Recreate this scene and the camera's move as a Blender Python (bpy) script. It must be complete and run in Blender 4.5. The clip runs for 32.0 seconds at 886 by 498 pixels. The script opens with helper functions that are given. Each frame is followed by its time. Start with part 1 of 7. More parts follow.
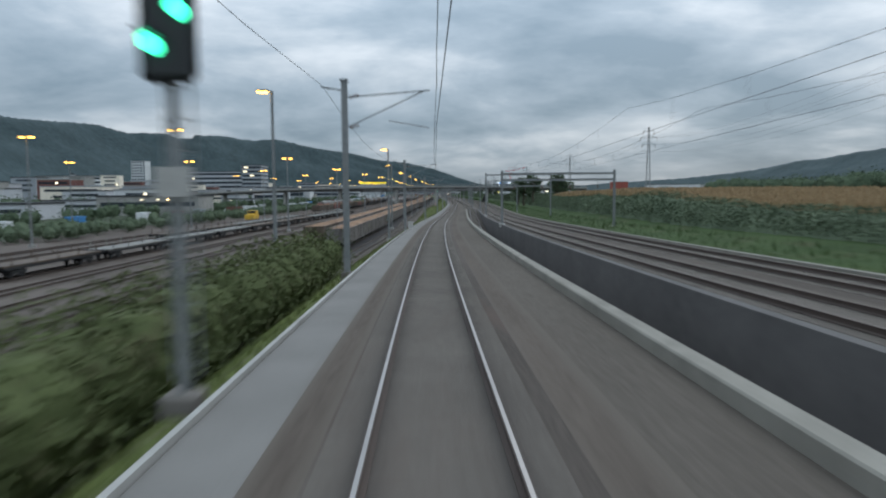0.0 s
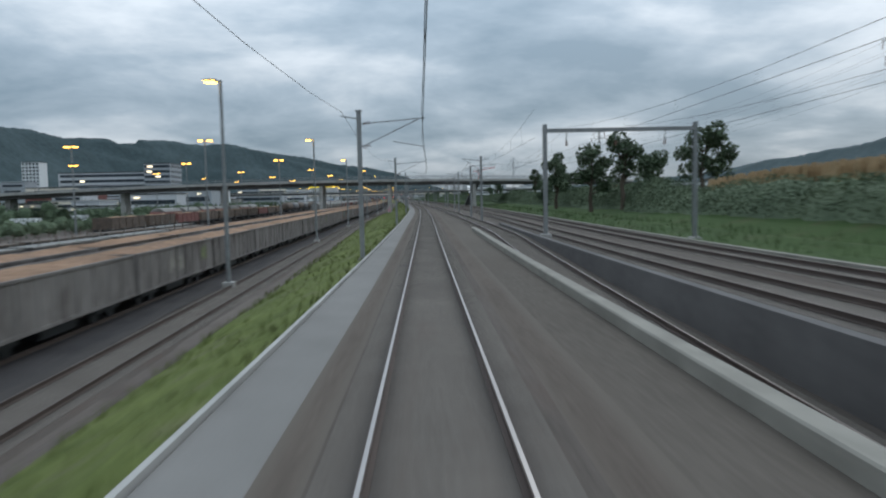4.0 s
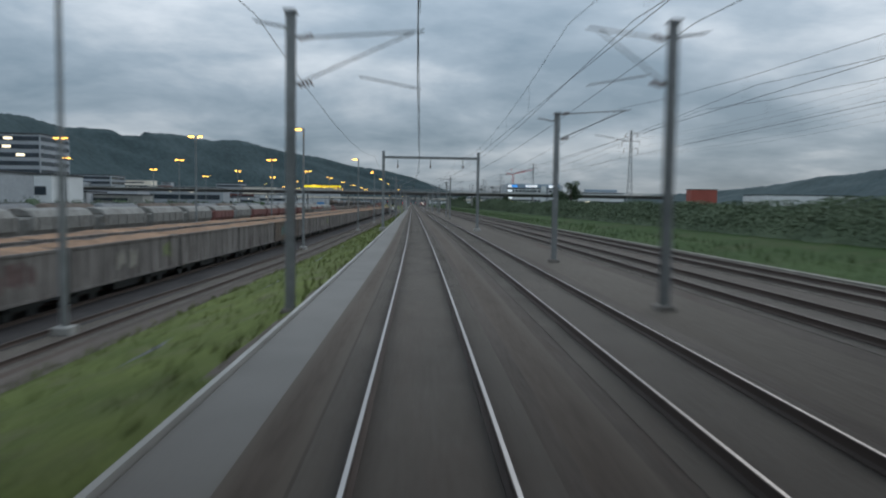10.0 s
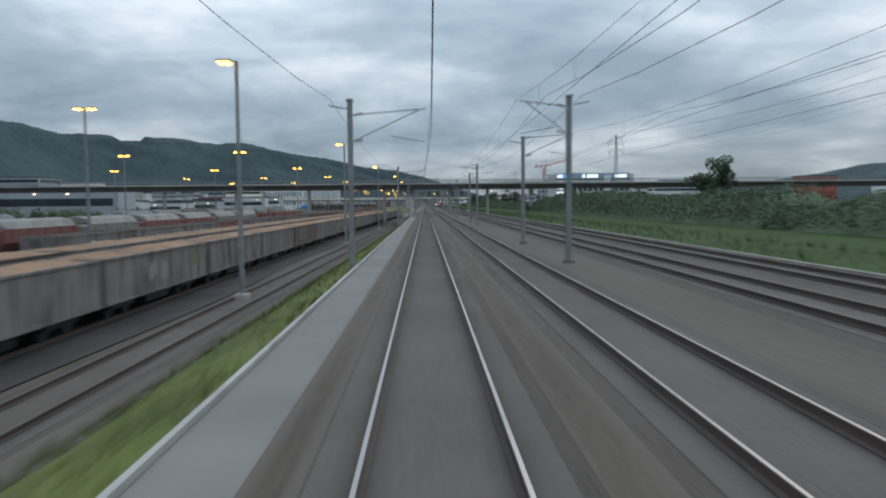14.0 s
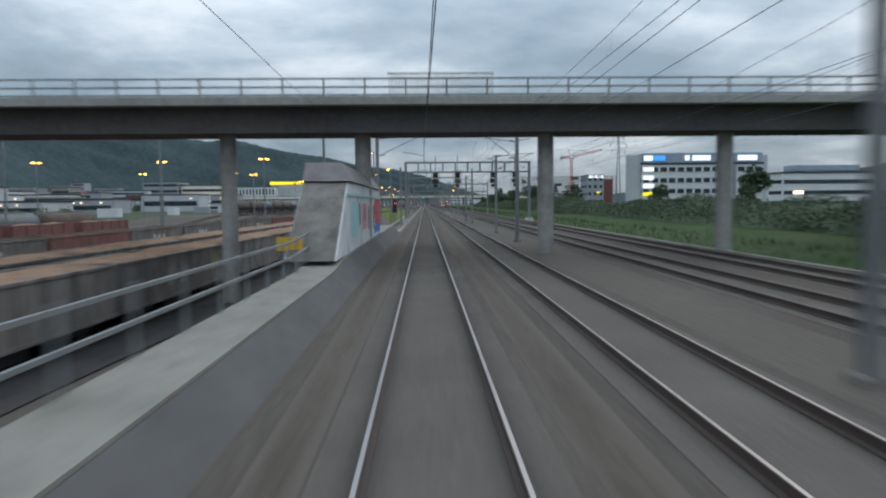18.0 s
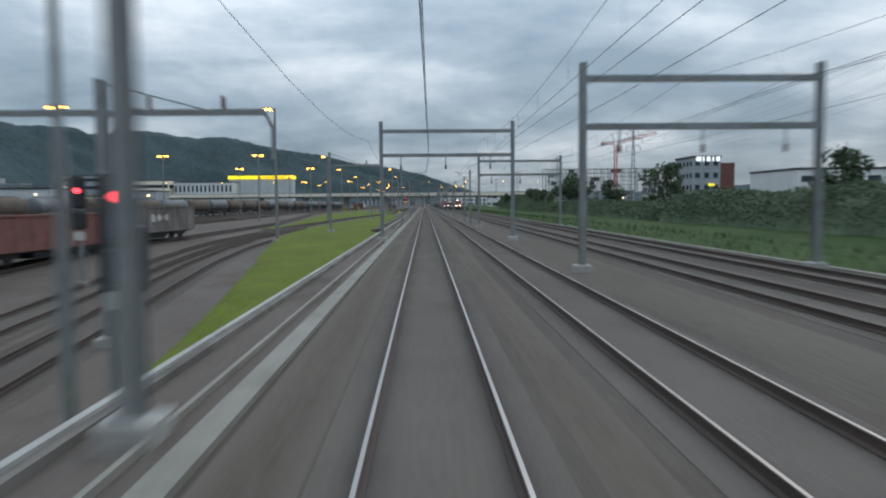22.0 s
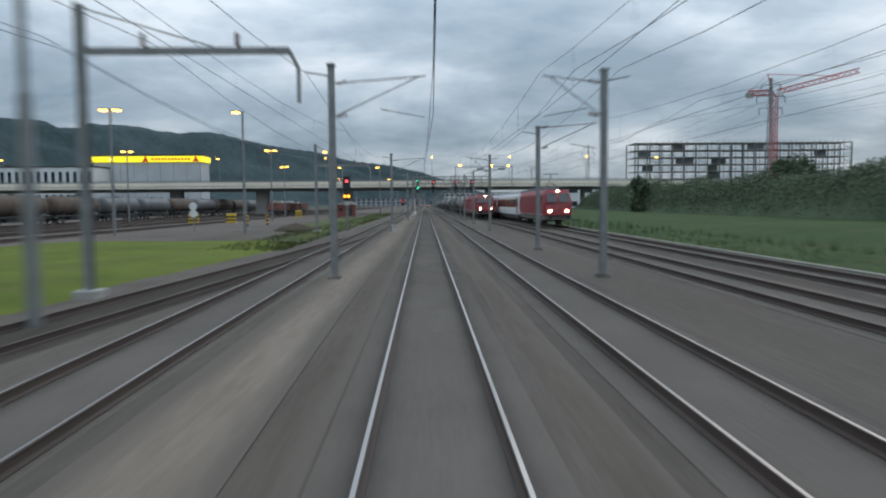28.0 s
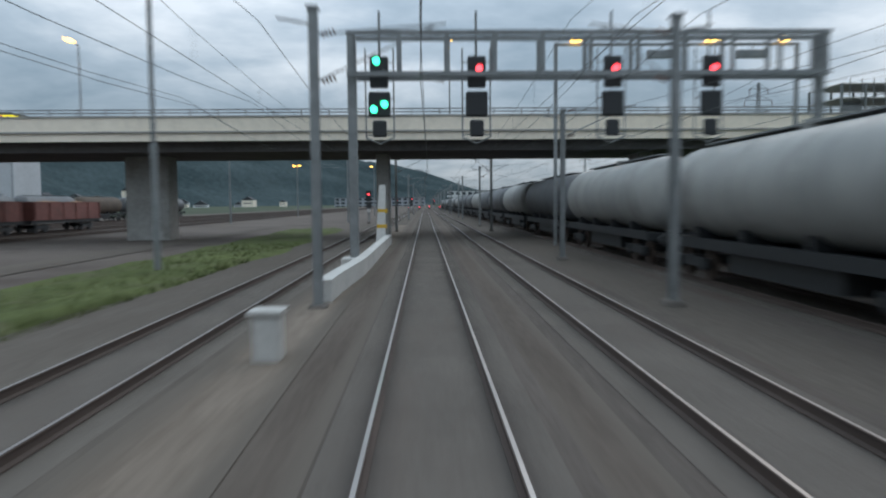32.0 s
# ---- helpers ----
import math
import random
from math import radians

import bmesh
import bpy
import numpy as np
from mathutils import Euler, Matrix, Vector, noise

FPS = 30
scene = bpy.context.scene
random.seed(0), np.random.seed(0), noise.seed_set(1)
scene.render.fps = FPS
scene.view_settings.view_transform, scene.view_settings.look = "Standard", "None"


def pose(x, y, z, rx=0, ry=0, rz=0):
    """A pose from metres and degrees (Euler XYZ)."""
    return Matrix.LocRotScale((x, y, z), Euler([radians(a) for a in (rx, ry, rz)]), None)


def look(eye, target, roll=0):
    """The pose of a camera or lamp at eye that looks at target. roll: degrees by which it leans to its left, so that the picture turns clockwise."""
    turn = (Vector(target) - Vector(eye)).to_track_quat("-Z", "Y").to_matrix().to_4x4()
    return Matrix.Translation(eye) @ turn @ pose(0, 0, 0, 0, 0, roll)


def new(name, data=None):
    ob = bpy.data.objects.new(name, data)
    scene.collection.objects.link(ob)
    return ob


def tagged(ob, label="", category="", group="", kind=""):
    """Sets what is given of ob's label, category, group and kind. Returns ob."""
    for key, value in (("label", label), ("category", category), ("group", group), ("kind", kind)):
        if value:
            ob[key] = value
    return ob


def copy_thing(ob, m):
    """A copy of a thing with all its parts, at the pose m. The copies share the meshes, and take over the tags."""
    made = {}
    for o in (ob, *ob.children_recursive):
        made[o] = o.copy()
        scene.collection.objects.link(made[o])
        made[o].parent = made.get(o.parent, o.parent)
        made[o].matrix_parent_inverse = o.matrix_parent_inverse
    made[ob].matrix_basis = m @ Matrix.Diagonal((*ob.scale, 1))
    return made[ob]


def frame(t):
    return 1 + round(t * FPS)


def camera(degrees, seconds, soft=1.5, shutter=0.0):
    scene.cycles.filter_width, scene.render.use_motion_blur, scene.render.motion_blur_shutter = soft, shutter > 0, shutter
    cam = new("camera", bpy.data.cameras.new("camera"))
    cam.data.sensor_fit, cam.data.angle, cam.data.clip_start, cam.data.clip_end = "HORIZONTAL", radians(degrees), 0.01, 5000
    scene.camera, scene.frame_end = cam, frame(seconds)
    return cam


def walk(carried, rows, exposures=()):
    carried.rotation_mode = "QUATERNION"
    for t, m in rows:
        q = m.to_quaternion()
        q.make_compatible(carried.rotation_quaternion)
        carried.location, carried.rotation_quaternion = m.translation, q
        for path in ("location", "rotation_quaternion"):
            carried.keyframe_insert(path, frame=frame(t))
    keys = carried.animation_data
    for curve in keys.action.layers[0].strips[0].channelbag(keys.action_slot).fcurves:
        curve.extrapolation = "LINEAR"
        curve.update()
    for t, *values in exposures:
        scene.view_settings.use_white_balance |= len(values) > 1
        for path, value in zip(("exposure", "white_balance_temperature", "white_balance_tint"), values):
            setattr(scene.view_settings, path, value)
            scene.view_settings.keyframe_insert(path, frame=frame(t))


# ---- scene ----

# the line's own ground plan: distance along the track s, offset to the right x, height over the rail z
SPEED = 36.0
EYE_X, EYE_Z = -0.12, 2.43
BENDS = ((-400, -4.4e-4), (100, -4.4e-4), (150, 0), (200, 0), (270, 2.6e-4), (370, 2.6e-4), (440, 0), (5200, 0))


def bend(s):
    for (a, ka), (b, kb) in zip(BENDS, BENDS[1:]):
        if s <= b:
            return ka + (kb - ka) * (max(s, a) - a) / (b - a)
    return 0.0


LINE = {440: (0.0, 440.0, 0.0)}
_x, _y, _h = 0.0, 440.0, 0.0
for _s in range(439, -401, -1):
    _h -= bend(_s + 0.5)
    _x += math.sin(_h)
    _y -= math.cos(_h)
    LINE[_s] = (_x, _y, _h)


def centre(s):
    if s >= 440:
        return 0.0, float(s), 0.0
    s = max(s, -399.0)
    a = math.floor(s)
    f = s - a
    p, q = LINE[a], LINE[a + 1]
    return tuple(u + (v - u) * f for u, v in zip(p, q))


def fall(s):
    """The line comes down a gentle slope before it runs level."""
    if s >= 200:
        return 0.0, 0.0
    if s >= 110:
        return 0.016 * (200 - s) ** 2 / 180, -0.016 * (200 - s) / 90
    return 0.016 * (45 + 110 - s), -0.016


def P(s, x=0.0, z=0.0):
    cx, cy, h = centre(s)
    if s < -399:
        cy += s + 399
    w = min(max((abs(x) - 80) / 400, 0), 1)
    h *= 1 - w
    return Vector((cx + x * math.cos(h), cy + x * math.sin(h), z + fall(s)[0] * (1 - w)))


def frame_at(s, x=0.0, z=0.0, turn=0.0):
    return Matrix.Translation(P(s, x, z)) @ Matrix.Rotation(centre(s)[2] + radians(turn), 4, "Z")


# ---- camera and its way ----
cam = camera(64.0, 32.0, soft=2.1, shutter=0.5)
ROLLS = ((0, 0.4), (0.5, 0.6), (1, 0.8), (1.5, 1.2), (2, 1.5), (3.5, 1.5), (5, 0.6), (6.5, 0.2), (7, -0.3), (7.5, -0.6), (8, -0.7),
         (8.5, -0.9), (10, -0.9), (10.5, -0.7), (11, -0.3), (11.5, 0.2), (12, 0.4), (12.5, 0.5), (32, 0.5))


def along(table, t):
    for (a, u), (b, v) in zip(table, table[1:]):
        if t <= b:
            return u + (v - u) * (t - a) / (b - a)
    return table[-1][1]


YAW, PITCH = -1.46, -3.65
YAWS = ((0, 0.0), (4.5, 0.0), (6, -0.3), (10, -0.35), (12, 0.0), (32, 0.0))
rows = []
for i in range(65):
    t = i / 2
    p = P(SPEED * t, EYE_X, EYE_Z)
    rows.append((t, pose(p.x, p.y, p.z, 90 + PITCH + math.degrees(fall(SPEED * t)[1]), along(ROLLS, t), math.degrees(centre(SPEED * t)[2]) + YAW + along(YAWS, t))))
walk(cam, rows, exposures=((0, 0), (8.3, 0), (9.0, 0.2), (9.3, 0.1), (9.6, -0.1), (9.8, -0.2), (10.0, -0.25), (10.2, -0.05), (10.4, 0),
                           (18.5, 0), (18.8, -0.2), (18.9, -0.2), (19.1, 0), (32, 0)))

# ---- sky and sun ----
world = bpy.data.worlds.new("dusk_sky")
scene.world = world
world.use_nodes = True
nt = world.node_tree
nt.nodes.clear()


def node(tree, kind, **sets):
    n = tree.nodes.new(kind)
    for k, v in sets.items():
        if k in n.inputs:
            n.inputs[k].default_value = v
    return n


out = node(nt, "ShaderNodeOutputWorld")
back = node(nt, "ShaderNodeBackground", Strength=1.0)
nt.links.new(back.outputs[0], out.inputs[0])
sky = node(nt, "ShaderNodeTexSky")
sky.sky_type, sky.sun_disc = "NISHITA", False
sky.sun_elevation, sky.sun_rotation = radians(38), radians(35)
tc = node(nt, "ShaderNodeTexCoord")
sep = node(nt, "ShaderNodeSeparateXYZ")
nt.links.new(tc.outputs["Generated"], sep.inputs[0])


def calc(tree, op, a, b=None, clamp=False):
    m = tree.nodes.new("ShaderNodeMath")
    m.operation, m.use_clamp = op, clamp
    for i, v in enumerate((a, b)):
        if v is None:
            continue
        if isinstance(v, (int, float)):
            m.inputs[i].default_value = v
        else:
            tree.links.new(v, m.inputs[i])
    return m.outputs[0]


zz = calc(nt, "MAXIMUM", sep.outputs[2], 0.0)
den = calc(nt, "ADD", zz, 0.2)
comb = node(nt, "ShaderNodeCombineXYZ")
nt.links.new(calc(nt, "DIVIDE", sep.outputs[0], den), comb.inputs[0])
nt.links.new(calc(nt, "DIVIDE", sep.outputs[1], den), comb.inputs[1])
comb.inputs[2].default_value = 5.2
n1 = node(nt, "ShaderNodeTexNoise", Scale=1.25, Detail=8.0, Roughness=0.54, Distortion=0.2)
n2 = node(nt, "ShaderNodeTexNoise", Scale=0.45, Detail=2.0, Roughness=0.5)
nt.links.new(comb.outputs[0], n1.inputs["Vector"])
nt.links.new(comb.outputs[0], n2.inputs["Vector"])
dens = calc(nt, "ADD", calc(nt, "MULTIPLY", n1.outputs[0], 0.65), calc(nt, "MULTIPLY", n2.outputs[0], 0.35))
ramp = node(nt, "ShaderNodeValToRGB")
nt.links.new(dens, ramp.inputs[0])
cr = ramp.color_ramp
cr.elements[0].position, cr.elements[0].color = 0.41, (0.235, 0.322, 0.405, 1)
cr.elements[1].position, cr.elements[1].color = 0.60, (0.66, 0.735, 0.81, 1)
e = cr.elements.new(0.5)
e.color = (0.375, 0.467, 0.558, 1)
# pale gap of sky under the cloud base
low = node(nt, "ShaderNodeValToRGB")
nt.links.new(sep.outputs[2], low.inputs[0])
lr = low.color_ramp
lr.elements[0].position, lr.elements[0].color = 0.0, (1, 1, 1, 1)
lr.elements[1].position, lr.elements[1].color = 0.04, (0, 0, 0, 1)
mixl = node(nt, "ShaderNodeMixRGB")
nt.links.new(calc(nt, "MULTIPLY", low.outputs[0], 0.45), mixl.inputs[0])
nt.links.new(ramp.outputs[0], mixl.inputs[1])
mixl.inputs[2].default_value = (0.52, 0.60, 0.66, 1)
mixs = node(nt, "ShaderNodeMixRGB")
mixs.inputs[0].default_value = 0.93
skys = node(nt, "ShaderNodeMixRGB")
skys.blend_type = "MULTIPLY"
skys.inputs[0].default_value = 1.0
skys.inputs[2].default_value = (0.1, 0.1, 0.1, 1)
nt.links.new(sky.outputs[0], skys.inputs[1])
nt.links.new(skys.outputs[0], mixs.inputs[1])
nt.links.new(mixl.outputs[0], mixs.inputs[2])
nt.links.new(mixs.outputs[0], back.inputs[0])
# an overcast sky is brighter overhead than at the horizon
nt.links.new(calc(nt, "ADD", calc(nt, "MULTIPLY", zz, 2.15), 0.74), back.inputs[1])

sun_data = bpy.data.lights.new("sun", "SUN")
sun_data.energy, sun_data.angle, sun_data.color = 0.8, radians(40), (1.0, 0.97, 0.93)
sun = new("sun", sun_data)
sun.matrix_basis = look((0, 0, 50), (-30, -45, 0))

# ---- materials ----


def material(name, dark, light, rough=0.8, metal=0.0, fine=6.0, coarse=0.5, bump=0.15, spread=0.5, glow=0.0, stretch=(1, 1, 1), stain=None):
    """Two scales of noise between two colours, an optional third colour in patches, and fine relief."""
    m = bpy.data.materials.new(name)
    m.use_nodes = True
    t = m.node_tree
    b = t.nodes["Principled BSDF"]
    co = t.nodes.new("ShaderNodeTexCoord")
    info = t.nodes.new("ShaderNodeObjectInfo")
    add = t.nodes.new("ShaderNodeVectorMath")
    add.operation = "ADD"
    t.links.new(co.outputs["Object"], add.inputs[0])
    t.links.new(calc(t, "MULTIPLY", info.outputs["Random"], 40.0), add.inputs[1])
    mp = t.nodes.new("ShaderNodeMapping")
    mp.inputs["Scale"].default_value = stretch
    t.links.new(add.outputs[0], mp.inputs[0])
    a = node(t, "ShaderNodeTexNoise", Scale=fine, Detail=5.0, Roughness=0.6)
    c = node(t, "ShaderNodeTexNoise", Scale=coarse, Detail=4.0, Roughness=0.55)
    t.links.new(mp.outputs[0], a.inputs["Vector"])
    t.links.new(mp.outputs[0], c.inputs["Vector"])
    f = calc(t, "ADD", calc(t, "MULTIPLY", a.outputs[0], 1 - spread), calc(t, "MULTIPLY", c.outputs[0], spread))
    r = t.nodes.new("ShaderNodeValToRGB")
    r.color_ramp.elements[0].position, r.color_ramp.elements[0].color = 0.33, (*dark, 1)
    r.color_ramp.elements[1].position, r.color_ramp.elements[1].color = 0.67, (*light, 1)
    t.links.new(f, r.inputs[0])
    col = r.outputs[0]
    if stain:
        g = node(t, "ShaderNodeTexNoise", Scale=coarse * 2.3, Detail=6.0, Roughness=0.65)
        t.links.new(mp.outputs[0], g.inputs["Vector"])
        mx = t.nodes.new("ShaderNodeMixRGB")
        t.links.new(calc(t, "MULTIPLY", calc(t, "SUBTRACT", g.outputs[0], 0.52), 5.0, True), mx.inputs[0])
        t.links.new(col, mx.inputs[1])
        mx.inputs[2].default_value = (*stain, 1)
        col = mx.outputs[0]
    t.links.new(col, b.inputs["Base Color"])
    b.inputs["Roughness"].default_value, b.inputs["Metallic"].default_value = rough, metal
    if rough >= 0.9:
        b.inputs["Specular IOR Level"].default_value = 0.12
    if bump:
        bp = node(t, "ShaderNodeBump", Strength=bump, Distance=0.05)
        t.links.new(a.outputs[0], bp.inputs["Height"])
        t.links.new(bp.outputs[0], b.inputs["Normal"])
    if glow:
        t.links.new(col, b.inputs["Emission Color"])
        b.inputs["Emission Strength"].default_value = glow
    return m


def plain(name, c, rough=0.6, metal=0.0, v=0.12, **k):
    return material(name, tuple(x * (1 - v) for x in c), tuple(min(1, x * (1 + v)) for x in c), rough, metal, **k)


BALLAST = material("ballast", (0.06, 0.05, 0.043), (0.12, 0.102, 0.089), 0.95, fine=14, coarse=0.35, bump=0.6, stretch=(1, 0.2, 1), stain=(0.09, 0.068, 0.057))
GRAVEL = material("gravel", (0.07, 0.06, 0.05), (0.126, 0.108, 0.092), 0.95, fine=11, coarse=0.22, bump=0.5, stretch=(1, 0.15, 1), stain=(0.088, 0.074, 0.062))
BRAKE = material("brown_brake_dust", (0.068, 0.055, 0.046), (0.118, 0.098, 0.082), 0.96, fine=12, coarse=0.5, bump=0.5, stretch=(1, 0.2, 1))
SANDY = material("sandy_gravel", (0.11, 0.088, 0.07), (0.2, 0.166, 0.136), 0.96, fine=9, coarse=0.4, bump=0.5, stretch=(1, 0.2, 1))
DIRT = material("yard_dirt", (0.078, 0.064, 0.056), (0.143, 0.121, 0.106), 0.95, fine=6, coarse=0.06, bump=0.25, stain=(0.07, 0.055, 0.047))
SLEEPER = plain("sleeper_concrete", (0.145, 0.129, 0.113), 0.9, fine=12, v=0.25)
RAIL_TOP = material("polished_rail", (0.41, 0.372, 0.348), (0.57, 0.52, 0.487), 0.36, 1.0, fine=2, coarse=0.3, bump=0)
RAIL_WORN = material("worn_rail", (0.23, 0.207, 0.193), (0.33, 0.3, 0.28), 0.4, 1.0, fine=2, coarse=0.3, bump=0)
RAIL_DULL = plain("dull_rail", (0.085, 0.066, 0.056), 0.6, 0.3, fine=20, v=0.3)
# ballast darkened to hold the shade under the loaded wagons
UNDERSHADE = material("shaded_ballast", (0.03, 0.028, 0.029), (0.066, 0.062, 0.062), 0.97, fine=8, coarse=0.3, bump=0.5)
RAIL_SIDE = plain("rusty_rail", (0.06, 0.042, 0.034), 0.85, fine=20, v=0.3)
PATH = material("path_asphalt", (0.148, 0.141, 0.131), (0.21, 0.2, 0.188), 0.92, fine=30, coarse=0.5, bump=0.15)
CONCRETE = material("concrete", (0.24, 0.235, 0.22), (0.38, 0.37, 0.345), 0.88, fine=4, coarse=0.3, bump=0.15, stain=(0.2, 0.19, 0.17))
OLDKERB = material("old_kerb_concrete", (0.18, 0.168, 0.145), (0.28, 0.264, 0.23), 0.92, fine=5, coarse=0.6, bump=0.2, stain=(0.16, 0.15, 0.13))
WARMGLASS = material("lit_coach_window", (0.06, 0.03, 0.015), (0.16, 0.09, 0.02), 0.2, fine=0.8, coarse=0.3, bump=0, glow=0.1)
KERB = material("kerb_concrete", (0.36, 0.35, 0.33), (0.5, 0.49, 0.46), 0.85, fine=5, coarse=0.6, bump=0.1)
# dark concrete tone; on girders and ramp walls it carries painted shade
DARKWALL = material("dark_concrete_and_shade", (0.085, 0.08, 0.079), (0.14, 0.132, 0.128), 0.9, fine=3, coarse=0.3, bump=0.15)
OLDWALL = material("weathered_wall", (0.1, 0.09, 0.08), (0.235, 0.215, 0.195), 0.92, fine=2.2, coarse=0.3, bump=0.25, stretch=(1, 1, 0.2), stain=(0.07, 0.06, 0.056))
OCHRE = material("ochre_soil", (0.15, 0.096, 0.066), (0.34, 0.215, 0.14), 0.96, fine=2.6, coarse=0.12, bump=1.0, stain=(0.15, 0.108, 0.085))
SOIL = material("dark_soil", (0.035, 0.028, 0.02), (0.085, 0.068, 0.05), 0.97, fine=3, coarse=0.6, bump=0.8)
LAWN = material("lawn", (0.056, 0.077, 0.012), (0.132, 0.161, 0.025), 0.95, fine=5, coarse=0.22, bump=0.6, stain=(0.1, 0.1, 0.032))
WEEDS = material("weedy_grass", (0.042, 0.056, 0.02), (0.107, 0.126, 0.045), 0.95, fine=3, coarse=0.25, bump=0.6, stain=(0.1, 0.092, 0.058))
MEADOW = material("meadow", (0.021, 0.042, 0.012), (0.049, 0.08, 0.025), 0.95, fine=2.5, coarse=0.12, bump=0.6, stain=(0.06, 0.062, 0.031))
FARLAND = material("far_land", (0.035, 0.05, 0.03), (0.085, 0.095, 0.065), 0.95, fine=0.15, coarse=0.012, bump=0)
LEAF = material("leaves", (0.055, 0.077, 0.048), (0.135, 0.168, 0.105), 0.92, fine=3, coarse=0.2, bump=0)
BUSHLEAF = material("bush_leaves", (0.05, 0.06, 0.026), (0.118, 0.14, 0.06), 0.92, fine=3, coarse=0.4, bump=0, stain=(0.09, 0.08, 0.045))
TREELEAF = material("tree_leaves", (0.046, 0.066, 0.042), (0.112, 0.148, 0.088), 0.92, fine=3, coarse=0.4, bump=0)
BARK = plain("bark", (0.08, 0.065, 0.05), 0.95, fine=9, v=0.35)
CORN = material("corn_tassels", (0.24, 0.165, 0.09), (0.42, 0.3, 0.175), 0.95, fine=2, coarse=0.25, bump=0)
# wood green shifted to blue-grey: distance haze is mixed into the colour
HAZY_WOOD = material("hazy_wooded_hill", (0.027, 0.043, 0.046), (0.066, 0.09, 0.094), 1.0, fine=0.06, coarse=0.0045, bump=0, stain=(0.04, 0.056, 0.058))
STEEL = material("galvanised_steel", (0.17, 0.18, 0.18), (0.27, 0.28, 0.28), 0.6, 0.5, fine=3, coarse=0.8, bump=0.05)
WIRE = plain("copper_wire", (0.07, 0.075, 0.075), 0.55, 0.6, bump=0)
INSUL = plain("brown_insulator", (0.09, 0.04, 0.025), 0.3)
BLACK = plain("black_paint", (0.018, 0.02, 0.022), 0.5)
ASPHALT = material("asphalt", (0.04, 0.04, 0.042), (0.07, 0.07, 0.072), 0.95, fine=20, coarse=0.3, bump=0.2)
PALEBLOCK = plain("pale_facade", (0.46, 0.47, 0.49), 0.8, fine=1.5, coarse=0.15, v=0.12)
SHELTERROOF = material("brown_grey_roof", (0.12, 0.1, 0.1), (0.21, 0.185, 0.185), 0.75, fine=3, coarse=0.4, bump=0.1)
SHELTERWHITE = material("dirty_white_paint", (0.42, 0.43, 0.44), (0.66, 0.67, 0.67), 0.8, fine=2, coarse=0.4, bump=0.1, stain=(0.26, 0.27, 0.27))
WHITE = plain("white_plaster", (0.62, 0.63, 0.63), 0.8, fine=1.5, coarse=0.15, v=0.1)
# cream raised brighter and warmer to hold the street lamps' light on the viaduct
CREAM = plain("cream_with_lamplight", (0.8, 0.72, 0.6), 0.8, fine=1.5, coarse=0.1, v=0.14)
GREYB = plain("grey_cladding", (0.3, 0.32, 0.34), 0.6, fine=1.0, coarse=0.1, v=0.15)
BLUEGLASS = plain("blue_grey_cladding", (0.27, 0.34, 0.41), 0.35, fine=0.6, coarse=0.1, v=0.2, bump=0)
GLASS = plain("window_glass", (0.03, 0.04, 0.05), 0.12, fine=0.5, coarse=0.1, v=0.4, bump=0)
ROOF = plain("dark_roof", (0.045, 0.047, 0.05), 0.85, fine=4, v=0.25)
PINKSIGN = plain("lit_pink_sign", (1.0, 0.2, 0.35), 0.5, glow=1.6, bump=0, v=0.03)
YELLOW = plain("glowing_yellow_fascia", (0.85, 0.72, 0.02), 0.5, glow=1.1, bump=0, v=0.04)
REDTRI = plain("red_emblem", (0.5, 0.03, 0.02), 0.5, glow=0.5, bump=0)
LIGHTPANEL = plain("lit_sign_panel", (0.85, 0.9, 0.95), 0.5, glow=1.0, bump=0, v=0.03)
BLUEPANEL = plain("lit_blue_panel", (0.05, 0.28, 0.75), 0.5, glow=1.0, bump=0, v=0.05)
LAMPGLOW = plain("sodium_lamp", (1.0, 0.5, 0.07), 0.5, glow=11.0, bump=0, v=0.02)
LAMPWHITE = plain("white_lamp", (1.0, 0.85, 0.6), 0.5, glow=2.0, bump=0, v=0.02)
HEADLIGHT = plain("headlight", (1.0, 0.85, 0.6), 0.5, glow=14.0, bump=0, v=0.02)
GREENLAMP = plain("green_signal_lamp", (0.05, 1.0, 0.5), 0.5, glow=4.0, bump=0, v=0.02)
REDLAMP = plain("red_signal_lamp", (1.0, 0.06, 0.08), 0.5, glow=4.0, bump=0, v=0.02)
AMBERLAMP = plain("amber_signal_lamp", (1.0, 0.4, 0.03), 0.5, glow=4.0, bump=0, v=0.02)
REDPAINT = material("red_paint", (0.2, 0.022, 0.028), (0.3, 0.036, 0.042), 0.45, fine=2, coarse=0.3, bump=0.03)
WAGONRED = material("faded_red_wagon", (0.115, 0.044, 0.038), (0.21, 0.078, 0.064), 0.8, fine=2, coarse=0.4, stain=(0.09, 0.05, 0.04))
WAGONGREY = material("grey_wagon", (0.12, 0.115, 0.105), (0.23, 0.225, 0.205), 0.75, fine=2, coarse=0.4, stain=(0.1, 0.085, 0.07))
LOADWAGON = material("weathered_wagon_steel", (0.092, 0.083, 0.078), (0.228, 0.21, 0.196), 0.9, fine=2.5, coarse=0.5, bump=0.2, stretch=(1, 1, 0.3), stain=(0.066, 0.052, 0.047))
VERGE = material("verge_grass", (0.056, 0.074, 0.022), (0.132, 0.155, 0.046), 0.95, fine=5, coarse=0.3, bump=0.6, stain=(0.115, 0.107, 0.065))
WAGONBROWN = material("brown_wagon", (0.06, 0.045, 0.035), (0.13, 0.095, 0.07), 0.85, fine=2, coarse=0.4, stain=(0.05, 0.045, 0.04))
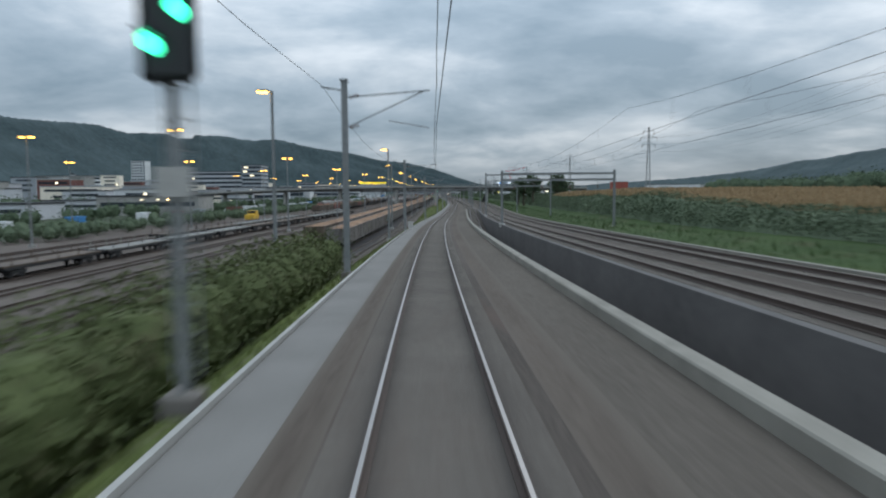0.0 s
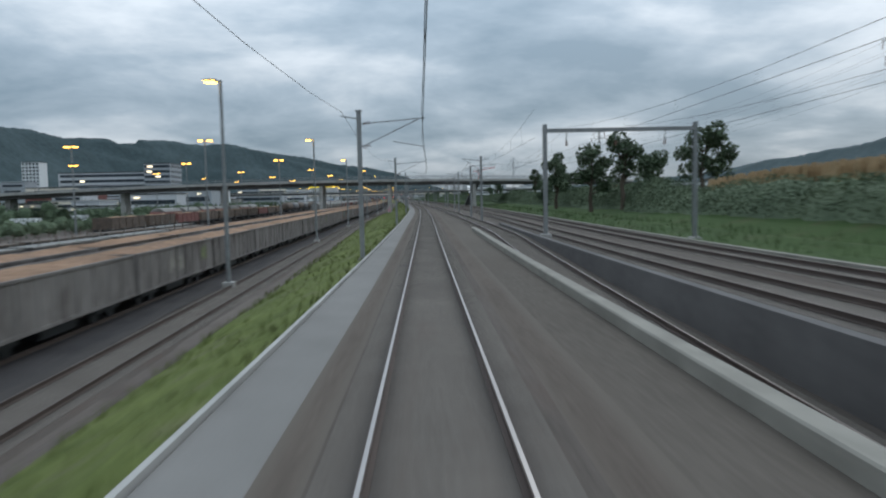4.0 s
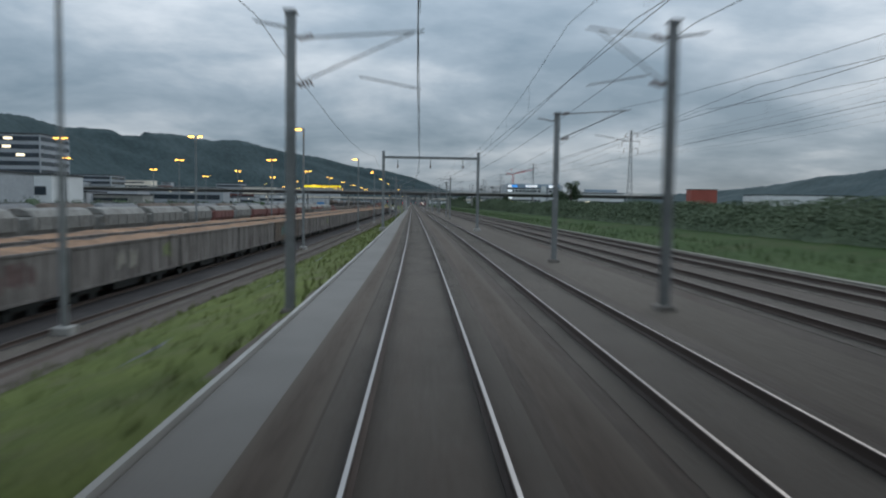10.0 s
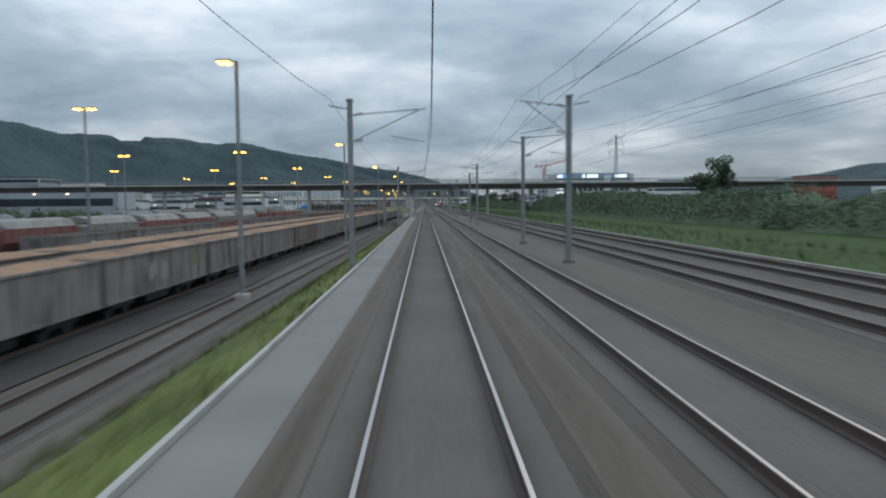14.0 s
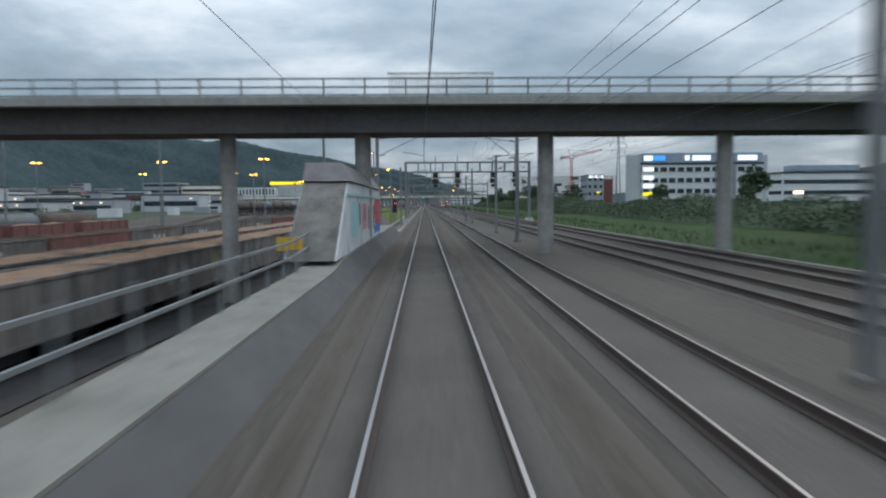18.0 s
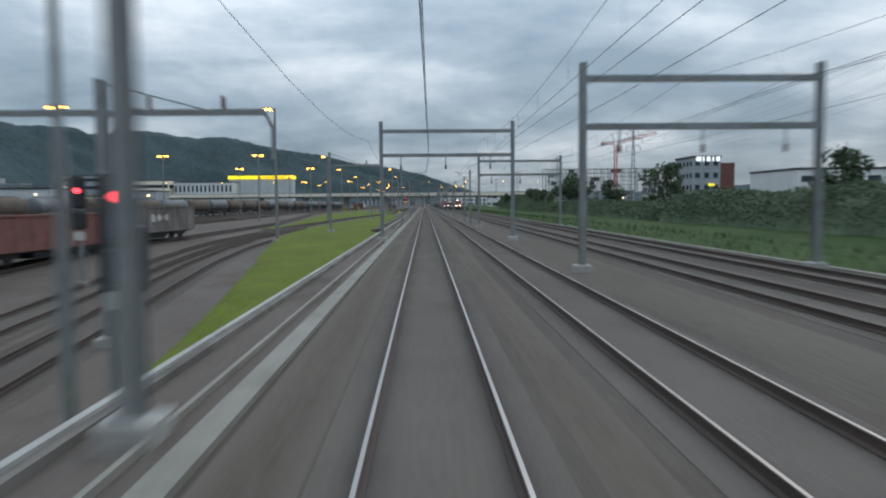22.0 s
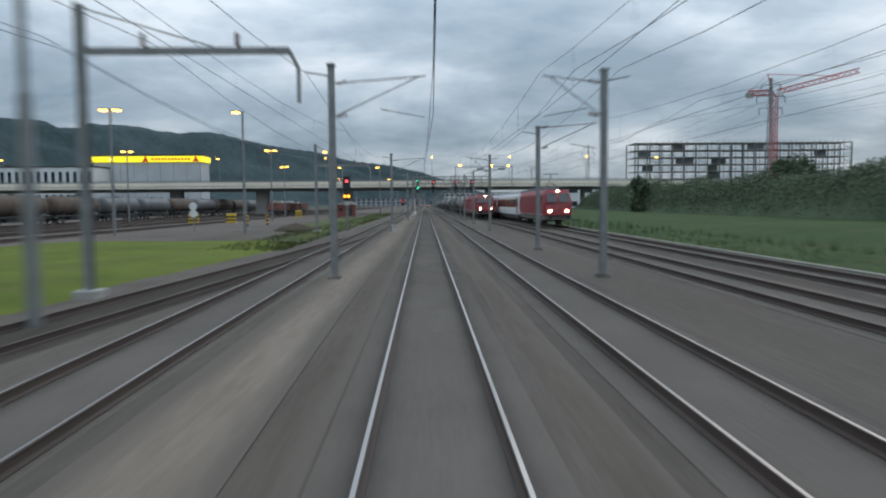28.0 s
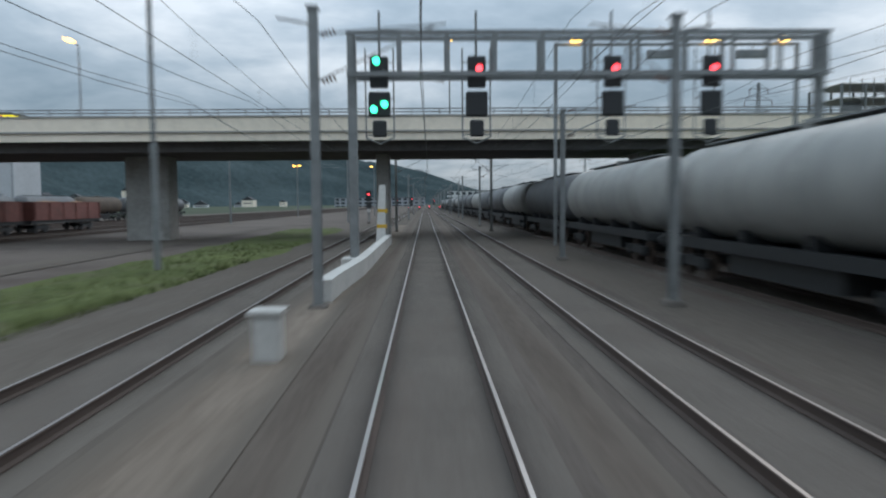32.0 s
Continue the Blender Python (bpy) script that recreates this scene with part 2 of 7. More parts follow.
TANKGREY = material("tank_grey", (0.2, 0.203, 0.195), (0.36, 0.36, 0.34), 0.5, fine=1.5, coarse=0.25, bump=0.03, stretch=(1, 1, 0.35), stain=(0.17, 0.16, 0.15))
TANKDARK = material("tank_dark", (0.06, 0.065, 0.07), (0.12, 0.125, 0.13), 0.55, fine=1.5, coarse=0.25, bump=0.03, stain=(0.05, 0.045, 0.04))
COACHWHITE = plain("coach_white", (0.68, 0.69, 0.7), 0.4, fine=1, v=0.06, bump=0)
COACHDARK = plain("coach_window_band", (0.035, 0.04, 0.045), 0.15, v=0.3, bump=0)
COACHROOF = plain("coach_roof", (0.16, 0.17, 0.18), 0.7, v=0.2)
CRANERED = plain("crane_red", (0.5, 0.06, 0.06), 0.55)
BRICKRED = material("red_hut_boards", (0.15, 0.05, 0.04), (0.24, 0.085, 0.068), 0.88, fine=5, coarse=0.6, stretch=(6, 6, 0.5))
ORANGE = material("red_hall_cladding", (0.26, 0.06, 0.042), (0.36, 0.088, 0.06), 0.7, fine=1.0, coarse=0.1, bump=0.05)
GRAFFITI_R = material("graffiti_red", (0.34, 0.025, 0.03), (0.55, 0.06, 0.05), 0.7, fine=1, coarse=0.6, bump=0.02)
DULLRED = plain("faded_red_spray", (0.125, 0.088, 0.083), 0.9, v=0.35, fine=2.0)
DULLGREEN = plain("faded_green_spray", (0.15, 0.17, 0.09), 0.9, v=0.35, fine=2.0)
DULLTEAL = plain("faded_teal_spray", (0.1, 0.15, 0.14), 0.9, v=0.35, fine=2.0)
WARNYELLOW = plain("warning_yellow", (0.5, 0.34, 0.03), 0.7, v=0.25)
GRAFFITI_D = plain("graffiti_dark_red", (0.2, 0.02, 0.035), 0.7, bump=0.02)
GRAFFITI_B = plain("graffiti_blue", (0.03, 0.13, 0.4), 0.7, bump=0.02)
GRAFFITI_C = plain("graffiti_cyan", (0.25, 0.55, 0.62), 0.7, bump=0.02)
GRAFFITI_T = plain("graffiti_teal", (0.3, 0.5, 0.5), 0.7, bump=0.02)
GRAFFITI_G = plain("graffiti_lime", (0.42, 0.5, 0.1), 0.7, bump=0.02)
GRAFFITI_P = plain("graffiti_pink", (0.55, 0.25, 0.3), 0.7, bump=0.02)
YELLOWPAINT = plain("yellow_paint", (0.6, 0.36, 0.03), 0.6)
BLUEPAINT = plain("blue_container", (0.04, 0.2, 0.45), 0.6)


def ramp_down(t, d, reach):
    """One at no distance, none at reach."""
    return calc(t, "SUBTRACT", 1.0, calc(t, "DIVIDE", d, reach), True)


def streak(m, colour, shape, strength=1.0):
    """Lays a stain over a material along lines given by the surface's own crosswise measure."""
    t = m.node_tree
    b = t.nodes["Principled BSDF"]
    base = b.inputs["Base Color"].links[0].from_socket
    at = t.nodes.new("ShaderNodeAttribute")
    at.attribute_name = "across"
    co = t.nodes.new("ShaderNodeTexCoord")
    mp = t.nodes.new("ShaderNodeMapping")
    mp.inputs["Scale"].default_value = (1.0, 0.12, 1.0)
    t.links.new(co.outputs["Object"], mp.inputs[0])
    n = node(t, "ShaderNodeTexNoise", Scale=1.6, Detail=4.0, Roughness=0.6)
    t.links.new(mp.outputs[0], n.inputs["Vector"])
    f = calc(t, "MULTIPLY", shape(t, at.outputs["Fac"], n.outputs[0]), strength, True)
    mx = t.nodes.new("ShaderNodeMixRGB")
    t.links.new(f, mx.inputs[0])
    t.links.new(base, mx.inputs[1])
    mx.inputs[2].default_value = (*colour, 1)
    t.links.new(mx.outputs[0], b.inputs["Base Color"])


def rail_grime(t, a, n):
    d = calc(t, "ABSOLUTE", calc(t, "SUBTRACT", calc(t, "ABSOLUTE", a), 0.7535))
    return calc(t, "MULTIPLY", ramp_down(t, d, 0.34), calc(t, "ADD", n, 0.45))


def band_edges(t, a, n):
    d = calc(t, "ABSOLUTE", calc(t, "SUBTRACT", a, 0.5))
    return calc(t, "MULTIPLY", calc(t, "SUBTRACT", calc(t, "ADD", d, calc(t, "MULTIPLY", n, 0.3)), 0.32), 4.0, True)


def far_edge(t, a, n, start=0.55):
    return calc(t, "MULTIPLY", calc(t, "SUBTRACT", calc(t, "ADD", a, calc(t, "MULTIPLY", n, 0.5)), start), 2.2, True)


streak(BALLAST, (0.04, 0.034, 0.034), rail_grime, 0.9)
streak(BRAKE, (0.11, 0.094, 0.079), band_edges)
streak(SANDY, (0.11, 0.094, 0.079), band_edges)
# fades the painted wagon shade back into the gravel colour
streak(UNDERSHADE, (0.095, 0.084, 0.075), lambda t, a, n: far_edge(t, a, n, 1.06))
streak(PATH, (0.1, 0.085, 0.072), lambda t, a, n: far_edge(t, a, n, 0.95))

# ---- mesh building ----


class Geo:
    """Collects corners and faces; each face carries the slot of its material."""

    def __init__(self):
        self.v, self.f, self.m = [], [], []

    def face(self, pts, slot=0):
        n = len(self.v)
        self.v += [tuple(p) for p in pts]
        self.f.append(tuple(range(n, n + len(pts))))
        self.m.append(slot)
        return self

    def box(self, c, size, slot=0, turn=None, taper=1.0):
        n = len(self.v)
        hx, hy, hz = (d / 2 for d in size)
        for z in (-hz, hz):
            k = taper if z > 0 else 1.0
            for x, y in ((-hx, -hy), (hx, -hy), (hx, hy), (-hx, hy)):
                p = Vector((x * k, y * k, z))
                if turn:
                    p = turn @ p
                self.v.append((c[0] + p.x, c[1] + p.y, c[2] + p.z))
        for q in ((0, 3, 2, 1), (4, 5, 6, 7), (0, 1, 5, 4), (1, 2, 6, 5), (2, 3, 7, 6), (3, 0, 4, 7)):
            self.f.append(tuple(n + i for i in q))
            self.m.append(slot)
        return self

    def span(self, lo, hi, slot=0):
        return self.box([(a + b) / 2 for a, b in zip(lo, hi)], [b - a for a, b in zip(lo, hi)], slot)

    def tube(self, a, b, r, sides=6, slot=0, r2=None, cap=True):
        a, b = Vector(a), Vector(b)
        d = (b - a).normalized()
        u = d.cross(Vector((0, 0, 1)) if abs(d.z) < 0.95 else Vector((1, 0, 0))).normalized()
        w = d.cross(u)
        n = len(self.v)
        for p, rr in ((a, r), (b, r if r2 is None else r2)):
            for i in range(sides):
                g = 2 * math.pi * (i + 0.5) / sides
                self.v.append(tuple(p + u * (rr * math.cos(g)) + w * (rr * math.sin(g))))
        for i in range(sides):
            j = (i + 1) % sides
            self.f.append((n + i, n + j, n + sides + j, n + sides + i))
            self.m.append(slot)
        if cap:
            self.f += [tuple(n + i for i in reversed(range(sides))), tuple(n + sides + i for i in range(sides))]
            self.m += [slot, slot]
        return self

    def rings(self, loops, slot=0, closed=True, caps=True):
        """A skin over loops of the same number of points."""
        n, k = len(self.v), len(loops[0])
        for l in loops:
            self.v += [tuple(p) for p in l]
        for a in range(len(loops) - 1):
            for i in range(k if closed else k - 1):
                j = (i + 1) % k
                self.f.append((n + a * k + i, n + a * k + j, n + (a + 1) * k + j, n + (a + 1) * k + i))
                self.m.append(slot if isinstance(slot, int) else slot[i])
        if caps and closed:
            self.f += [tuple(n + i for i in reversed(range(k))), tuple(n + (len(loops) - 1) * k + i for i in range(k))]
            s0 = slot if isinstance(slot, int) else slot[0]
            self.m += [s0, s0]
        return self

    def sweep(self, profile, s0, s1, step=4.0, closed=True, xf=None, zf=None, slot=0):
        n = max(1, round((s1 - s0) / step))
        loops = []
        for i in range(n + 1):
            s = s0 + (s1 - s0) * i / n
            dx, dz = (xf(s) if xf else 0.0), (zf(s) if zf else 0.0)
            loops.append([P(s, x + dx, z + dz) for x, z in profile])
        return self.rings(loops, slot, closed)


def mesh(name, geo, mats, bevel=0.0, smooth=False):
    me = bpy.data.meshes.new(name)
    me.from_pydata(geo.v, [], geo.f)
    for m in mats if isinstance(mats, (list, tuple)) else [mats]:
        me.materials.append(m)
    if any(geo.m):
        me.polygons.foreach_set("material_index", geo.m)
    bm = bmesh.new()
    bm.from_mesh(me)
    if bevel:
        bmesh.ops.bevel(bm, geom=bm.edges[:], offset=bevel, segments=1, affect="EDGES", profile=0.5)
    bmesh.ops.recalc_face_normals(bm, faces=bm.faces[:])
    bm.to_mesh(me)
    bm.free()
    if smooth:
        me.polygons.foreach_set("use_smooth", [True] * len(me.polygons))
    me.update()
    return me


def part(name, geo, mats, parent=None, label="", bevel=0.0, smooth=False):
    ob = new(name, geo if isinstance(geo, bpy.types.Mesh) else mesh(name, geo, mats, bevel, smooth))
    if parent:
        ob.parent = parent
    return tagged(ob, label)


def thing(name, m, label, category, group="", kind=""):
    ob = new(name)
    ob.empty_display_size = 0.3
    ob.matrix_basis = m
    return tagged(ob, label, category, group, kind)


def crosswise(ob, values):
    """Stores each corner's measure across the strip, over and over along it."""
    n = len(ob.data.vertices)
    at = ob.data.attributes.new("across", "FLOAT", "POINT")
    at.data.foreach_set("value", [values[i % len(values)] for i in range(n)])
    return ob


def lerp_table(*rows):
    return lambda s: along(rows, max(s, rows[0][0]))


def smooth(a, b, v):
    u = min(max((v - a) / (b - a), 0), 1)
    return u * u * (3 - 2 * u)


# ---- lines of the plan ----
LEFT_TRACK = lerp_table((-200, -11.6), (40, -11.64), (90, -10.68), (145, -10.25), (217, -12.58), (307, -15.06), (345, -14.47), (390, -13.17), (430, -11.52), (487, -10.7), (541, -9.88), (617, -8.58), (660, -8.23), (760, -9.17), (785, -11.76), (800, -13.99), (810, -15.23), (820, -15.65), (830, -15.84), (840, -15.95), (885, -17.4), (943, -15.4), (991, -11.0), (1006, -9.8), (1042, -6.9), (1066, -5.25), (2600, -5.25))
WALL_X = lerp_table((80, -12.0), (145, -13.2), (217, -15.6), (307, -17.2), (430, -14.8), (487, -13.8), (541, -13.6), (617, -13.2), (725, -11.1), (794, -9.7), (900, -9.7))
TRACK2 = lerp_table((-400, 5.75), (205, 5.7), (250, 4.9), (330, 3.78), (2600, 3.75))
SIDE2 = lerp_table((860, -4.17), (940, -4.17), (985, -4.7), (1020, -5.15), (1040, -5.2), (2600, -5.2))
TRENCH = lerp_table((-400, -4.5), (60, -4.2), (195, -0.3), (230, -0.25))
LOW = -2.75


def left_level(s):
    """Height of the yard and lawns on the low side."""
    return LOW - fall(max(s, -60))[0] + smooth(795, 850, s) * 2.2 + smooth(930, 1020, s) * 0.25


def gz(s, x):
    base = -0.24
    if x < -2.95:
        lv = left_level(s)
        if s < 655:
            edge = LEFT_TRACK(s) + 2.1
            k = min(max((x + 2.95) / (edge + 2.95), 0), 1)
            return base + (lv - base) * k
        if x < -4.1:
            return lv
        return base
    if 3.95 < x < 7.3 and s < 225:
        return TRENCH(s)
    if x > 15.4:
        rise = 0.75 * smooth(60, 130, s) * (1 - smooth(195, 260, s))
        z = -0.55 + 0.75 * smooth(16, 30, x) + (0.4 + 3.3 * rise) * smooth(20, 34, x)
        return z - (0.4 + 3.3 * rise) * smooth(60, 300, x)
    return base


COLS = [-4400, -2600, -1500, -900, -500, -300, -200, -140, -100, -75, -58, -45, -36, -29, -24, -21, -18.5, -17, -15.5, -14, -13, -12, -11, -10, -9, -8, -7.2,
        -6.5, -6, -5.5, -5, -4.5, -4.13, -4.07, -3.7, -3.3, -2.96, -2, 0, 2, 3.93, 3.97, 5.8, 7.29, 7.31, 9, 11, 13, 15.3, 15.7, 17, 19, 21, 24, 28, 34, 44, 60, 90, 150, 300, 700, 1600, 4300]
ROWS = [-500, -320] + list(range(-200, 1400, 5)) + list(range(1400, 2600, 60)) + [2800, 3200, 3800, 4600, 5400]
g = Geo()
for s in ROWS:
    for x in COLS:
        g.v.append(tuple(P(s, x, gz(s, x))))
nc = len(COLS)
for i in range(len(ROWS) - 1):
    for j in range(nc - 1):
        g.f.append((i * nc + j, i * nc + j + 1, (i + 1) * nc + j + 1, (i + 1) * nc + j))
        xm, sm = (COLS[j] + COLS[j + 1]) / 2, (ROWS[i] + ROWS[i + 1]) / 2
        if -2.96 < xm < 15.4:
            # the sunken ramp's floor is dark too, its shade put into the colour
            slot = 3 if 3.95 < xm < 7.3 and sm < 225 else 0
        elif xm > 0:
            slot = 1 if xm < 120 else 2
        elif xm < -75:
            slot = 2
        else:
            slot = 4
        g.m.append(slot)
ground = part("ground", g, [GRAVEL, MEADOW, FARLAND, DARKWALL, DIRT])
tagged(ground, "grey gravel trackbed with meadow, yard dirt and far land", "ground", kind="structure")


def ground_patch(name, label, mat, x0f, x1f, s0, s1, lift=0.04, across=6, step=4.0, rough=0.0, category="grass"):
    g = Geo()
    n = round((s1 - s0) / step)
    rnd = random.Random(len(label))
    for i in range(n + 1):
        s = s0 + (s1 - s0) * i / n
        a, b = x0f(s), x1f(s)
        for j in range(across + 1):
            x = a + (b - a) * j / across
            rise = -0.03 if category == "grass" and j in (0, across) else lift + rnd.random() * rough
            g.v.append(tuple(P(s, x, gz(s, x) + rise)))
    k = across + 1
    for i in range(n):
        for j in range(across):
            g.f.append((i * k + j, i * k + j + 1, (i + 1) * k + j + 1, (i + 1) * k + j))
            g.m.append(0)
    ob = crosswise(part(name, g, mat), [j / across for j in range(k)])
    return tagged(ob, label, category, kind="stuff" if category == "grass" else "structure")


# asphalt path, verge and lawns on the low side
ground_patch("path", "grey asphalt service path beside the track", PATH, lambda s: -2.93, lambda s: -1.5 - 0.1 * math.sin(s * 0.11), -60, 646, 0.03, 4, category="path")
for a, b in ((-2.4, -1.3), (1.3, 2.3)):
    ground_patch("brake_dust", "brown brake dust on the gravel beside the rails", BRAKE, lambda s, a=a: a + (0.5 * (1 - smooth(640, 700, s)) if a < 0 else 0) + 0.08 * math.sin(s * 0.05), lambda s, b=b: b, -60, 1900, 0.02 if a > 0 else 0.045, 4, 8.0, category="gravel")
ground_patch("sandy_strip", "pale sandy gravel between main track and siding", SANDY, lambda s: -3.75, lambda s: -2.0 + 0.15 * math.sin(s * 0.09), 978, 1240, 0.06, 4, category="gravel")
ground_patch("service_road", "grey gravel service road across the lawn", GRAVEL, lambda s: -19.6, lambda s: -11.6 - 5.6 * smooth(1082, 1094, s) + 0.4 * math.sin(s * 0.05), 1060, 1240, 0.035, 3, category="path")
verge = ground_patch("verge_grass", "long green grass on the bank between path and yard track", VERGE, lambda s: LEFT_TRACK(s) + 2.3 + 1.3 * smooth(420, 480, s) + 0.35 * math.sin(s * 0.07), lambda s: -3.06, -60, 650, 0.05, 6, 3.0, 0.16)
lawn = ground_patch("lawn", "bright green mown lawn beside the low wall", LAWN, lambda s: max(LEFT_TRACK(s) + 2.0, -7.8 - 9.7 * smooth(800, 900, s)), lambda s: -4.4 - 1.8 * smooth(862, 876, s) - 1.6 * smooth(940, 990, s) - 0.15 * math.sin(s * 0.2) * smooth(900, 940, s), 796, 984, 0.06, 10, 4.0, 0.1)
ground_patch("weedy_grass", "rough weedy grass patch beside the siding", WEEDS, lambda s: -11.8 - 5.4 * smooth(1082, 1096, s) + 2.6 * smooth(1138, 1150, s) + 0.4 * math.sin(s * 0.06), lambda s: -8.4 - 0.5 * math.sin(s * 0.13) - 0.3 * math.sin(s * 0.41), 1058, 1230, 0.075, 10, 3.0, 0.14)
ground_patch("siding_gravel", "grey gravel shoulder beside the siding", GRAVEL, lambda s: min(SIDE2(s) - 1.9 - 1.5 * smooth(940, 1000, s) + 0.1 * math.sin(s * 0.3), LEFT_TRACK(s) - 1.9 if s > 1000 else 0), lambda s: -3.4 if s < 990 else -3.1 + 0.12 * math.sin(s * 0.09), 872, 1400, 0.05, 5, category="gravel")
lawn_two = ground_patch("lawn", "green grass strip between the yard tracks", LAWN, lambda s: along(((868, -20.2), (900, -21.2), (1000, -30.5), (1300, -30.5)), s), lambda s: LEFT_TRACK(s) - 2.2 - 0.2 * math.sin(s * 0.17), 880, 1062, 0.06, 6, 5.0, 0.1)
tagged(ground_patch("right_meadow_strip", "dark green meadow strip beside the outer track", MEADOW, lambda s: 15.9, lambda s: 22.0, -60, 1230, 0.05, 6, 4.0, 0.18), "dark green meadow grass beside the outer track")


def kerb(name, label, profile, s0, s1, mat=KERB, xf=None, zf=None, step=4.0, category="kerb"):
    return tagged(part(name, Geo().sweep(profile, s0, s1, step, xf=xf, zf=zf), mat), label, category, kind="structure")


kerb("path_edge", "pale concrete edging along the service path", [(-3.05, -0.5), (-2.96, -0.5), (-2.96, -0.13), (-3.05, -0.13)], -60, 652, CONCRETE)
kerb("trench_kerb", "pale concrete kerb on top of the ramp wall", [(3.84, -0.4), (4.22, -0.4), (4.22, 0.0), (4.19, 0.03), (3.87, 0.03), (3.84, 0.0)], -60, 205, OLDKERB)
# both ramp walls are coloured dark to hold the shade of the recess
kerb("ramp_wall", "concrete wall of the sunken track ramp, shade in its colour", [(3.85, -4.9), (4.2, -4.9), (4.2, -0.1), (3.85, -0.1)], -60, 200, DARKWALL, category="wall")
kerb("ramp_wall", "concrete far wall of the sunken track ramp, shade in its colour", [(7.24, -4.9), (7.55, -4.9), (7.55, -0.02), (7.24, -0.02)], -60, 215, DARKWALL, category="wall")
kerb("bank_duct", "dark cable duct lying in the grass of the bank", [(-6.58, -0.1), (-6.42, -0.1), (-6.42, 0.09), (-6.58, 0.09)], 330, 470, BLACK, zf=lambda s: gz(s, -6.5), category="cable duct")
kerb("cable_trough", "pale concrete cable trough along the outer track", [(15.4, -0.5), (15.7, -0.5), (15.7, -0.12), (15.4, -0.12)], -60, 1500, OLDKERB)
kerb("platform_kerb", "broad pale concrete kerb strip beside the track", [(-2.84, -0.4), (-2.46, -0.4), (-2.46, -0.14), (-2.84, -0.14)], 712, 985, OLDKERB)
kerb("duct_edge", "thin pale concrete edge of the cable duct", [(-3.27, -0.4), (-3.19, -0.4), (-3.19, -0.14), (-3.27, -0.14)], 712, 985, OLDKERB)
kerb("low_wall", "low concrete wall between track and lawn", [(-4.3, -3.1), (-4.06, -3.1), (-4.06, -0.12), (-4.3, -0.12)], 712, 985, OLDWALL, category="wall")
kerb("low_wall_coping", "pale narrow coping of the low wall", [(-4.32, -0.12), (-4.2, -0.12), (-4.2, -0.06), (-4.32, -0.06)], 712, 985, CONCRETE, category="coping")

# ---- tracks ----


def track(label, xf, s0, s1, z=0.0, sleepers=True, step=4.0, zf=None, top=None):
    t = thing("railway_track", Matrix.Identity(4), label, "track", "railway tracks")
    for side in (-0.7535, 0.7535):
        prof = [(-0.07, -0.17), (0.07, -0.17), (0.07, -0.15), (0.015, -0.13), (0.015, -0.045), (0.036, -0.03), (0.036, -0.006), (0.03, -0.002), (0.023, 0.0),
                (-0.023, 0.0), (-0.03, -0.002), (-0.036, -0.006), (-0.036, -0.03), (-0.015, -0.045), (-0.015, -0.13), (-0.07, -0.15)]
        prof = [(x + side, v + z) for x, v in prof]
        part("rail", Geo().sweep(prof, s0, s1, step, xf=xf, zf=zf, slot=[1, 1, 1, 1, 1, 1, 1, 1, 0, 1, 1, 1, 1, 1, 1, 1]), [top or RAIL_TOP, RAIL_SIDE], t)
    bed = [(-1.8, -0.5), (1.8, -0.5), (1.8, -0.25), (1.3, -0.195), (0.75, -0.19), (0.0, -0.185), (-0.75, -0.19), (-1.3, -0.195), (-1.8, -0.25)]
    crosswise(part("ballast_bed", Geo().sweep([(x, v + z) for x, v in bed], s0, s1, step, xf=xf, zf=zf), BALLAST, t), [x for x, _ in bed])
    if sleepers:
        g = Geo()
        s = s0 + 0.3
        while s < min(s1, 1330):
            m = centre(s)[2]
            g.box(P(s, xf(s) if xf else 0, z - 0.225 + (zf(s) if zf else 0)), (2.5, 0.26, 0.11), turn=Matrix.Rotation(m, 3, "Z"))
            s += 0.6
        ob = part("sleeper", g, SLEEPER, t)
        tagged(ob, "concrete sleepers", kind="stuff")
    return t


track("main line track with polished rails on concrete sleepers", None, -60, 2600)
track("second main line track rising from a ramp", TRACK2, -60, 2600, top=RAIL_WORN, zf=lambda s: TRENCH(s) + 0.25 if s < 230 else 0)
T3, T4 = lerp_table((-400, 9.4), (150, 9.3), (300, 9.5), (2600, 9.5)), lerp_table((-400, 13.1), (150, 13.1), (300, 13.3), (2600, 13.3))
track("third track with rusty-sided rails", T3, -60, 2600, top=RAIL_DULL)
track("outer track with rusty-sided rails", T4, -60, 2600, top=RAIL_DULL)
track("low yard track beside the loaded wagons", LEFT_TRACK, -60, 1064, z=0.22, zf=left_level, top=RAIL_DULL)
track("siding joining beside the main track", SIDE2, 868, 2600, z=-0.06, top=RAIL_WORN)
ROW_A = lambda s: WALL_X(s) - 1.45 - 2.2 * smooth(796, 840, s)
ROW_B = lambda s: WALL_X(s) - 5.85
for _x in (-13.4, -18.0, -23.4):
    track("dull yard track before the loaded wagons", lambda s, _x=_x: _x, -60, 76, z=0.22, sleepers=False, step=8, zf=left_level, top=RAIL_DULL)
track("dull track fanning out beyond the loaded wagons", ROW_A, 800, 850, z=0.22, sleepers=False, step=8, zf=left_level, top=RAIL_DULL)
track("second dull track fanning out beyond the loaded wagons", ROW_B, 800, 880, z=0.22, sleepers=False, step=8, zf=left_level, top=RAIL_DULL)

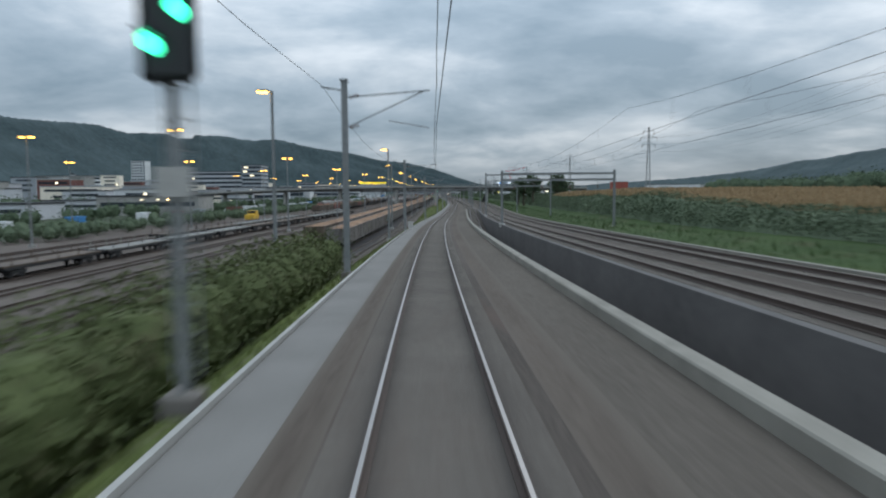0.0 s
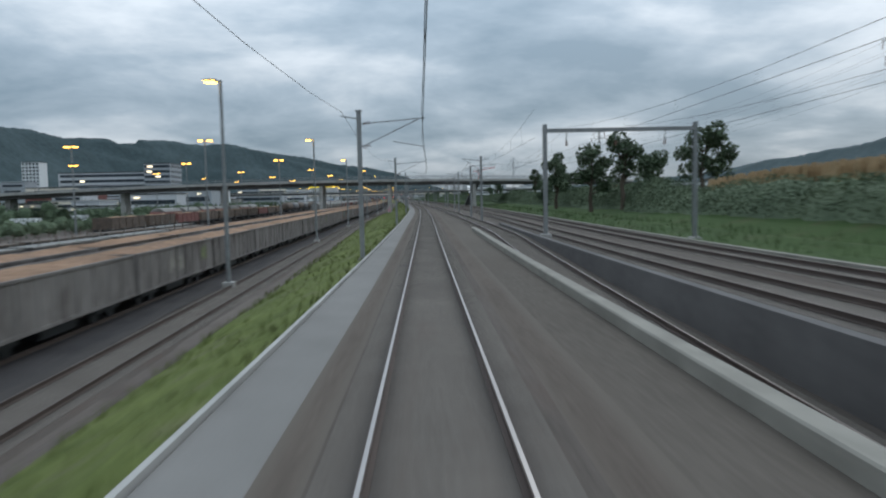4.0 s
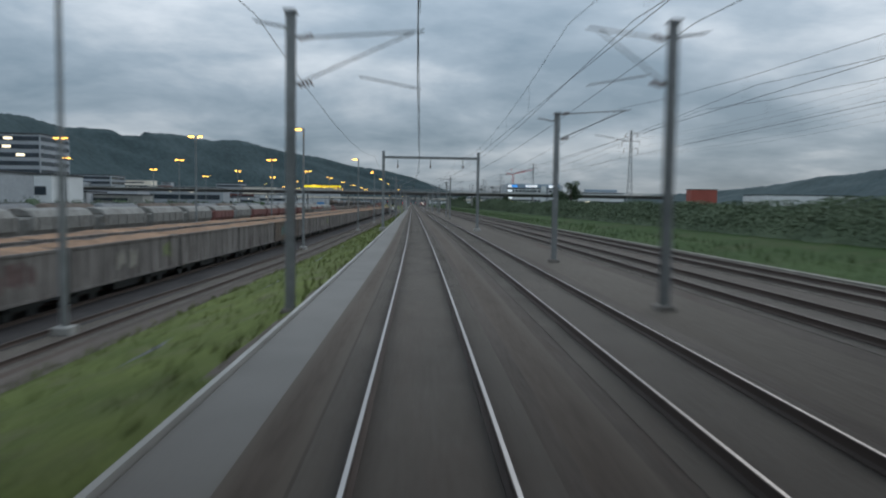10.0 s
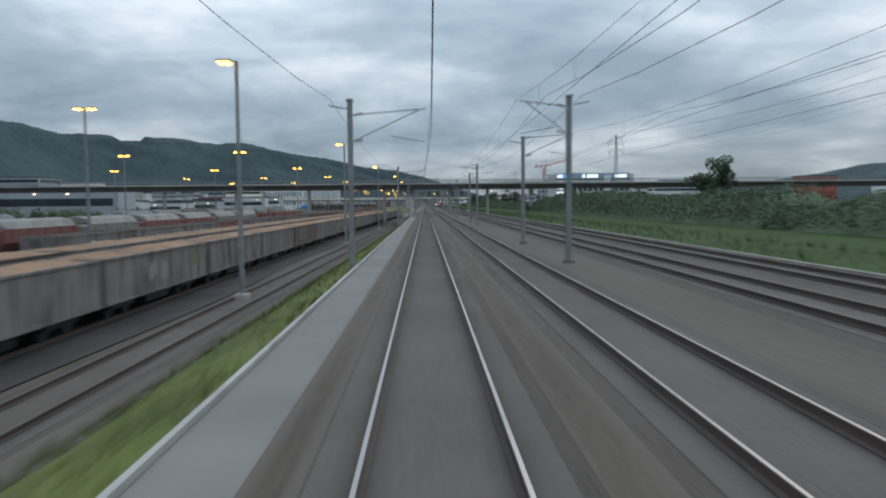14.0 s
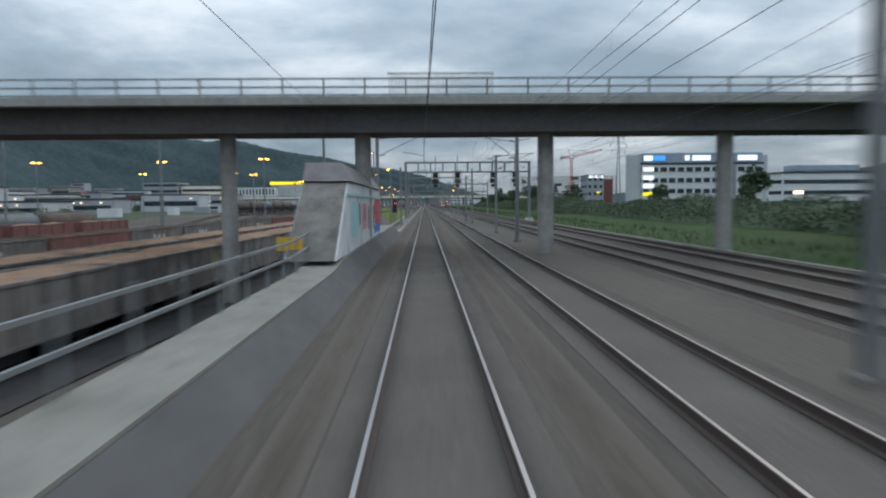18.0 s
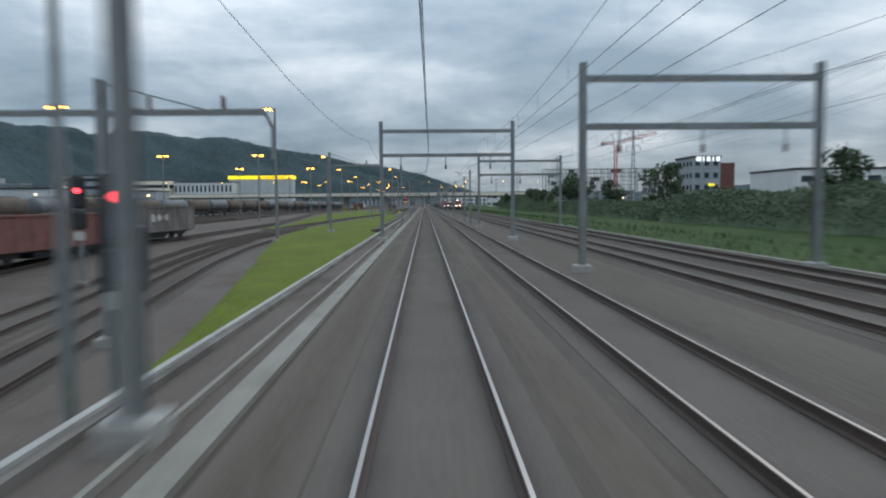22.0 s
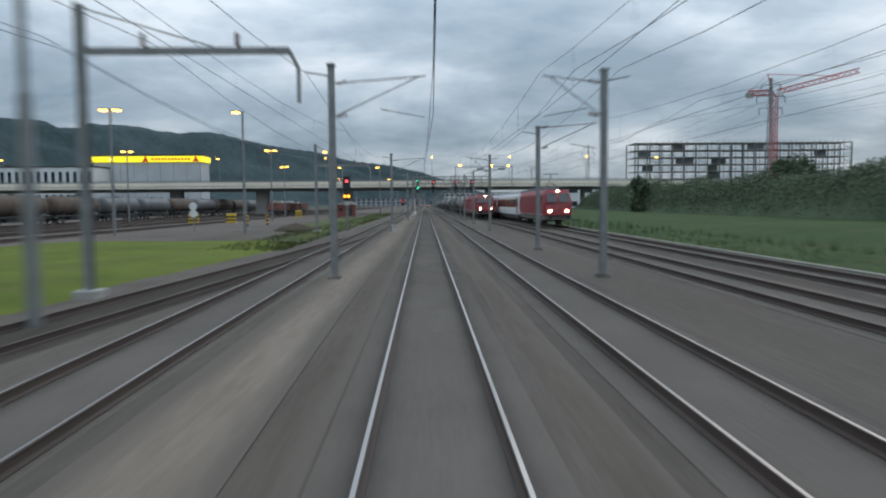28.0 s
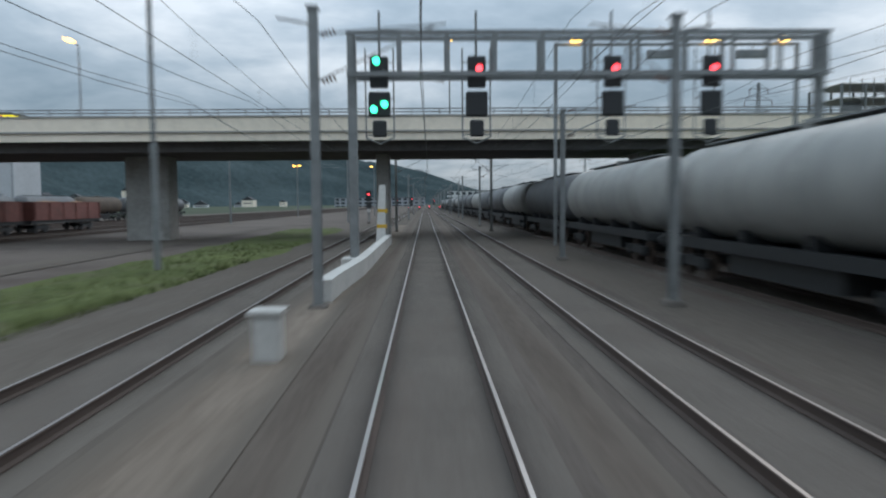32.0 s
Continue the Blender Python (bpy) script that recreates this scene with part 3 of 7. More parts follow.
track("dull track under the loaded wagons", ROW_A, 78, 800, z=0.22, sleepers=False, step=8, zf=left_level, top=RAIL_DULL)
track("dull track under the second row of loaded wagons", ROW_B, 78, 800, z=0.22, sleepers=False, step=8, zf=left_level, top=RAIL_DULL)
# dark sheet painted where the loaded wagons' shade falls
ground_patch("sooty_strip", "sooty dark ballast along the loaded wagons", UNDERSHADE, lambda s: WALL_X(s) - 6.0, lambda s: WALL_X(s) + 1.9 + 0.3 * math.sin(s * 0.13), 76, 796, 0.06, 10, category="ballast")
YARD = []
for k, x in enumerate((-28.0, -33.5, -39.0, -44.5, -50.0, -55.5)):
    xf = lerp_table((-200, x), (560, (-29.2, x)[k] if k < 1 else x), (760, (-28.6, x)[k] if k < 1 else x), (860, (-21.8, -36.0)[k] if k < 2 else x - 2), (900, (-23.0, -37.0)[k] if k < 2 else x - 2), (1000, (-33.0, -40.0)[k] if k < 2 else x - 2), (1300, (-33.0, -38.0)[k] if k < 2 else x - 2), (2600, (-27.0, -32.0)[k] if k < 2 else x - 2))
    YARD.append(xf)
    track("yard track among grey gravel", xf, -60, 1700, z=0.22, sleepers=False, step=10, zf=left_level, top=RAIL_DULL)

# ---- bridges ----


def bridge(label, s_mid, x0, x1, skew, under, deep, fascia, width, piers, mats, rail=1.0, slope=None):
    b = thing("road_bridge", frame_at(s_mid, 0, 0), label, "bridge")
    sk = skew

    up = slope or (lambda x: 0.0)
    n = 16
    xs = [x0 + (x1 - x0) * i / n for i in range(n + 1)]

    def strip(name, y0, y1, z0, z1, mat, lab=""):
        loops = [[(x, y0 + sk * x, z0 + up(x)), (x, y1 + sk * x, z0 + up(x)), (x, y1 + sk * x, z1 + up(x)), (x, y0 + sk * x, z1 + up(x))] for x in xs]
        return part(name, Geo().rings(loops), mat, b, lab)
    top = under + deep
    # girder darker than deck and parapet: the underside's shade is painted in
    strip("girder", 1.1, width - 1.1, under, top - 0.25, mats[0], "concrete box girder with its underside shade painted dark")
    strip("deck_slab", 0.25, width - 0.25, top - 0.25, top, mats[1])
    strip("roadway", 0.5, width - 0.5, top + 0.004, top + 0.06, ASPHALT)
    strip("parapet", 0.0, 0.3, top - 0.3, top + fascia, mats[2], "pale concrete parapet")
    strip("parapet", width - 0.3, width, top - 0.3, top + fascia, mats[2], "pale concrete parapet")
    if fascia > 1:
        strip("ledge", -0.14, 0.0, top + 0.28, top + 0.4, mats[1], "projecting concrete ledge")
        strip("capping", -0.06, 0.36, top + fascia - 0.12, top + fascia + 0.02, mats[1])
    if rail:
        for y in (0.15, width - 0.15):
            for zz_ in (rail * 0.55, rail):
                strip("handrail", y - 0.04, y + 0.04, top + fascia + zz_ - 0.08, top + fascia + zz_, STEEL)
        post = mesh("railing_post", Geo().box((0, 0, rail / 2), (0.08, 0.08, rail)), STEEL)
        x = x0 + 1
        while x < x1:
            p = part("railing_post", post, None, b)
            p.location = (x, 0.15 + sk * x, top + fascia + up(x))
            x += 2.0 if abs(x) < 60 else 6.0
    for kind, px, py, w, d, z0, lean in piers:
        g = Geo()
        if kind == "round":
            g.tube((px, py + sk * px, z0), (px, py + sk * px, under + up(px) + 0.02), w / 2, 14)
        else:
            cx, cy = px, py + sk * px
            l0 = [(cx - w / 2, cy - d / 2, z0), (cx + w / 2, cy - d / 2, z0), (cx + w / 2, cy + d / 2, z0), (cx - w / 2, cy + d / 2, z0)]
            l1 = [(p[0] + lean, p[1], under + up(px) + 0.02) for p in l0]
            g.rings([l0, l1])
        part("pier", g, DARKWALL if kind == "dark" else CONCRETE, b, bevel=0.05 if kind != "round" else 0)
    return b


first_bridge = bridge("concrete road overpass on square piers with steel railing", 357.5, -150, 70, 0.19, 6.55, 1.2, 0.45, 11.0,
       [("sq", -8.8, 1.6, 0.95, 0.9, LOW, 0), ("sq", -8.6, 6.4, 0.95, 0.9, LOW, 0), ("sq", -28.6, 1.6, 1.0, 0.9, LOW, 0), ("sq", -28.2, 6.4, 1.0, 0.9, LOW, 0),
        ("sq", -56, 5, 1.3, 4, LOW, 0), ("sq", -82, 5, 1.3, 4, LOW, 0), ("sq", -110, 5, 1.3, 4, LOW, 0), ("dark", 15.4, 10.0, 1.8, 1.8, -0.6, 3.4), ("sq", 17.2, 1.6, 1.1, 1.1, -0.6, 0), ("sq", 17.4, 5.2, 1.1, 1.1, -0.6, 0), ("sq", 45, 5, 1.3, 4, 0, 0)],
       (DARKWALL, CONCRETE, CONCRETE), 1.0, lambda x: -0.00022 * (x + 10) ** 2 if x < 30 else -0.00022 * 1600 - 0.02 * (x - 30))
for _x, _y in ((-8.9, -0.54), (-8.7, 4.3)):
    part("graffiti_patch", Geo().box((_x, _y, -1.0), (0.62, 0.012, 0.75)).box((_x + 0.1, _y - 0.001, -0.1), (0.4, 0.012, 0.3)), GRAFFITI_P, first_bridge, "pink graffiti on the pier foot")
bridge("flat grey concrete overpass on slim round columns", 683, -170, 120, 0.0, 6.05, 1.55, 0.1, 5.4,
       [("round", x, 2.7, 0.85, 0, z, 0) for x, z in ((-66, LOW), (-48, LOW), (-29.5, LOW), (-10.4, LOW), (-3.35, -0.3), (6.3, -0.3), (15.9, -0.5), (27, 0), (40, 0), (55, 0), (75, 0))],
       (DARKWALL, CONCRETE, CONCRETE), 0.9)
bridge("long cream road viaduct on wide wall piers", 1204, -220, 84, 0.0, 6.4, 1.0, 1.5, 13.0,
       [("sq", x, 6.5, 3.4, 2.2, z, 0) for x, z in ((-96, -0.6), (-70, -0.6), (-46, -0.6), (-22.3, -0.5))] + [("sq", -3.45, 6.0, 1.0, 3.0, -0.4, 0), ("sq", 17.6, 6.0, 1.2, 3.0, -0.6, 0)]
       + [("round", x, 6.5, 1.4, 0, -0.6, 0) for x in (31, 45, 60, 74)],
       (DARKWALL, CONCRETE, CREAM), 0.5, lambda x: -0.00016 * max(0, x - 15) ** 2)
# screen of upright bars over the overhead line
g = Geo()
for i in range(45):
    g.box((-2.4 + i * 0.115, 0, 0.55), (0.03, 0.03, 1.1))
g.box((0.1, 0, 1.1), (5.2, 0.05, 0.05))
scr = part("protective_screen", g, STEEL)
scr.matrix_basis = frame_at(683, 0.6, 7.7) @ pose(0, 0.1, 0)
tagged(scr, "upright bar screen on the bridge edge above the wires", "screen")

# ---- overhead line masts ----


H_SHAPE = ((-0.11, -0.11), (0.11, -0.11), (0.11, -0.09), (0.012, -0.09), (0.012, 0.09), (0.11, 0.09), (0.11, 0.11), (-0.11, 0.11), (-0.11, 0.09), (-0.012, 0.09), (-0.012, -0.09), (-0.11, -0.09))


def h_post(x, z0, z1, k=1.0):
    return Geo().rings([[(x + a * k, b * k, z) for a, b in H_SHAPE] for z in (z0, z1)])


def mast(label, height, arm, reach, z0=-0.24, arms=1):
    m = thing("catenary_mast", Matrix.Identity(4), label, "mast", "overhead line masts")
    part("foundation", Geo().box((0, 0, -0.2), (0.56, 0.56, 0.7), taper=0.8), OLDWALL, m, "grey tapered concrete foundation", 0.03)
    part("pole", h_post(0, 0.12, height), STEEL, m)
    part("pole_cap", Geo().box((0, 0, height + 0.04), (0.3, 0.3, 0.08)), STEEL, m)
    for k in range(arms):
        d = arm if k == 0 else -arm
        part("bracket_tube", Geo().tube((0.1 * d, 0, 6.9), (d * reach, 0, 7.15), 0.027), STEEL, m)
        part("bracket_stay", Geo().tube((0.1 * d, 0, 5.75), (d * (reach - 0.25), 0, 7.12), 0.024), STEEL, m)
        part("steady_arm", Geo().tube((d * (reach - 1.6), 0, 6.0), (d * (reach - 0.05), 0, 5.72), 0.018), STEEL, m)
        for zz_ in (6.9, 5.75):
            g = Geo()
            for q in range(4):
                g.tube((d * (0.22 + 0.09 * q), 0, zz_ + 0.02 * q), (d * (0.26 + 0.09 * q), 0, zz_ + 0.025 * q), 0.075, 8)
            part("insulator", g, INSUL, m)
    part("feeder_arm", Geo().tube((0, 0, height - 0.35), (-arm * 0.9, 0, height - 0.2), 0.03), STEEL, m)
    return m


LEFT_T = (0.77, 2.04, 3.39, 5.0, 6.22, 7.59, 9.13, 10.5, 13.49, 14.87, 16.4, 17.86, 19.36, 20.66, 24.78, 26.18, 27.4, 28.7, 29.93, 31.16, 32.5)
left_s = [36 * t for t in LEFT_T] + [1220 + 52 * k for k in range(12)]
first = mast("grey steel overhead line mast on a concrete foundation", 7.5, 1, 3.3)
first.matrix_basis = frame_at(left_s[0], -3.35, -0.35)
for s in left_s[1:]:
    x = -3.35 if s < 1100 else -2.85
    if s < 640:
        z = gz(s, -3.6)
    elif s < 712:
        z = 0.0
    else:
        z = -0.24
    copy_thing(first, frame_at(s, x, z))
right = mast("grey steel overhead line mast between the main tracks", 7.3, -1, 2.2)
right_s = [36 * t for t in LEFT_T if t > 5.5] + [1220 + 52 * k for k in range(12)]
right.matrix_basis = frame_at(right_s[0], 6.25, -0.24)
for s in right_s[1:]:
    copy_thing(right, frame_at(s, 7.0 if 300 < s < 360 else 6.25, -0.24))
outer = mast("slim overhead line mast for the outer tracks", 6.9, 1, 3.4)
outer_s = [s + 15 for s in right_s]
outer.matrix_basis = frame_at(outer_s[0], 6.05, -0.24)
for s in outer_s[1:]:
    copy_thing(outer, frame_at(s - 1.4 if 300 < s < 360 else s + 9 if 1085 < s < 1100 else s, 7.1 if 300 < s < 360 else 6.3, -0.24))


def portal(label, s, xl, xr, beams, top, zl=-0.3, zr=-0.3):
    p = thing("catenary_portal", frame_at(s, 0, 0), label, "portal", "overhead line portals")
    for x, z in ((xl, zl), (xr, zr)):
        part("post", h_post(x, z, top, 1.15), STEEL, p)
        part("foundation", Geo().box((x, 0, z + 0.1), (0.65, 0.65, 0.5)), CONCRETE, p, bevel=0.03)
    for z in beams:
        g = Geo()
        for y in (-0.1, 0.1):
            g.box(((xl + xr) / 2, y, z), (xr - xl, 0.03, 0.24))
        x = xl + 0.6
        while x < xr:
            g.box((x, 0, z), (0.05, 0.2, 0.05))
            x += 1.2
        part("crossbeam", g, STEEL, p)
    x = xl + 1.4
    while x < xr - 1:
        part("hanger", Geo().tube((x, 0, beams[-1]), (x, 0, beams[-1] - 0.7), 0.035), STEEL, p)
        part("insulator", Geo().tube((x, 0, beams[-1] - 0.7), (x, 0, beams[-1] - 1.0), 0.07, 8), INSUL, p)
        x += 3.2
    return p


portal("steel portal over two tracks with one crossbeam", 430, -3.3, 6.0, (6.9,), 7.5)
portal("steel portal over two tracks with two crossbeams", 800, -3.45, 7.0, (8.0, 6.3), 8.9)
portal("steel portal over two tracks with two crossbeams", 843, -3.2, 6.2, (7.6, 5.9), 8.3)
portal("steel portal over the outer tracks with two crossbeams", 819, 5.9, 15.0, (7.1, 5.3), 7.7)
portal("steel portal over the outer tracks with two crossbeams", 871, 5.9, 15.0, (7.1, 5.6), 7.7)
portal("steel portal over the outer tracks by the meadow", 82, 7.3, 20.2, (5.8, 5.1), 6.2, -0.2, -0.6)
portal("steel portal over the outer tracks by the meadow", 142, 7.75, 20.6, (8.0, 5.75), 8.4, -0.2, -0.6)
portal("steel portal over the outer tracks by the meadow", 190, 7.7, 17.5, (6.8,), 7.2, -0.2, -0.6)

# ---- wires ----


def chain(pts, r):
    """One unbroken wire through the points."""
    g = Geo()
    rows = []
    for i, p in enumerate(pts):
        p = Vector(p)
        d = (Vector(pts[min(i + 1, len(pts) - 1)]) - Vector(pts[max(i - 1, 0)])).normalized()
        side = d.cross(Vector((0, 0, 1))).normalized() * r
        up = side.cross(d).normalized() * r
        rows.append([p + side, p + up, p - side, p - up])
    g.rings(rows, caps=False)
    return g


def overhead_line(label, xf, supports, height=5.55, zf=None, system=1.45, thick=0.008):
    w = thing("overhead_line", Matrix.Identity(4), label, "wire", "overhead lines")
    zc = zf or (lambda s: 0)
    gd = Geo()
    contact, carrier = [], []
    for k, (a, b) in enumerate(zip(supports, supports[1:])):
        za, zb = (0.2, -0.2) if k % 2 else (-0.2, 0.2)
        contact.append(P(a, xf(a) + za, height + zc(a)))
        n = 8
        pts = []
        for i in range(n + 1):
            f = i / n
            s = a + (b - a) * f
            sag = 4 * f * (1 - f)
            pts.append(P(s, xf(s) + za + (zb - za) * f, height + zc(s) + system - sag * (system - 0.35) * min(1, (b - a) / 55)))
        carrier += pts[:-1]
        for i in range(1, n):
            f = i / n
            s = a + (b - a) * f
            gd.tube(pts[i], P(s, xf(s) + za + (zb - za) * f, height + zc(s)), 0.005, 3, cap=False)
    contact.append(P(b, xf(b) + zb, height + zc(b)))
    carrier.append(pts[-1])
    part("contact_wire", chain(contact, thick), WIRE, w)
    part("messenger_wire", chain(carrier, thick * 0.9), WIRE, w)
    tagged(part("dropper_wire", gd, WIRE, w), "thin dropper wires", kind="stuff")
    return w


sup = sorted([-40.0] + left_s + [430, 800, 843])
overhead_line("contact and carrier wires over the main track", lambda s: 0.0, sup, thick=0.011)
overhead_line("contact and carrier wires over the second track", TRACK2, [s for s in sup if s > 170])
sup3 = sorted([-20.0, 35, 82, 138, 190] + outer_s + [819, 871])
overhead_line("contact and carrier wires over the third track", T3, sup3)
overhead_line("contact and carrier wires over the outer track", T4, sup3)
overhead_line("contact and carrier wires over the siding", SIDE2, [900 + 51 * k for k in range(20)])


def feeder(label, x, z, supports, r=0.011):
    pts = []
    for a, b in zip(supports, supports[1:]):
        n = 6
        pts += [P(a + (b - a) * i / n, x, z - 0.9 * 4 * (i / n) * (1 - i / n)) for i in range(n)]
    pts.append(P(b, x, z))
    return tagged(part("feeder_wire", chain(pts, r), WIRE), label, "wire", "feeder wires")


feeder("sagging feeder wire along the mast tops", -4.2, 7.0, sup)
feeder("sagging feeder wire along the mast tops", 6.8, 7.1, right_s)
feeder("sagging feeder wire along the mast tops", 5.2, 7.1, right_s)
yard_sup = (858, 868, 925, 977, 1029, 1077, 1130, 1185, 1240)
feeder("sagging wire over the yard tracks", -10.6, 7.0, yard_sup)
feeder("sagging wire over the yard tracks", -11.1, 7.35, yard_sup)
feeder("sagging wire over the yard tracks", -7.9, 7.1, yard_sup[2:])
feeder("sagging feeder wire beside the outer track", 15.6, 8.2, outer_s)

# ---- signal gantries ----


def signal_head(parent, x, z0, z1, lamps, facing=-1):
    """A tall black signal with its cage; lamps: (offset, height fraction, material)."""
    h = z1 - z0
    part("signal_backboard", Geo().box((x, 0, z0 + h * 0.80), (0.72, 0.14, h * 0.38)), BLACK, parent, bevel=0.06)
    part("signal_backboard", Geo().box((x, 0, z0 + h * 0.42), (0.86, 0.14, h * 0.30)), BLACK, parent, bevel=0.06)
    part("signal_backboard", Geo().box((x, 0, z0 + h * 0.13), (0.55, 0.14, h * 0.2)), BLACK, parent, bevel=0.06)
    g = Geo()
    for dx in (-0.55, 0.55):
        g.tube((x + dx, 0.25, z0 + 0.1), (x + dx, 0.25, z1 + 0.3), 0.03)
    g.tube((x - 0.55, 0.25, z0 + 0.1), (x, 0.25, z0 - 0.15), 0.03)
    g.tube((x + 0.55, 0.25, z0 + 0.1), (x, 0.25, z0 - 0.15), 0.03)
    for q in range(5):
        g.tube((x - 0.55, 0.25, z0 + 0.2 + h * q / 4.6), (x + 0.55, 0.25, z0 + 0.2 + h * q / 4.6), 0.02)
    part("ladder_cage", g, STEEL, parent)
    for dx, fz, m in lamps:
        part("signal_lamp", Geo().tube((x + dx, 0.06 * facing, z0 + h * fz), (x + dx, 0.12 * facing, z0 + h * fz), 0.14, 12), m, parent)
        part("lamp_hood", Geo().box((x + dx, 0.17 * facing, z0 + h * fz + 0.16), (0.32, 0.2, 0.03)), BLACK, parent)


def gantry(label, s, xl, xr, z0, z1, heads):
    gt = thing("signal_gantry", frame_at(s, 0, 0), label, "gantry")
    for x in (xl, xr):
        part("post", Geo().box((x, 0, z1 / 2 - 0.15), (0.34, 0.34, z1 + 0.3)), STEEL, gt, bevel=0.03)
        part("foundation", Geo().box((x, 0, 0), (1.0, 1.0, 0.7)), KERB, gt, bevel=0.04)
    for z in (z0, z1):
        for y in (-0.5, 0.5):
            part("beam_chord", Geo().box(((xl + xr) / 2, y, z), (xr - xl + 0.3, 0.14, 0.18)), STEEL, gt)
    n = 10
    for i in range(n + 1):
        x = xl + (xr - xl) * i / n
        for y in (-0.5, 0.5):
            part("beam_post", Geo().box((x, y, (z0 + z1) / 2), (0.16, 0.1, z1 - z0)), STEEL, gt)
    g = Geo()
    for i in range(60):
        g.box((xl + (xr - xl) * (i + 0.5) / 60, 0, z0 + 0.1), (0.04, 1.0, 0.03))
    part("walkway_grating", g, STEEL, gt)
    for x, a, b, lamps, facing in heads:
        signal_head(gt, x, a, b, lamps, facing)
        part("signal_hanger", Geo().tube((x, 0.3, b - 0.4), (x, 0.3, z1 + 1.0), 0.05), STEEL, gt)
    return gt


gantry("steel signal gantry with the backs of four hanging signals", 748, -2.75, 14.6, 6.85, 8.2,
       [(1.4, 4.7, 6.9, [], 1), (4.5, 4.7, 6.9, [], 1), (9.5, 4.7, 6.9, [], 1), (12.6, 4.7, 6.9, [], 1)])
gantry("steel signal gantry with one green and three red signals", 1180, -2.9, 15.5, 7.4, 8.95,
       [(-1.85, 4.95, 8.2, [(-0.1, 0.93, GREENLAMP), (0.2, 0.42, GREENLAMP), (-0.22, 0.36, GREENLAMP)], -1), (1.95, 4.95, 8.2, [(0.1, 0.84, REDLAMP)], -1),
        (7.3, 4.95, 8.2, [(0.1, 0.84, REDLAMP)], -1), (11.2, 4.95, 8.2, [(0.1, 0.84, REDLAMP)], -1)])

# ---- yard lamps ----


def yard_lamp(label, height, heads):
    l = thing("yard_lamp", Matrix.Identity(4), label, "lamp post", "yard lamps")
    part("foundation", Geo().box((0, 0, 0.1), (0.7, 0.7, 0.5)), CONCRETE, l, bevel=0.03)
    part("pole", Geo().tube((0, 0, 0.3), (0, 0, height * 0.5), 0.15, 10).tube((0, 0, height * 0.5), (0, 0, height), 0.1, 10), STEEL, l)
    for d in heads:
        part("arm", Geo().tube((0, 0, height - 0.15), (0.35 * d, 0, height - 0.02), 0.04), STEEL, l)
        part("lamp_housing", Geo().box((0.62 * d, 0, height + 0.02), (0.8, 0.4, 0.12)), STEEL, l, bevel=0.03)
        part("lamp_glass", Geo().box((0.62 * d, 0, height - 0.1), (0.7, 0.36, 0.14), taper=1.0), LAMPGLOW, l, "glowing lamp glass", 0.04)
    return l


single = yard_lamp("tall steel yard lamp with one lit head", 12.95, (-1,))
double = yard_lamp("tall steel yard lamp with two lit heads", 14.15, (-1, 1))
near_s = (49, 101, 143, 189, 234, 282, 337, 387, 437, 489, 543, 596, 652, 702, 755, 807)
single.matrix_basis = frame_at(near_s[0], -11, LOW)
for s in near_s[1:]:
    x = -7.5 if s == 101 else WALL_X(s) + 2.0 if s < 300 else -7.7 if s > 690 else -10.2 if 480 < s < 560 else 0.42 * LEFT_TRACK(s) + 0.5 * WALL_X(s)
    copy_thing(single, frame_at(s, x, LOW))
far_s = [30 + 54 * k for k in range(16)]
double.matrix_basis = frame_at(far_s[0], -31, LOW)
for k, s in enumerate(far_s):
    for x in (-31, -53, -78):
        if (s, x) != (far_s[0], -31):
            copy_thing(double, frame_at(s + (7 if x != -31 else 0), x, LOW))
for s, xs in ((921, (-17.7, -30, -47)), (970, (-8.2, -20.8, -28.5, -46)), (1024, (-8.9, -22, -44)), (1077, (-17.5, -30, -48)), (1129, (-16.3, -26, -50)), (1181, (-11, -20, -34)),
              (1262, (-12, -30)), (1320, (-12, -30)), (857, (-13.6, -33, -50))):
    for x in xs:
        copy_thing(single if x > -25 else double, frame_at(s, x, left_level(s) + 0.1 - (1.35 if x > -25 else 2.25)))


def yard_mast(s, x, reach, z0, arm_z, back=0.0):
    m = thing("yard_mast", frame_at(s, x, z0), "grey mast with a long cantilever arm over the yard tracks", "mast", "cantilever masts in the yard")
    part("foundation", Geo().box((0, 0, 0.1), (0.7, 0.7, 0.5)), CONCRETE, m, bevel=0.03)
    part("pole", h_post(0, 0.2, 8.6, 1.1), STEEL, m)
    h = arm_z - z0
    part("cantilever_arm", Geo().box(((reach - back) / 2, 0, h), (reach + back, 0.14, 0.2)), STEEL, m)
    part("drop_arm", Geo().tube((reach, 0, h), (reach + 0.25, 0, h - 0.5), 0.06).tube((reach + 0.25, 0, h - 0.5), (reach + 0.25, 0, h - 1.5), 0.06), STEEL, m)
    part("arm_stay", Geo().tube((0, 0, 8.5), (reach * 0.7, 0, h), 0.025), STEEL, m)
    for x_ in (reach * 0.3, reach * 0.75):
        part("insulator", Geo().tube((x_, 0, h), (x_, 0, h + 0.5), 0.07, 8), INSUL, m)


for s, x, reach, az, back in ((815, -10.4, 5.2, 5.4, 9.0), (868, -10.2, 5.2, 6.6, 0), (925, -10.2, 5.0, 6.8, 0), (977, -10.4, 5.0, 6.8, 0), (1029, -10.0, 6.0, 6.9, 0), (1077, -10.6, 5.0, 6.2, 0)):
    yard_mast(s, x, reach, left_level(s) - 0.05, az, back)

# ---- hills ----


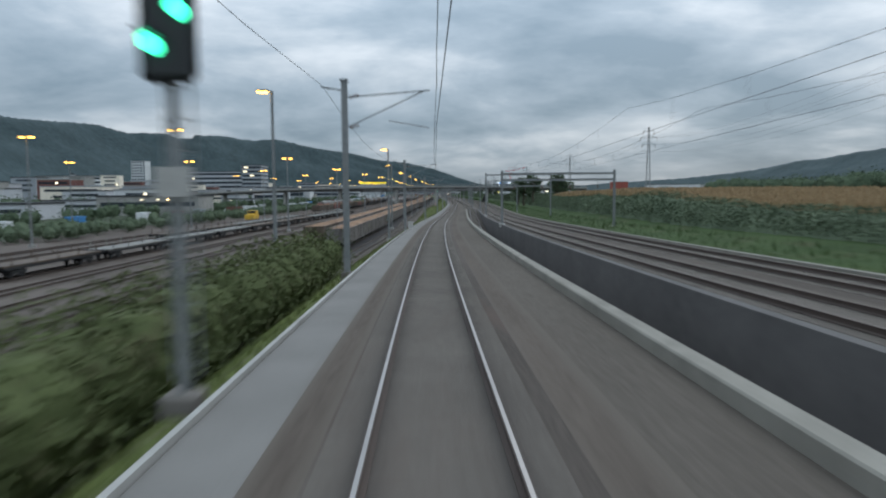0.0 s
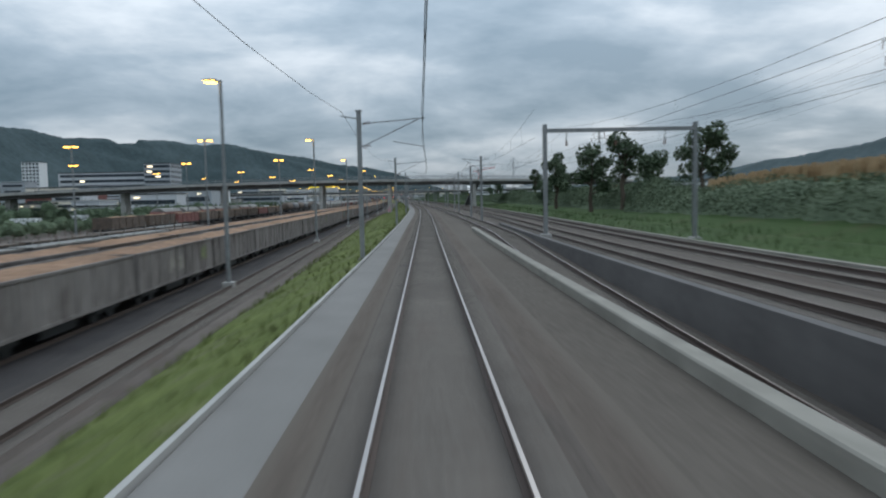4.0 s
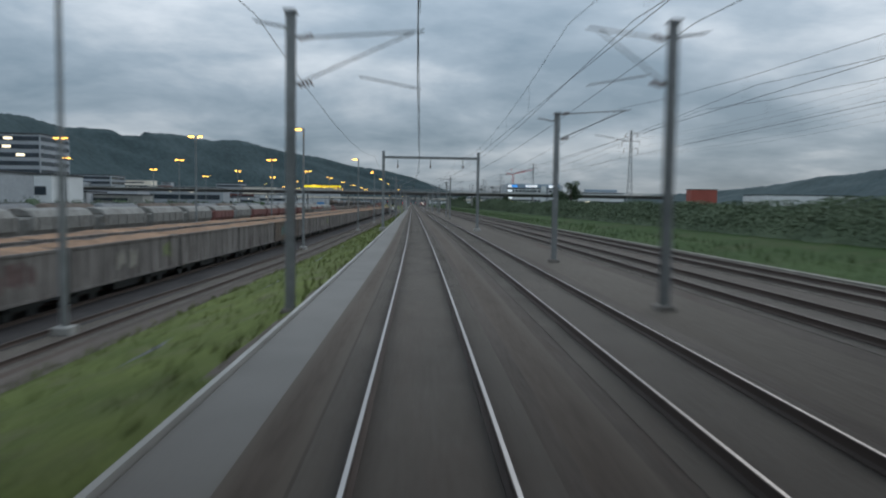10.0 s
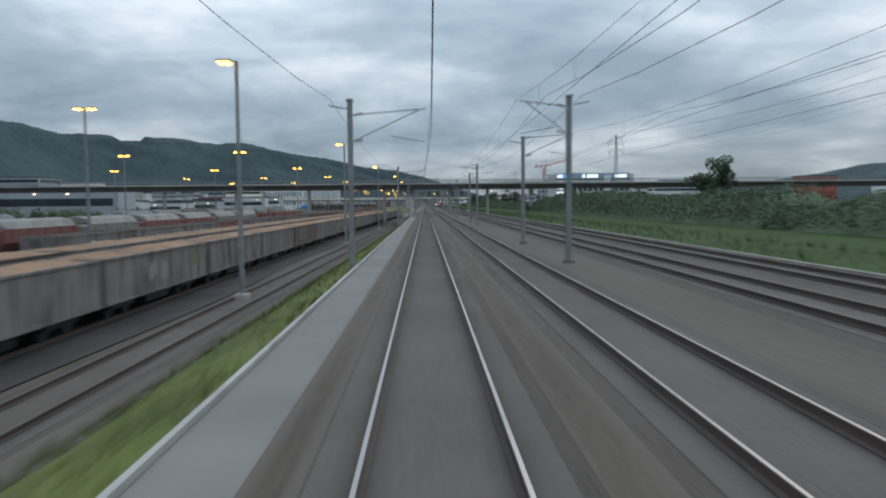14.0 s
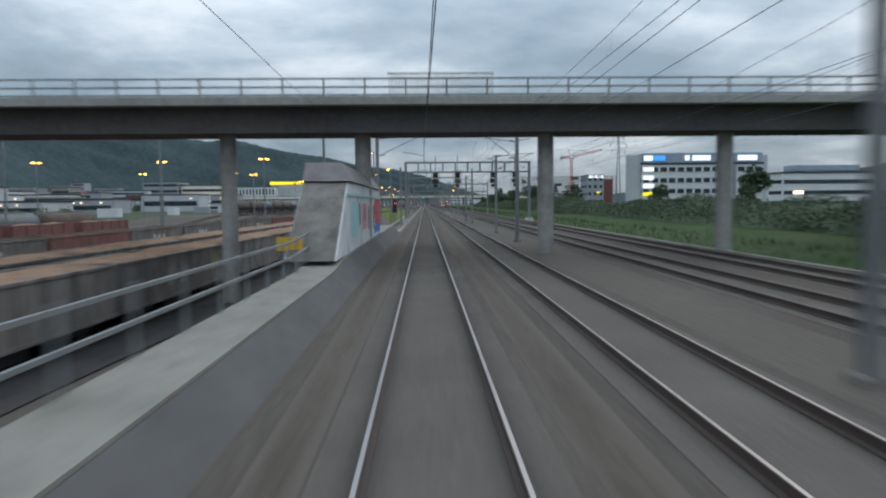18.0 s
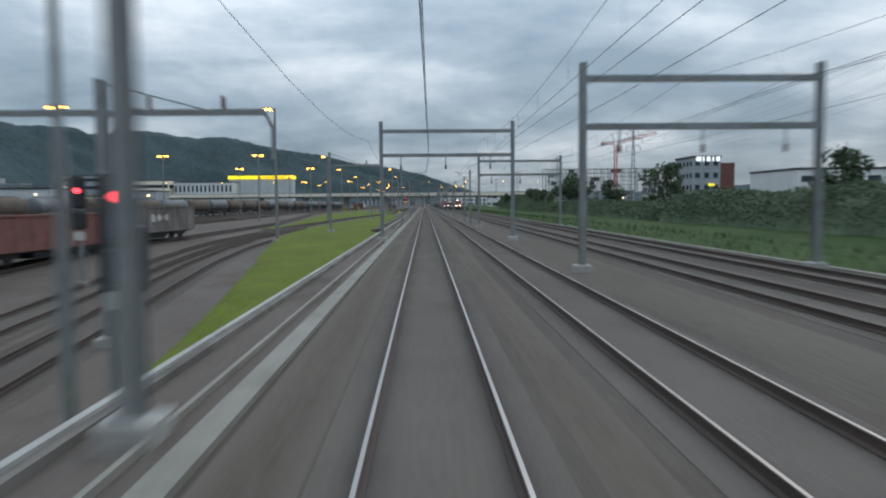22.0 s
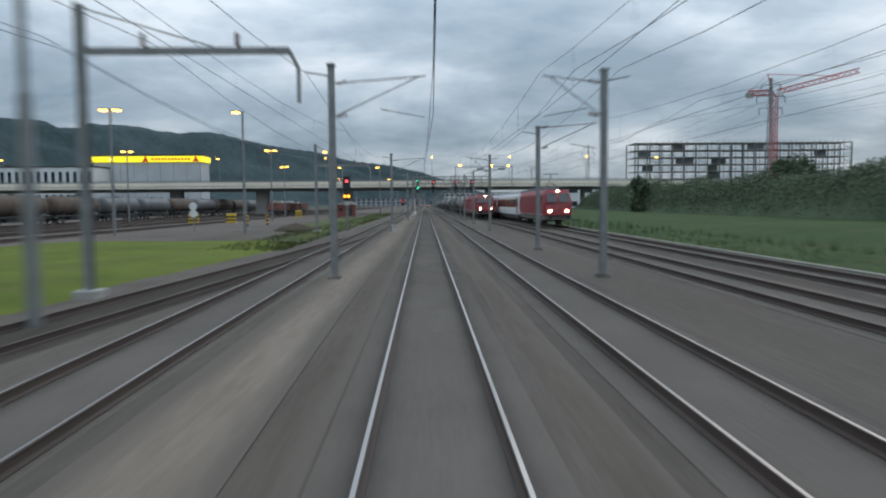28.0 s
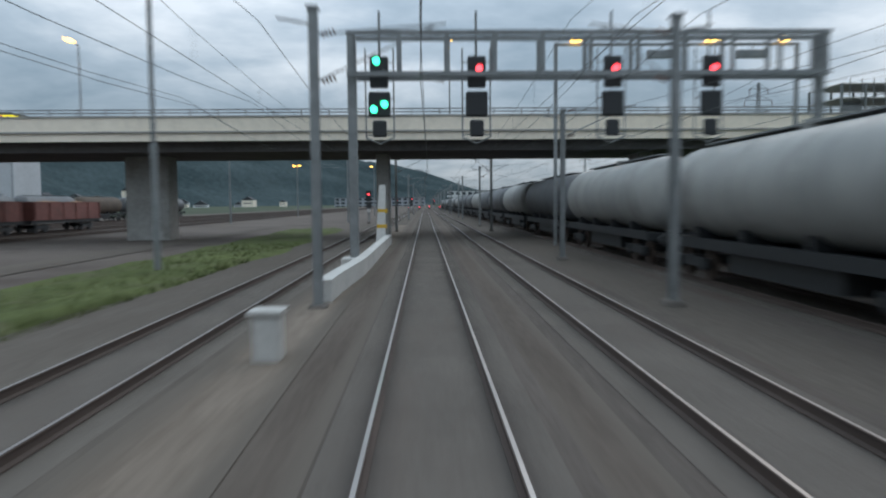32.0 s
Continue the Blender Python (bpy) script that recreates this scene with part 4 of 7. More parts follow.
def ridge(name, label, pts, front, toward, seed, gap=(0, 0, 0)):
    """A wooded ridge: pts are (s, x, height); its foot lies front metres nearer; gap: a clearing on the crest."""
    rnd = random.Random(seed)
    rows_, dense = [], []
    for (a, b) in zip(pts, pts[1:]):
        for i in range(44):
            f = i / 44
            dense.append([u + (v - u) * f for u, v in zip(a, b)])
    dense.append(list(pts[-1]))
    g = Geo()
    k = 21
    for s, x, h in dense:
        for j in range(k):
            f = j / (k - 1)
            if f <= 0.75:
                q = f / 0.75
                z = h * (q ** 1.25) - 4
                off = front * (1 - q)
            else:
                q = (f - 0.75) / 0.25
                z = h * (1 - q) - 4
                off = -front * 0.5 * q
            z += (noise.noise(Vector((s * 0.004, x * 0.004 + j * 0.35, seed))) * 0.07 * h + rnd.uniform(-2.5, 2.5)) if 0 < f < 1 else 0
            if 13 < j < 18 and gap[0] < s < gap[1]:
                z -= gap[2]
            g.v.append((x + toward * off, s, z))
    for i in range(len(dense) - 1):
        for j in range(k - 1):
            g.f.append((i * k + j, i * k + j + 1, (i + 1) * k + j + 1, (i + 1) * k + j))
            g.m.append(0)
    return tagged(part(name, g, HAZY_WOOD, smooth=True), label, "hill", kind="structure")


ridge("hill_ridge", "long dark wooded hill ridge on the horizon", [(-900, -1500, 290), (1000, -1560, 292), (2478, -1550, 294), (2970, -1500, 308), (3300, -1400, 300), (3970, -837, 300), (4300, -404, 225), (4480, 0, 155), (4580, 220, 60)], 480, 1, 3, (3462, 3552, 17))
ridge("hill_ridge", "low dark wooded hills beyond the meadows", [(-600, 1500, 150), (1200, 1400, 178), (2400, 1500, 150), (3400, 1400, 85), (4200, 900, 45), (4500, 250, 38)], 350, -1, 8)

# ---- plants ----


def leaves(g, c, r, n, size, rnd, squash=1.0, slot=0):
    """Many small leaf blades strewn through and over a rounded clump."""
    for _ in range(n):
        d = Vector((rnd.gauss(0, 1), rnd.gauss(0, 1), rnd.gauss(0, 1))).normalized() * (r * rnd.uniform(0.55, 1.05))
        p = Vector(c) + Vector((d.x, d.y, d.z * squash))
        q = Euler((rnd.uniform(-1.2, 1.2), rnd.uniform(-1.2, 1.2), rnd.uniform(0, 6.3))).to_matrix()
        a, b = size * rnd.uniform(0.6, 1.2), size * rnd.uniform(0.35, 0.7)
        g.face([p + q @ Vector(v) for v in ((-a, 0, 0), (0, -b, 0.1 * a), (a, 0, 0), (0, b, -0.1 * a))], slot)


def lump(g, c, r, rnd, squash=1.0, slot=0):
    """A knobbly core under the leaves."""
    loops = []
    for i in range(1, 6):
        a = math.pi * i / 6
        loops.append([(c[0] + r * math.sin(a) * math.cos(b * math.pi / 4) * rnd.uniform(0.75, 1.05), c[1] + r * math.sin(a) * math.sin(b * math.pi / 4) * rnd.uniform(0.75, 1.05),
                       c[2] + r * squash * math.cos(a)) for b in range(8)])
    g.rings(loops, slot)


def tree(label, height, spread, seed, bare=0.35, n=11):
    rnd = random.Random(seed)
    t = thing("tree", Matrix.Identity(4), label, "tree", "trees beside the line")
    r0 = 0.035 * height
    g = Geo()
    bend_ = [(rnd.uniform(-0.15, 0.15) * i, rnd.uniform(-0.15, 0.15) * i, height * 0.85 * i / 5 - (0.3 if i == 0 else 0)) for i in range(6)]
    g.rings([[(c[0] + r0 * (1 - 0.16 * i) * math.cos(a * math.pi / 4), c[1] + r0 * (1 - 0.16 * i) * math.sin(a * math.pi / 4), c[2]) for a in range(8)] for i, c in enumerate(bend_)])
    part("trunk", g, BARK, t)
    crown, cores = Geo(), []
    for k in range(n):
        a = rnd.uniform(0, 6.3)
        z = height * rnd.uniform(bare + 0.05, 0.93)
        w = spread * (1 - abs(z / height - 0.6) * 1.1) * rnd.uniform(0.35, 0.85)
        tip = (w * math.cos(a), w * math.sin(a), z)
        part("limb", Geo().tube((bend_[3][0] * 0.5, bend_[3][1] * 0.5, z * 0.7), tip, r0 * 0.3, 5, r2=r0 * 0.08), BARK, t)
        leaves(crown, tip, spread * rnd.uniform(0.3, 0.46), 170, 0.055 * spread + 0.12, rnd, 0.8)
    leaves(crown, (0, 0, height * 0.68), spread * 0.6, 260, 0.055 * spread + 0.12, rnd, 1.2)
    part("crown", crown, TREELEAF, t)
    return t


for k, (s, x, h, w) in enumerate(((275, 24.5, 10.5, 3.0), (247, 24.2, 10.0, 3.4), (239, 26.5, 10.4, 3.2), (228, 33, 9.0, 3.6), (300, 27, 7.0, 2.4), (345, 33, 10.8, 2.4), (312, 34, 8, 3), (262, 38, 9, 3.4),
                                  (285, 46, 8, 3.2), (345, 40, 8, 3), (673, 70, 13, 4.4), (665, 63, 9, 3.6), (938, 30, 7.4, 4.0), (990, 42, 8.5, 4.0), (985, 33, 5.2, 2.8), (905, 38, 8.0, 4),
                                  (1030, 36, 6.5, 3.6), (1060, 42, 7, 3.6), (1100, 48, 7.5, 4), (870, 46, 8, 4), (840, 64, 6.5, 3.4), (1140, 40, 6.5, 3.6), (1010, 58, 8.5, 4), (760, 52, 7, 3.6))):
    t = tree("leafy dark green tree with an open crown" if h > 8 else "small bushy dark green tree", h, w, 40 + k, 0.3 if h > 8 else 0.1, 11 if h > 8 else 9)
    t.matrix_basis = frame_at(s, x, gz(s, x) - 0.1, 40 * k)


def thicket(label, s0, s1, x0, x1, lo, hi, seed, mat=LEAF, per=48.0, size=0.125):
    """A closed row of shrubs: one uneven arched core under a coat of leaves."""
    rnd = random.Random(seed)
    g = Geo()
    n, k = round((s1 - s0) / 1.6), 9

    def top(s, f):
        big = 0.5 + 0.5 * noise.noise(Vector((s * 0.028, f, seed * 0.37)))
        small = noise.noise(Vector((s * 0.16, f * 2.5, seed * 0.71)))
        end = smooth(s0 - 1, s0 + 9, s) * (1 - smooth(s1 - 9, s1 + 1, s))
        return (lo + (hi - lo) * big) * (1 + 0.28 * small) * (0.25 + 0.75 * end) * max(0.0, math.sin(math.pi * f)) ** 0.45

    for i in range(n + 1):
        s = s0 + (s1 - s0) * i / n
        for j in range(k):
            f = j / (k - 1)
            x = x0 + (x1 - x0) * f + rnd.uniform(-0.3, 0.3)
            g.v.append(tuple(P(s + rnd.uniform(-0.4, 0.4), x, gz(s, x) - 0.15 + 0.92 * top(s, f) * rnd.uniform(0.85, 1.0))))
    for i in range(n):
        for j in range(k - 1):
            g.f.append((i * k + j, i * k + j + 1, (i + 1) * k + j + 1, (i + 1) * k + j))
            g.m.append(0)
    for _ in range(int(per * (s1 - s0) * (x1 - x0 + hi) * 0.5)):
        s, f = rnd.uniform(s0, s1), abs(rnd.gauss(0, 0.33)) if rnd.random() < 0.7 else rnd.random()
        f = min(f, 0.98)
        x = x0 + (x1 - x0) * f
        p = P(s, x, gz(s, x) + top(s, f) * rnd.uniform(0.8, 1.12)) + Vector((rnd.uniform(-0.35, 0.2), 0, 0))
        q = Euler((rnd.uniform(-1.2, 1.2), rnd.uniform(-1.2, 1.2), rnd.uniform(0, 6.3))).to_matrix()
        a, b = size * rnd.uniform(0.6, 1.3), size * rnd.uniform(0.35, 0.75)
        g.face([p + q @ Vector(v) for v in ((-a, 0, 0), (0, -b, 0.1 * a), (a, 0, 0), (0, b, -0.1 * a))])
    return tagged(part("hedge", g, mat), label, "hedge", kind="stuff")


def hedge(label, s0, s1, x0, x1, lo, hi, seed, gap=2.0, level=gz, mat=LEAF, per=150, size=0.24, name="hedge", core=0.66):
    rnd = random.Random(seed)
    g = Geo()
    s = s0
    while s < s1:
        for x in (rnd.uniform(x0, (x0 + x1) / 2), rnd.uniform((x0 + x1) / 2, x1)):
            h = lo + (hi - lo) * (0.5 + 0.5 * noise.noise(Vector((s * 0.035, x * 0.1, seed)))) * rnd.uniform(0.6, 1.25)
            r = h * 0.55
            c = P(s, x, level(s, x) + h * 0.45)
            lump(g, c, r * core, rnd, 1.0, 0)
            leaves(g, c, r, per, size, rnd, 1.0)
        s += gap * rnd.uniform(0.6, 1.3)
    return tagged(part(name, g, mat), label, "hedge", kind="stuff")


for a, b, lo, hi in ((225, 385, 2.0, 4.4), (380, 560, 1.7, 2.9), (555, 700, 2.2, 3.7), (695, 792, 1.2, 2.7), (786, 880, 2.0, 4.0), (872, 1048, 1.2, 2.9)):
    thicket("dense dark green hedge of mixed shrubs beyond the meadow strip", a, b, 26.5, 36, lo, hi, a)
thicket("tall dark green shrubs behind the parking strip", 1062, 1198, 40, 54, 3.8, 7.2, 88)
thicket("rough dark green scrub on the bank below the corn", -10, 232, 24.5, 30.5, 0.6, 2.8, 71, per=40, size=0.12)
hedge("tall dark green bushes on the bank beside the path", 6, 58, -9.9, -8.2, 4.5, 5.2, 72, 1.7, per=620, size=0.11, mat=BUSHLEAF, core=0.6)
hedge("dark green shrubs between the yard tracks", 380, 650, -66, -60, 2.0, 4.2, 75, 3.2, per=80)
hedge("dark green shrubs beyond the yard", 40, 380, -74, -64, 2.2, 4.6, 76, 3.6, per=80)
hedge("low scrub between the yard tracks", 420, 640, -27.6, -26.4, 0.6, 1.6, 73, 5.0, per=40)

hedge("dark belt of tall trees behind the corn", -30, 330, 78, 94, 3.6, 7.4, 77, 3.0, per=260, size=0.24, core=0.8, mat=TREELEAF)

# corn with dry tassels on the rise
rnd = random.Random(12)
g = Geo()
for _ in range(21000):
    s = rnd.uniform(-20, 222)
    x = 31 + 45 * rnd.random() ** 1.6
    z = gz(s, x)
    h = rnd.uniform(1.5, 2.1)
    a = rnd.uniform(0, 3.14)
    c, d = 0.22 * math.cos(a), 0.22 * math.sin(a)
    p = P(s, x, z)
    k = rnd.uniform(0.3, 0.5)
    g.face([p + Vector(v) for v in ((-c * 0.5, -d * 0.5, 0), (c * 0.5, d * 0.5, 0), (c * 1.3, d * 1.3, h * k), (-c * 1.3, -d * 1.3, h * k))], 1)
    g.face([p + Vector(v) for v in ((-c * 1.4, -d * 1.4, h * k - 0.05), (c * 1.4, d * 1.4, h * k - 0.05), (c * 0.6, d * 0.6, h), (-c * 0.6, -d * 0.6, h))], 0)
tagged(part("corn_field", g, [CORN, VERGE]), "field of tall green corn with dry tan tassels", "field", kind="stuff")

# blades of long grass on the verge and lawn edges
rnd = random.Random(31)
g = Geo()


def blades(count, pick, lo, hi):
    for _ in range(count):
        s, x = pick()
        z = gz(s, x)
        p = P(s, x, z)
        a, h, w = rnd.uniform(0, 6.3), rnd.uniform(lo, hi), rnd.uniform(0.02, 0.05)
        c, d = math.cos(a), math.sin(a)
        g.face([p + Vector((-c * w, -d * w, 0)), p + Vector((c * w, d * w, 0)), p + Vector((rnd.uniform(-0.15, 0.15), rnd.uniform(-0.15, 0.15), h))])


def verge_spot():
    s = rnd.uniform(-10, 648)
    f = rnd.random()
    return s, -3.1 + f * (LEFT_TRACK(s) + 2.2 + 3.1)


blades(34000, verge_spot, 0.12, 0.4)
tagged(part("verge_blades", g, VERGE), "long grass blades on the bank", "grass", kind="stuff")
g = Geo()
blades(22000, lambda: (rnd.uniform(-10, 1220), rnd.uniform(15.9, 22.5)), 0.2, 0.7)
tagged(part("meadow_blades", g, MEADOW), "tall dark meadow grass blades", "grass", kind="stuff")
g = Geo()


def lawn_spot():
    s = rnd.uniform(812, 980)
    a, b = max(LEFT_TRACK(s) + 2.4, -5.2 - 12 * smooth(800, 900, s)), -4.8 - 1.8 * smooth(862, 876, s) - 1.6 * smooth(940, 990, s)
    return s, a + (b - a) * rnd.random()


blades(12000, lawn_spot, 0.04, 0.13)
tagged(part("lawn_blades", g, LAWN), "short lawn grass blades", "grass", kind="stuff")
g = Geo()
blades(15000, lambda: (rnd.uniform(1050, 1200), -8.5 - 4.6 * rnd.random() ** 1.2), 0.1, 0.38)
tagged(part("weed_blades", g, WEEDS), "tall rough weeds beside the siding", "grass", kind="stuff")

# ---- wagons ----
WHEEL = mesh("wheel", Geo().tube((-0.07, 0, 0.46), (0.07, 0, 0.46), 0.46, 16), RAIL_SIDE)
BOGIE = mesh("bogie", Geo().box((-1.0, 0, 0.55), (0.12, 2.6, 0.3)).box((1.0, 0, 0.55), (0.12, 2.6, 0.3)).box((0, 0, 0.6), (2.0, 0.5, 0.28)).box((-1.0, 0.9, 0.5), (0.2, 0.35, 0.35)).box((-1.0, -0.9, 0.5), (0.2, 0.35, 0.35)), BLACK)


WHEELED = Geo().box((-1.0, 0, 0.55), (0.12, 2.6, 0.3)).box((1.0, 0, 0.55), (0.12, 2.6, 0.3)).box((0, 0, 0.6), (2.0, 0.5, 0.28))
for _y in (-0.9, 0.9):
    for _x in (-0.75, 0.75):
        WHEELED.tube((_x - 0.07, _y, 0.46), (_x + 0.07, _y, 0.46), 0.46, 12)
WHEELED = mesh("bogie", WHEELED, BLACK)


def running_gear(w, length, pivots, far=False):
    for y in pivots:
        b = part("bogie", WHEELED if far else BOGIE, None, w)
        b.location = (0, y, 0)
        if far:
            continue
        for x in (-0.75, 0.75):
            for dy in (-0.9, 0.9):
                q = part("wheel", WHEEL, None, b)
                q.location = (x, dy, 0)
    for y in (-length / 2, length / 2):
        d = 1 if y > 0 else -1
        if far:
            g = Geo()
            for x in (-0.87, 0.87):
                g.tube((x, y, 1.05), (x, y + 0.55 * d, 1.05), 0.09, 8).tube((x, y + 0.5 * d, 1.05), (x, y + 0.6 * d, 1.05), 0.22, 10)
            part("buffer_beam", g.box((0, y - 0.05 * d, 1.05), (2.3, 0.1, 0.3)), BLACK, w)
            continue
        for x in (-0.87, 0.87):
            part("buffer", Geo().tube((x, y, 1.05), (x, y + 0.55 * d, 1.05), 0.09, 8).tube((x, y + 0.5 * d, 1.05), (x, y + 0.6 * d, 1.05), 0.22, 10), BLACK, w)


def skin(w, name, profile, y0, y1, mat, label="", inset=0.0, smooth_=False):
    """A closed outline (x, z) drawn out along the wagon; inset rounds its ends."""
    cz = sum(z for _, z in profile) / len(profile)
    loops = []
    for y, k in ((y0, 1 - inset), (y0 + inset, 1.0), (y1 - inset, 1.0), (y1, 1 - inset)) if inset else ((y0, 1.0), (y1, 1.0)):
        loops.append([(x * k, y, cz + (z - cz) * k) for x, z in profile])
    return part(name, Geo().rings(loops), mat, w, label, smooth=smooth_)


def gondola(label, mat, load=OCHRE):
    w = thing("gondola_wagon", Matrix.Identity(4), label, "wagon", "wagons in the yard")
    part("underframe", Geo().box((0, 0, 1.1), (2.6, 14.0, 0.3)), BLACK, w)
    g = Geo()
    for x in (-1.42, 1.42):
        g.box((x, 0, 2.15), (0.08, 13.6, 1.8))
    for y in (-6.78, 6.78):
        g.box((0, y, 2.15), (2.76, 0.08, 1.8))
    g.box((0, 0, 1.28), (2.76, 13.5, 0.06))
    part("body", g, mat, w)
    rib = mesh("rib", Geo().box((0, 0, 2.15), (0.09, 0.16, 1.8)), mat)
    for k in range(6):
        for x in (-1.5, 1.5):
            q = part("rib", rib, None, w)
            q.location = (x, -6.6 + 2.64 * k, 0)
    if load:
        rr = random.Random(4)
        g = Geo()
        g.rings([[(-1.35, y, 2.7), (-0.7, y, 2.95 + rr.uniform(-0.1, 0.15)), (0, y, 3.1 + rr.uniform(-0.15, 0.15)), (0.7, y, 2.95 + rr.uniform(-0.1, 0.15)), (1.35, y, 2.7)] for y in (-6.6, -4.4, -2.2, 0, 2.2, 4.4, 6.6)], closed=False)
        part("load", g, load, w, "heaped brown load")
    running_gear(w, 14, (-4.6, 4.6), True)
    return w


def load_wagon(label, mat, seed, graffiti=(), load=OCHRE):
    """A bogie wagon with ribbed sides, filled to the rim."""
    w = thing("open_wagon", Matrix.Identity(4), label, "wagon", "loaded open wagons")
    rr = random.Random(seed)
    g = Geo()
    for x in (-1.4, 1.4):
        g.box((x, 0, 1.74), (0.08, 13.8, 2.0))
        g.box((x * 1.02, 0, 2.7), (0.14, 13.8, 0.1))
        g.box((x * 1.02, 0, 0.8), (0.12, 13.8, 0.14))
        for k in range(10):
            g.box((x * 1.03, -6.8 + 13.6 * k / 9, 1.74), (0.06, 0.12, 1.9))
    for y in (-6.88, 6.88):
        g.box((0, y, 1.74), (2.8, 0.09, 2.0))
        for x in (-0.7, 0, 0.7):
            g.box((x, y * 1.012, 1.74), (0.12, 0.08, 1.9))
    part("body", g, mat, w)
    g = Geo().box((0, 0, 0.72), (2.3, 13.4, 0.24)).box((0, 0, 0.5), (0.6, 7.4, 0.35)).box((0, 0, 0.42), (2.0, 3.0, 0.4))
    for y, d in ((-6.88, -0.5), (6.88, 0.5)):
        g.tube((-0.87, y, 1.0), (-0.87, y + 0.5 * d, 1.0), 0.14, 8).tube((0.87, y, 1.0), (0.87, y + 0.5 * d, 1.0), 0.14, 8)
    part("underframe", g, BLACK, w)
    rows_ = []
    for i in range(25):
        y = -6.8 + 13.6 * i / 24
        hump = 0.12 + 0.16 * noise.noise(Vector((i * 0.35, seed * 3.1, 0))) if 0 < i < 24 else -0.05
        rows_.append([(x, y, 2.66 + hump * k + rr.uniform(-0.04, 0.05)) for x, k in ((-1.35, 0.05), (-1.0, 0.6), (-0.5, 1.0), (0.0, 1.1), (0.5, 1.0), (1.0, 0.6), (1.35, 0.05))])
    part("load", Geo().rings(rows_, closed=False), load, w, "heaped ochre soil" if load is OCHRE else "dark soil load")
    for y0, y1, z0, z1, m in graffiti:
        n, h = max(4, round((y1 - y0) / 0.22)), z1 - z0
        pts = [(y0 + (y1 - y0) * (i + rr.uniform(-0.3, 0.3)) / n, 0.25 + z0 + h * rr.choice((0.0, 0.06, 0.3)) * rr.uniform(0.6, 1.2)) for i in range(n + 1)]
        pts += [(y0 + (y1 - y0) * (i + rr.uniform(-0.3, 0.3)) / n, 0.25 + z1 - h * rr.choice((0.0, 0.08, 0.42)) * rr.uniform(0.6, 1.2)) for i in range(n, -1, -1)]
        g = Geo().rings([[(1.436, y, z) for y, z in pts], [(1.446, y, z) for y, z in pts]])
        part("graffiti_patch", g, m, w, "faded graffiti")
    for y in (-4.4, 4.4):
        b = part("bogie", WHEELED, None, w)
        b.location = (0, y, 0)
    return w


def hopper(label, mat, top):
    w = thing("hopper_wagon", Matrix.Identity(4), label, "wagon", "wagons in the yard")
    part("underframe", Geo().box((0, 0, 1.1), (2.4, 12.4, 0.28)), BLACK, w)
    skin(w, "body", [(-1.0, 1.4), (1.0, 1.4), (1.48, 2.2), (1.48, 3.3), (-1.48, 3.3), (-1.48, 2.2)], -6.0, 6.0, mat, inset=0.25)
    skin(w, "roof", [(-1.48, 3.3), (1.48, 3.3), (1.0, 3.85), (0.3, 4.05), (-0.3, 4.05), (-1.0, 3.85)], -5.6, 5.6, top, "rounded pale roof", 0.2)
    for k in range(5):
        for x in (-1.5, 1.5):
            part("rib", Geo().box((x, -4.8 + 2.4 * k, 2.75), (0.07, 0.12, 1.1)), mat, w)
    running_gear(w, 12.4, (-4.0, 4.0), True)
    return w


def tanker(label, mat, dark=False, name="tank_wagon", group="wagons in the yard"):
    w = thing(name, Matrix.Identity(4), label, "wagon", group)
    part("underframe", Geo().box((-0.7, 0, 1.12), (0.25, 15.2, 0.3)).box((0.7, 0, 1.12), (0.25, 15.2, 0.3)).box((0, 7.4, 1.12), (2.5, 0.3, 0.3)).box((0, -7.4, 1.12), (2.5, 0.3, 0.3)).box((-1.15, 0, 1.15), (0.12, 14.6, 0.32)).box((1.15, 0, 1.15), (0.12, 14.6, 0.32)).box((0, 0, 0.72), (1.9, 5.6, 0.6)).box((0, -4.8, 1.4), (2.2, 0.25, 0.5)).box((0, -1.7, 1.4), (2.2, 0.25, 0.5)).box((0, 1.7, 1.4), (2.2, 0.25, 0.5)).box((0, 4.8, 1.4), (2.2, 0.25, 0.5)), BLACK, w)
    ring = lambda y, r: [(r * math.cos(a * math.pi / 14), y, 2.75 + r * math.sin(a * math.pi / 14)) for a in range(28)]
    far = group.startswith("wagons")
    shell = Geo()
    if far:
        for y in (-4.8, -1.7, 1.7, 4.8):
            shell.rings([ring(y - 0.05, 1.49), ring(y + 0.05, 1.49)], caps=False)
    part("tank", shell.rings([ring(-7.35, 0.7), ring(-7.2, 1.1), ring(-6.9, 1.38), ring(-6.5, 1.47), ring(6.5, 1.47), ring(6.9, 1.38), ring(7.2, 1.1), ring(7.35, 0.7)]), mat, w, smooth=True)
    for y in () if far else (-4.8, -1.7, 1.7, 4.8):
        part("tank_band", Geo().rings([ring(y - 0.05, 1.49), ring(y + 0.05, 1.49)], caps=False), mat, w)
    part("dome", Geo().tube((0, 0, 4.1), (0, 0, 4.4), 0.4, 14), mat, w)
    part("catwalk", Geo().box((0, 0, 4.3), (0.7, 12.0, 0.05)), STEEL, w)
    g = Geo()
    for x in (1.3, 1.62):
        g.tube((x, 6.9, 1.2), (x * 0.55, 6.9, 4.4), 0.025)
    for q in range(8):
        f = q / 8
        g.tube((1.3 - f * 0.58, 6.9, 1.3 + 3.0 * f), (1.62 - f * 0.72, 6.9, 1.3 + 3.0 * f), 0.018)
    part("ladder", g, STEEL, w)
    running_gear(w, 15.6, (-5.4, 5.4), far)
    return w


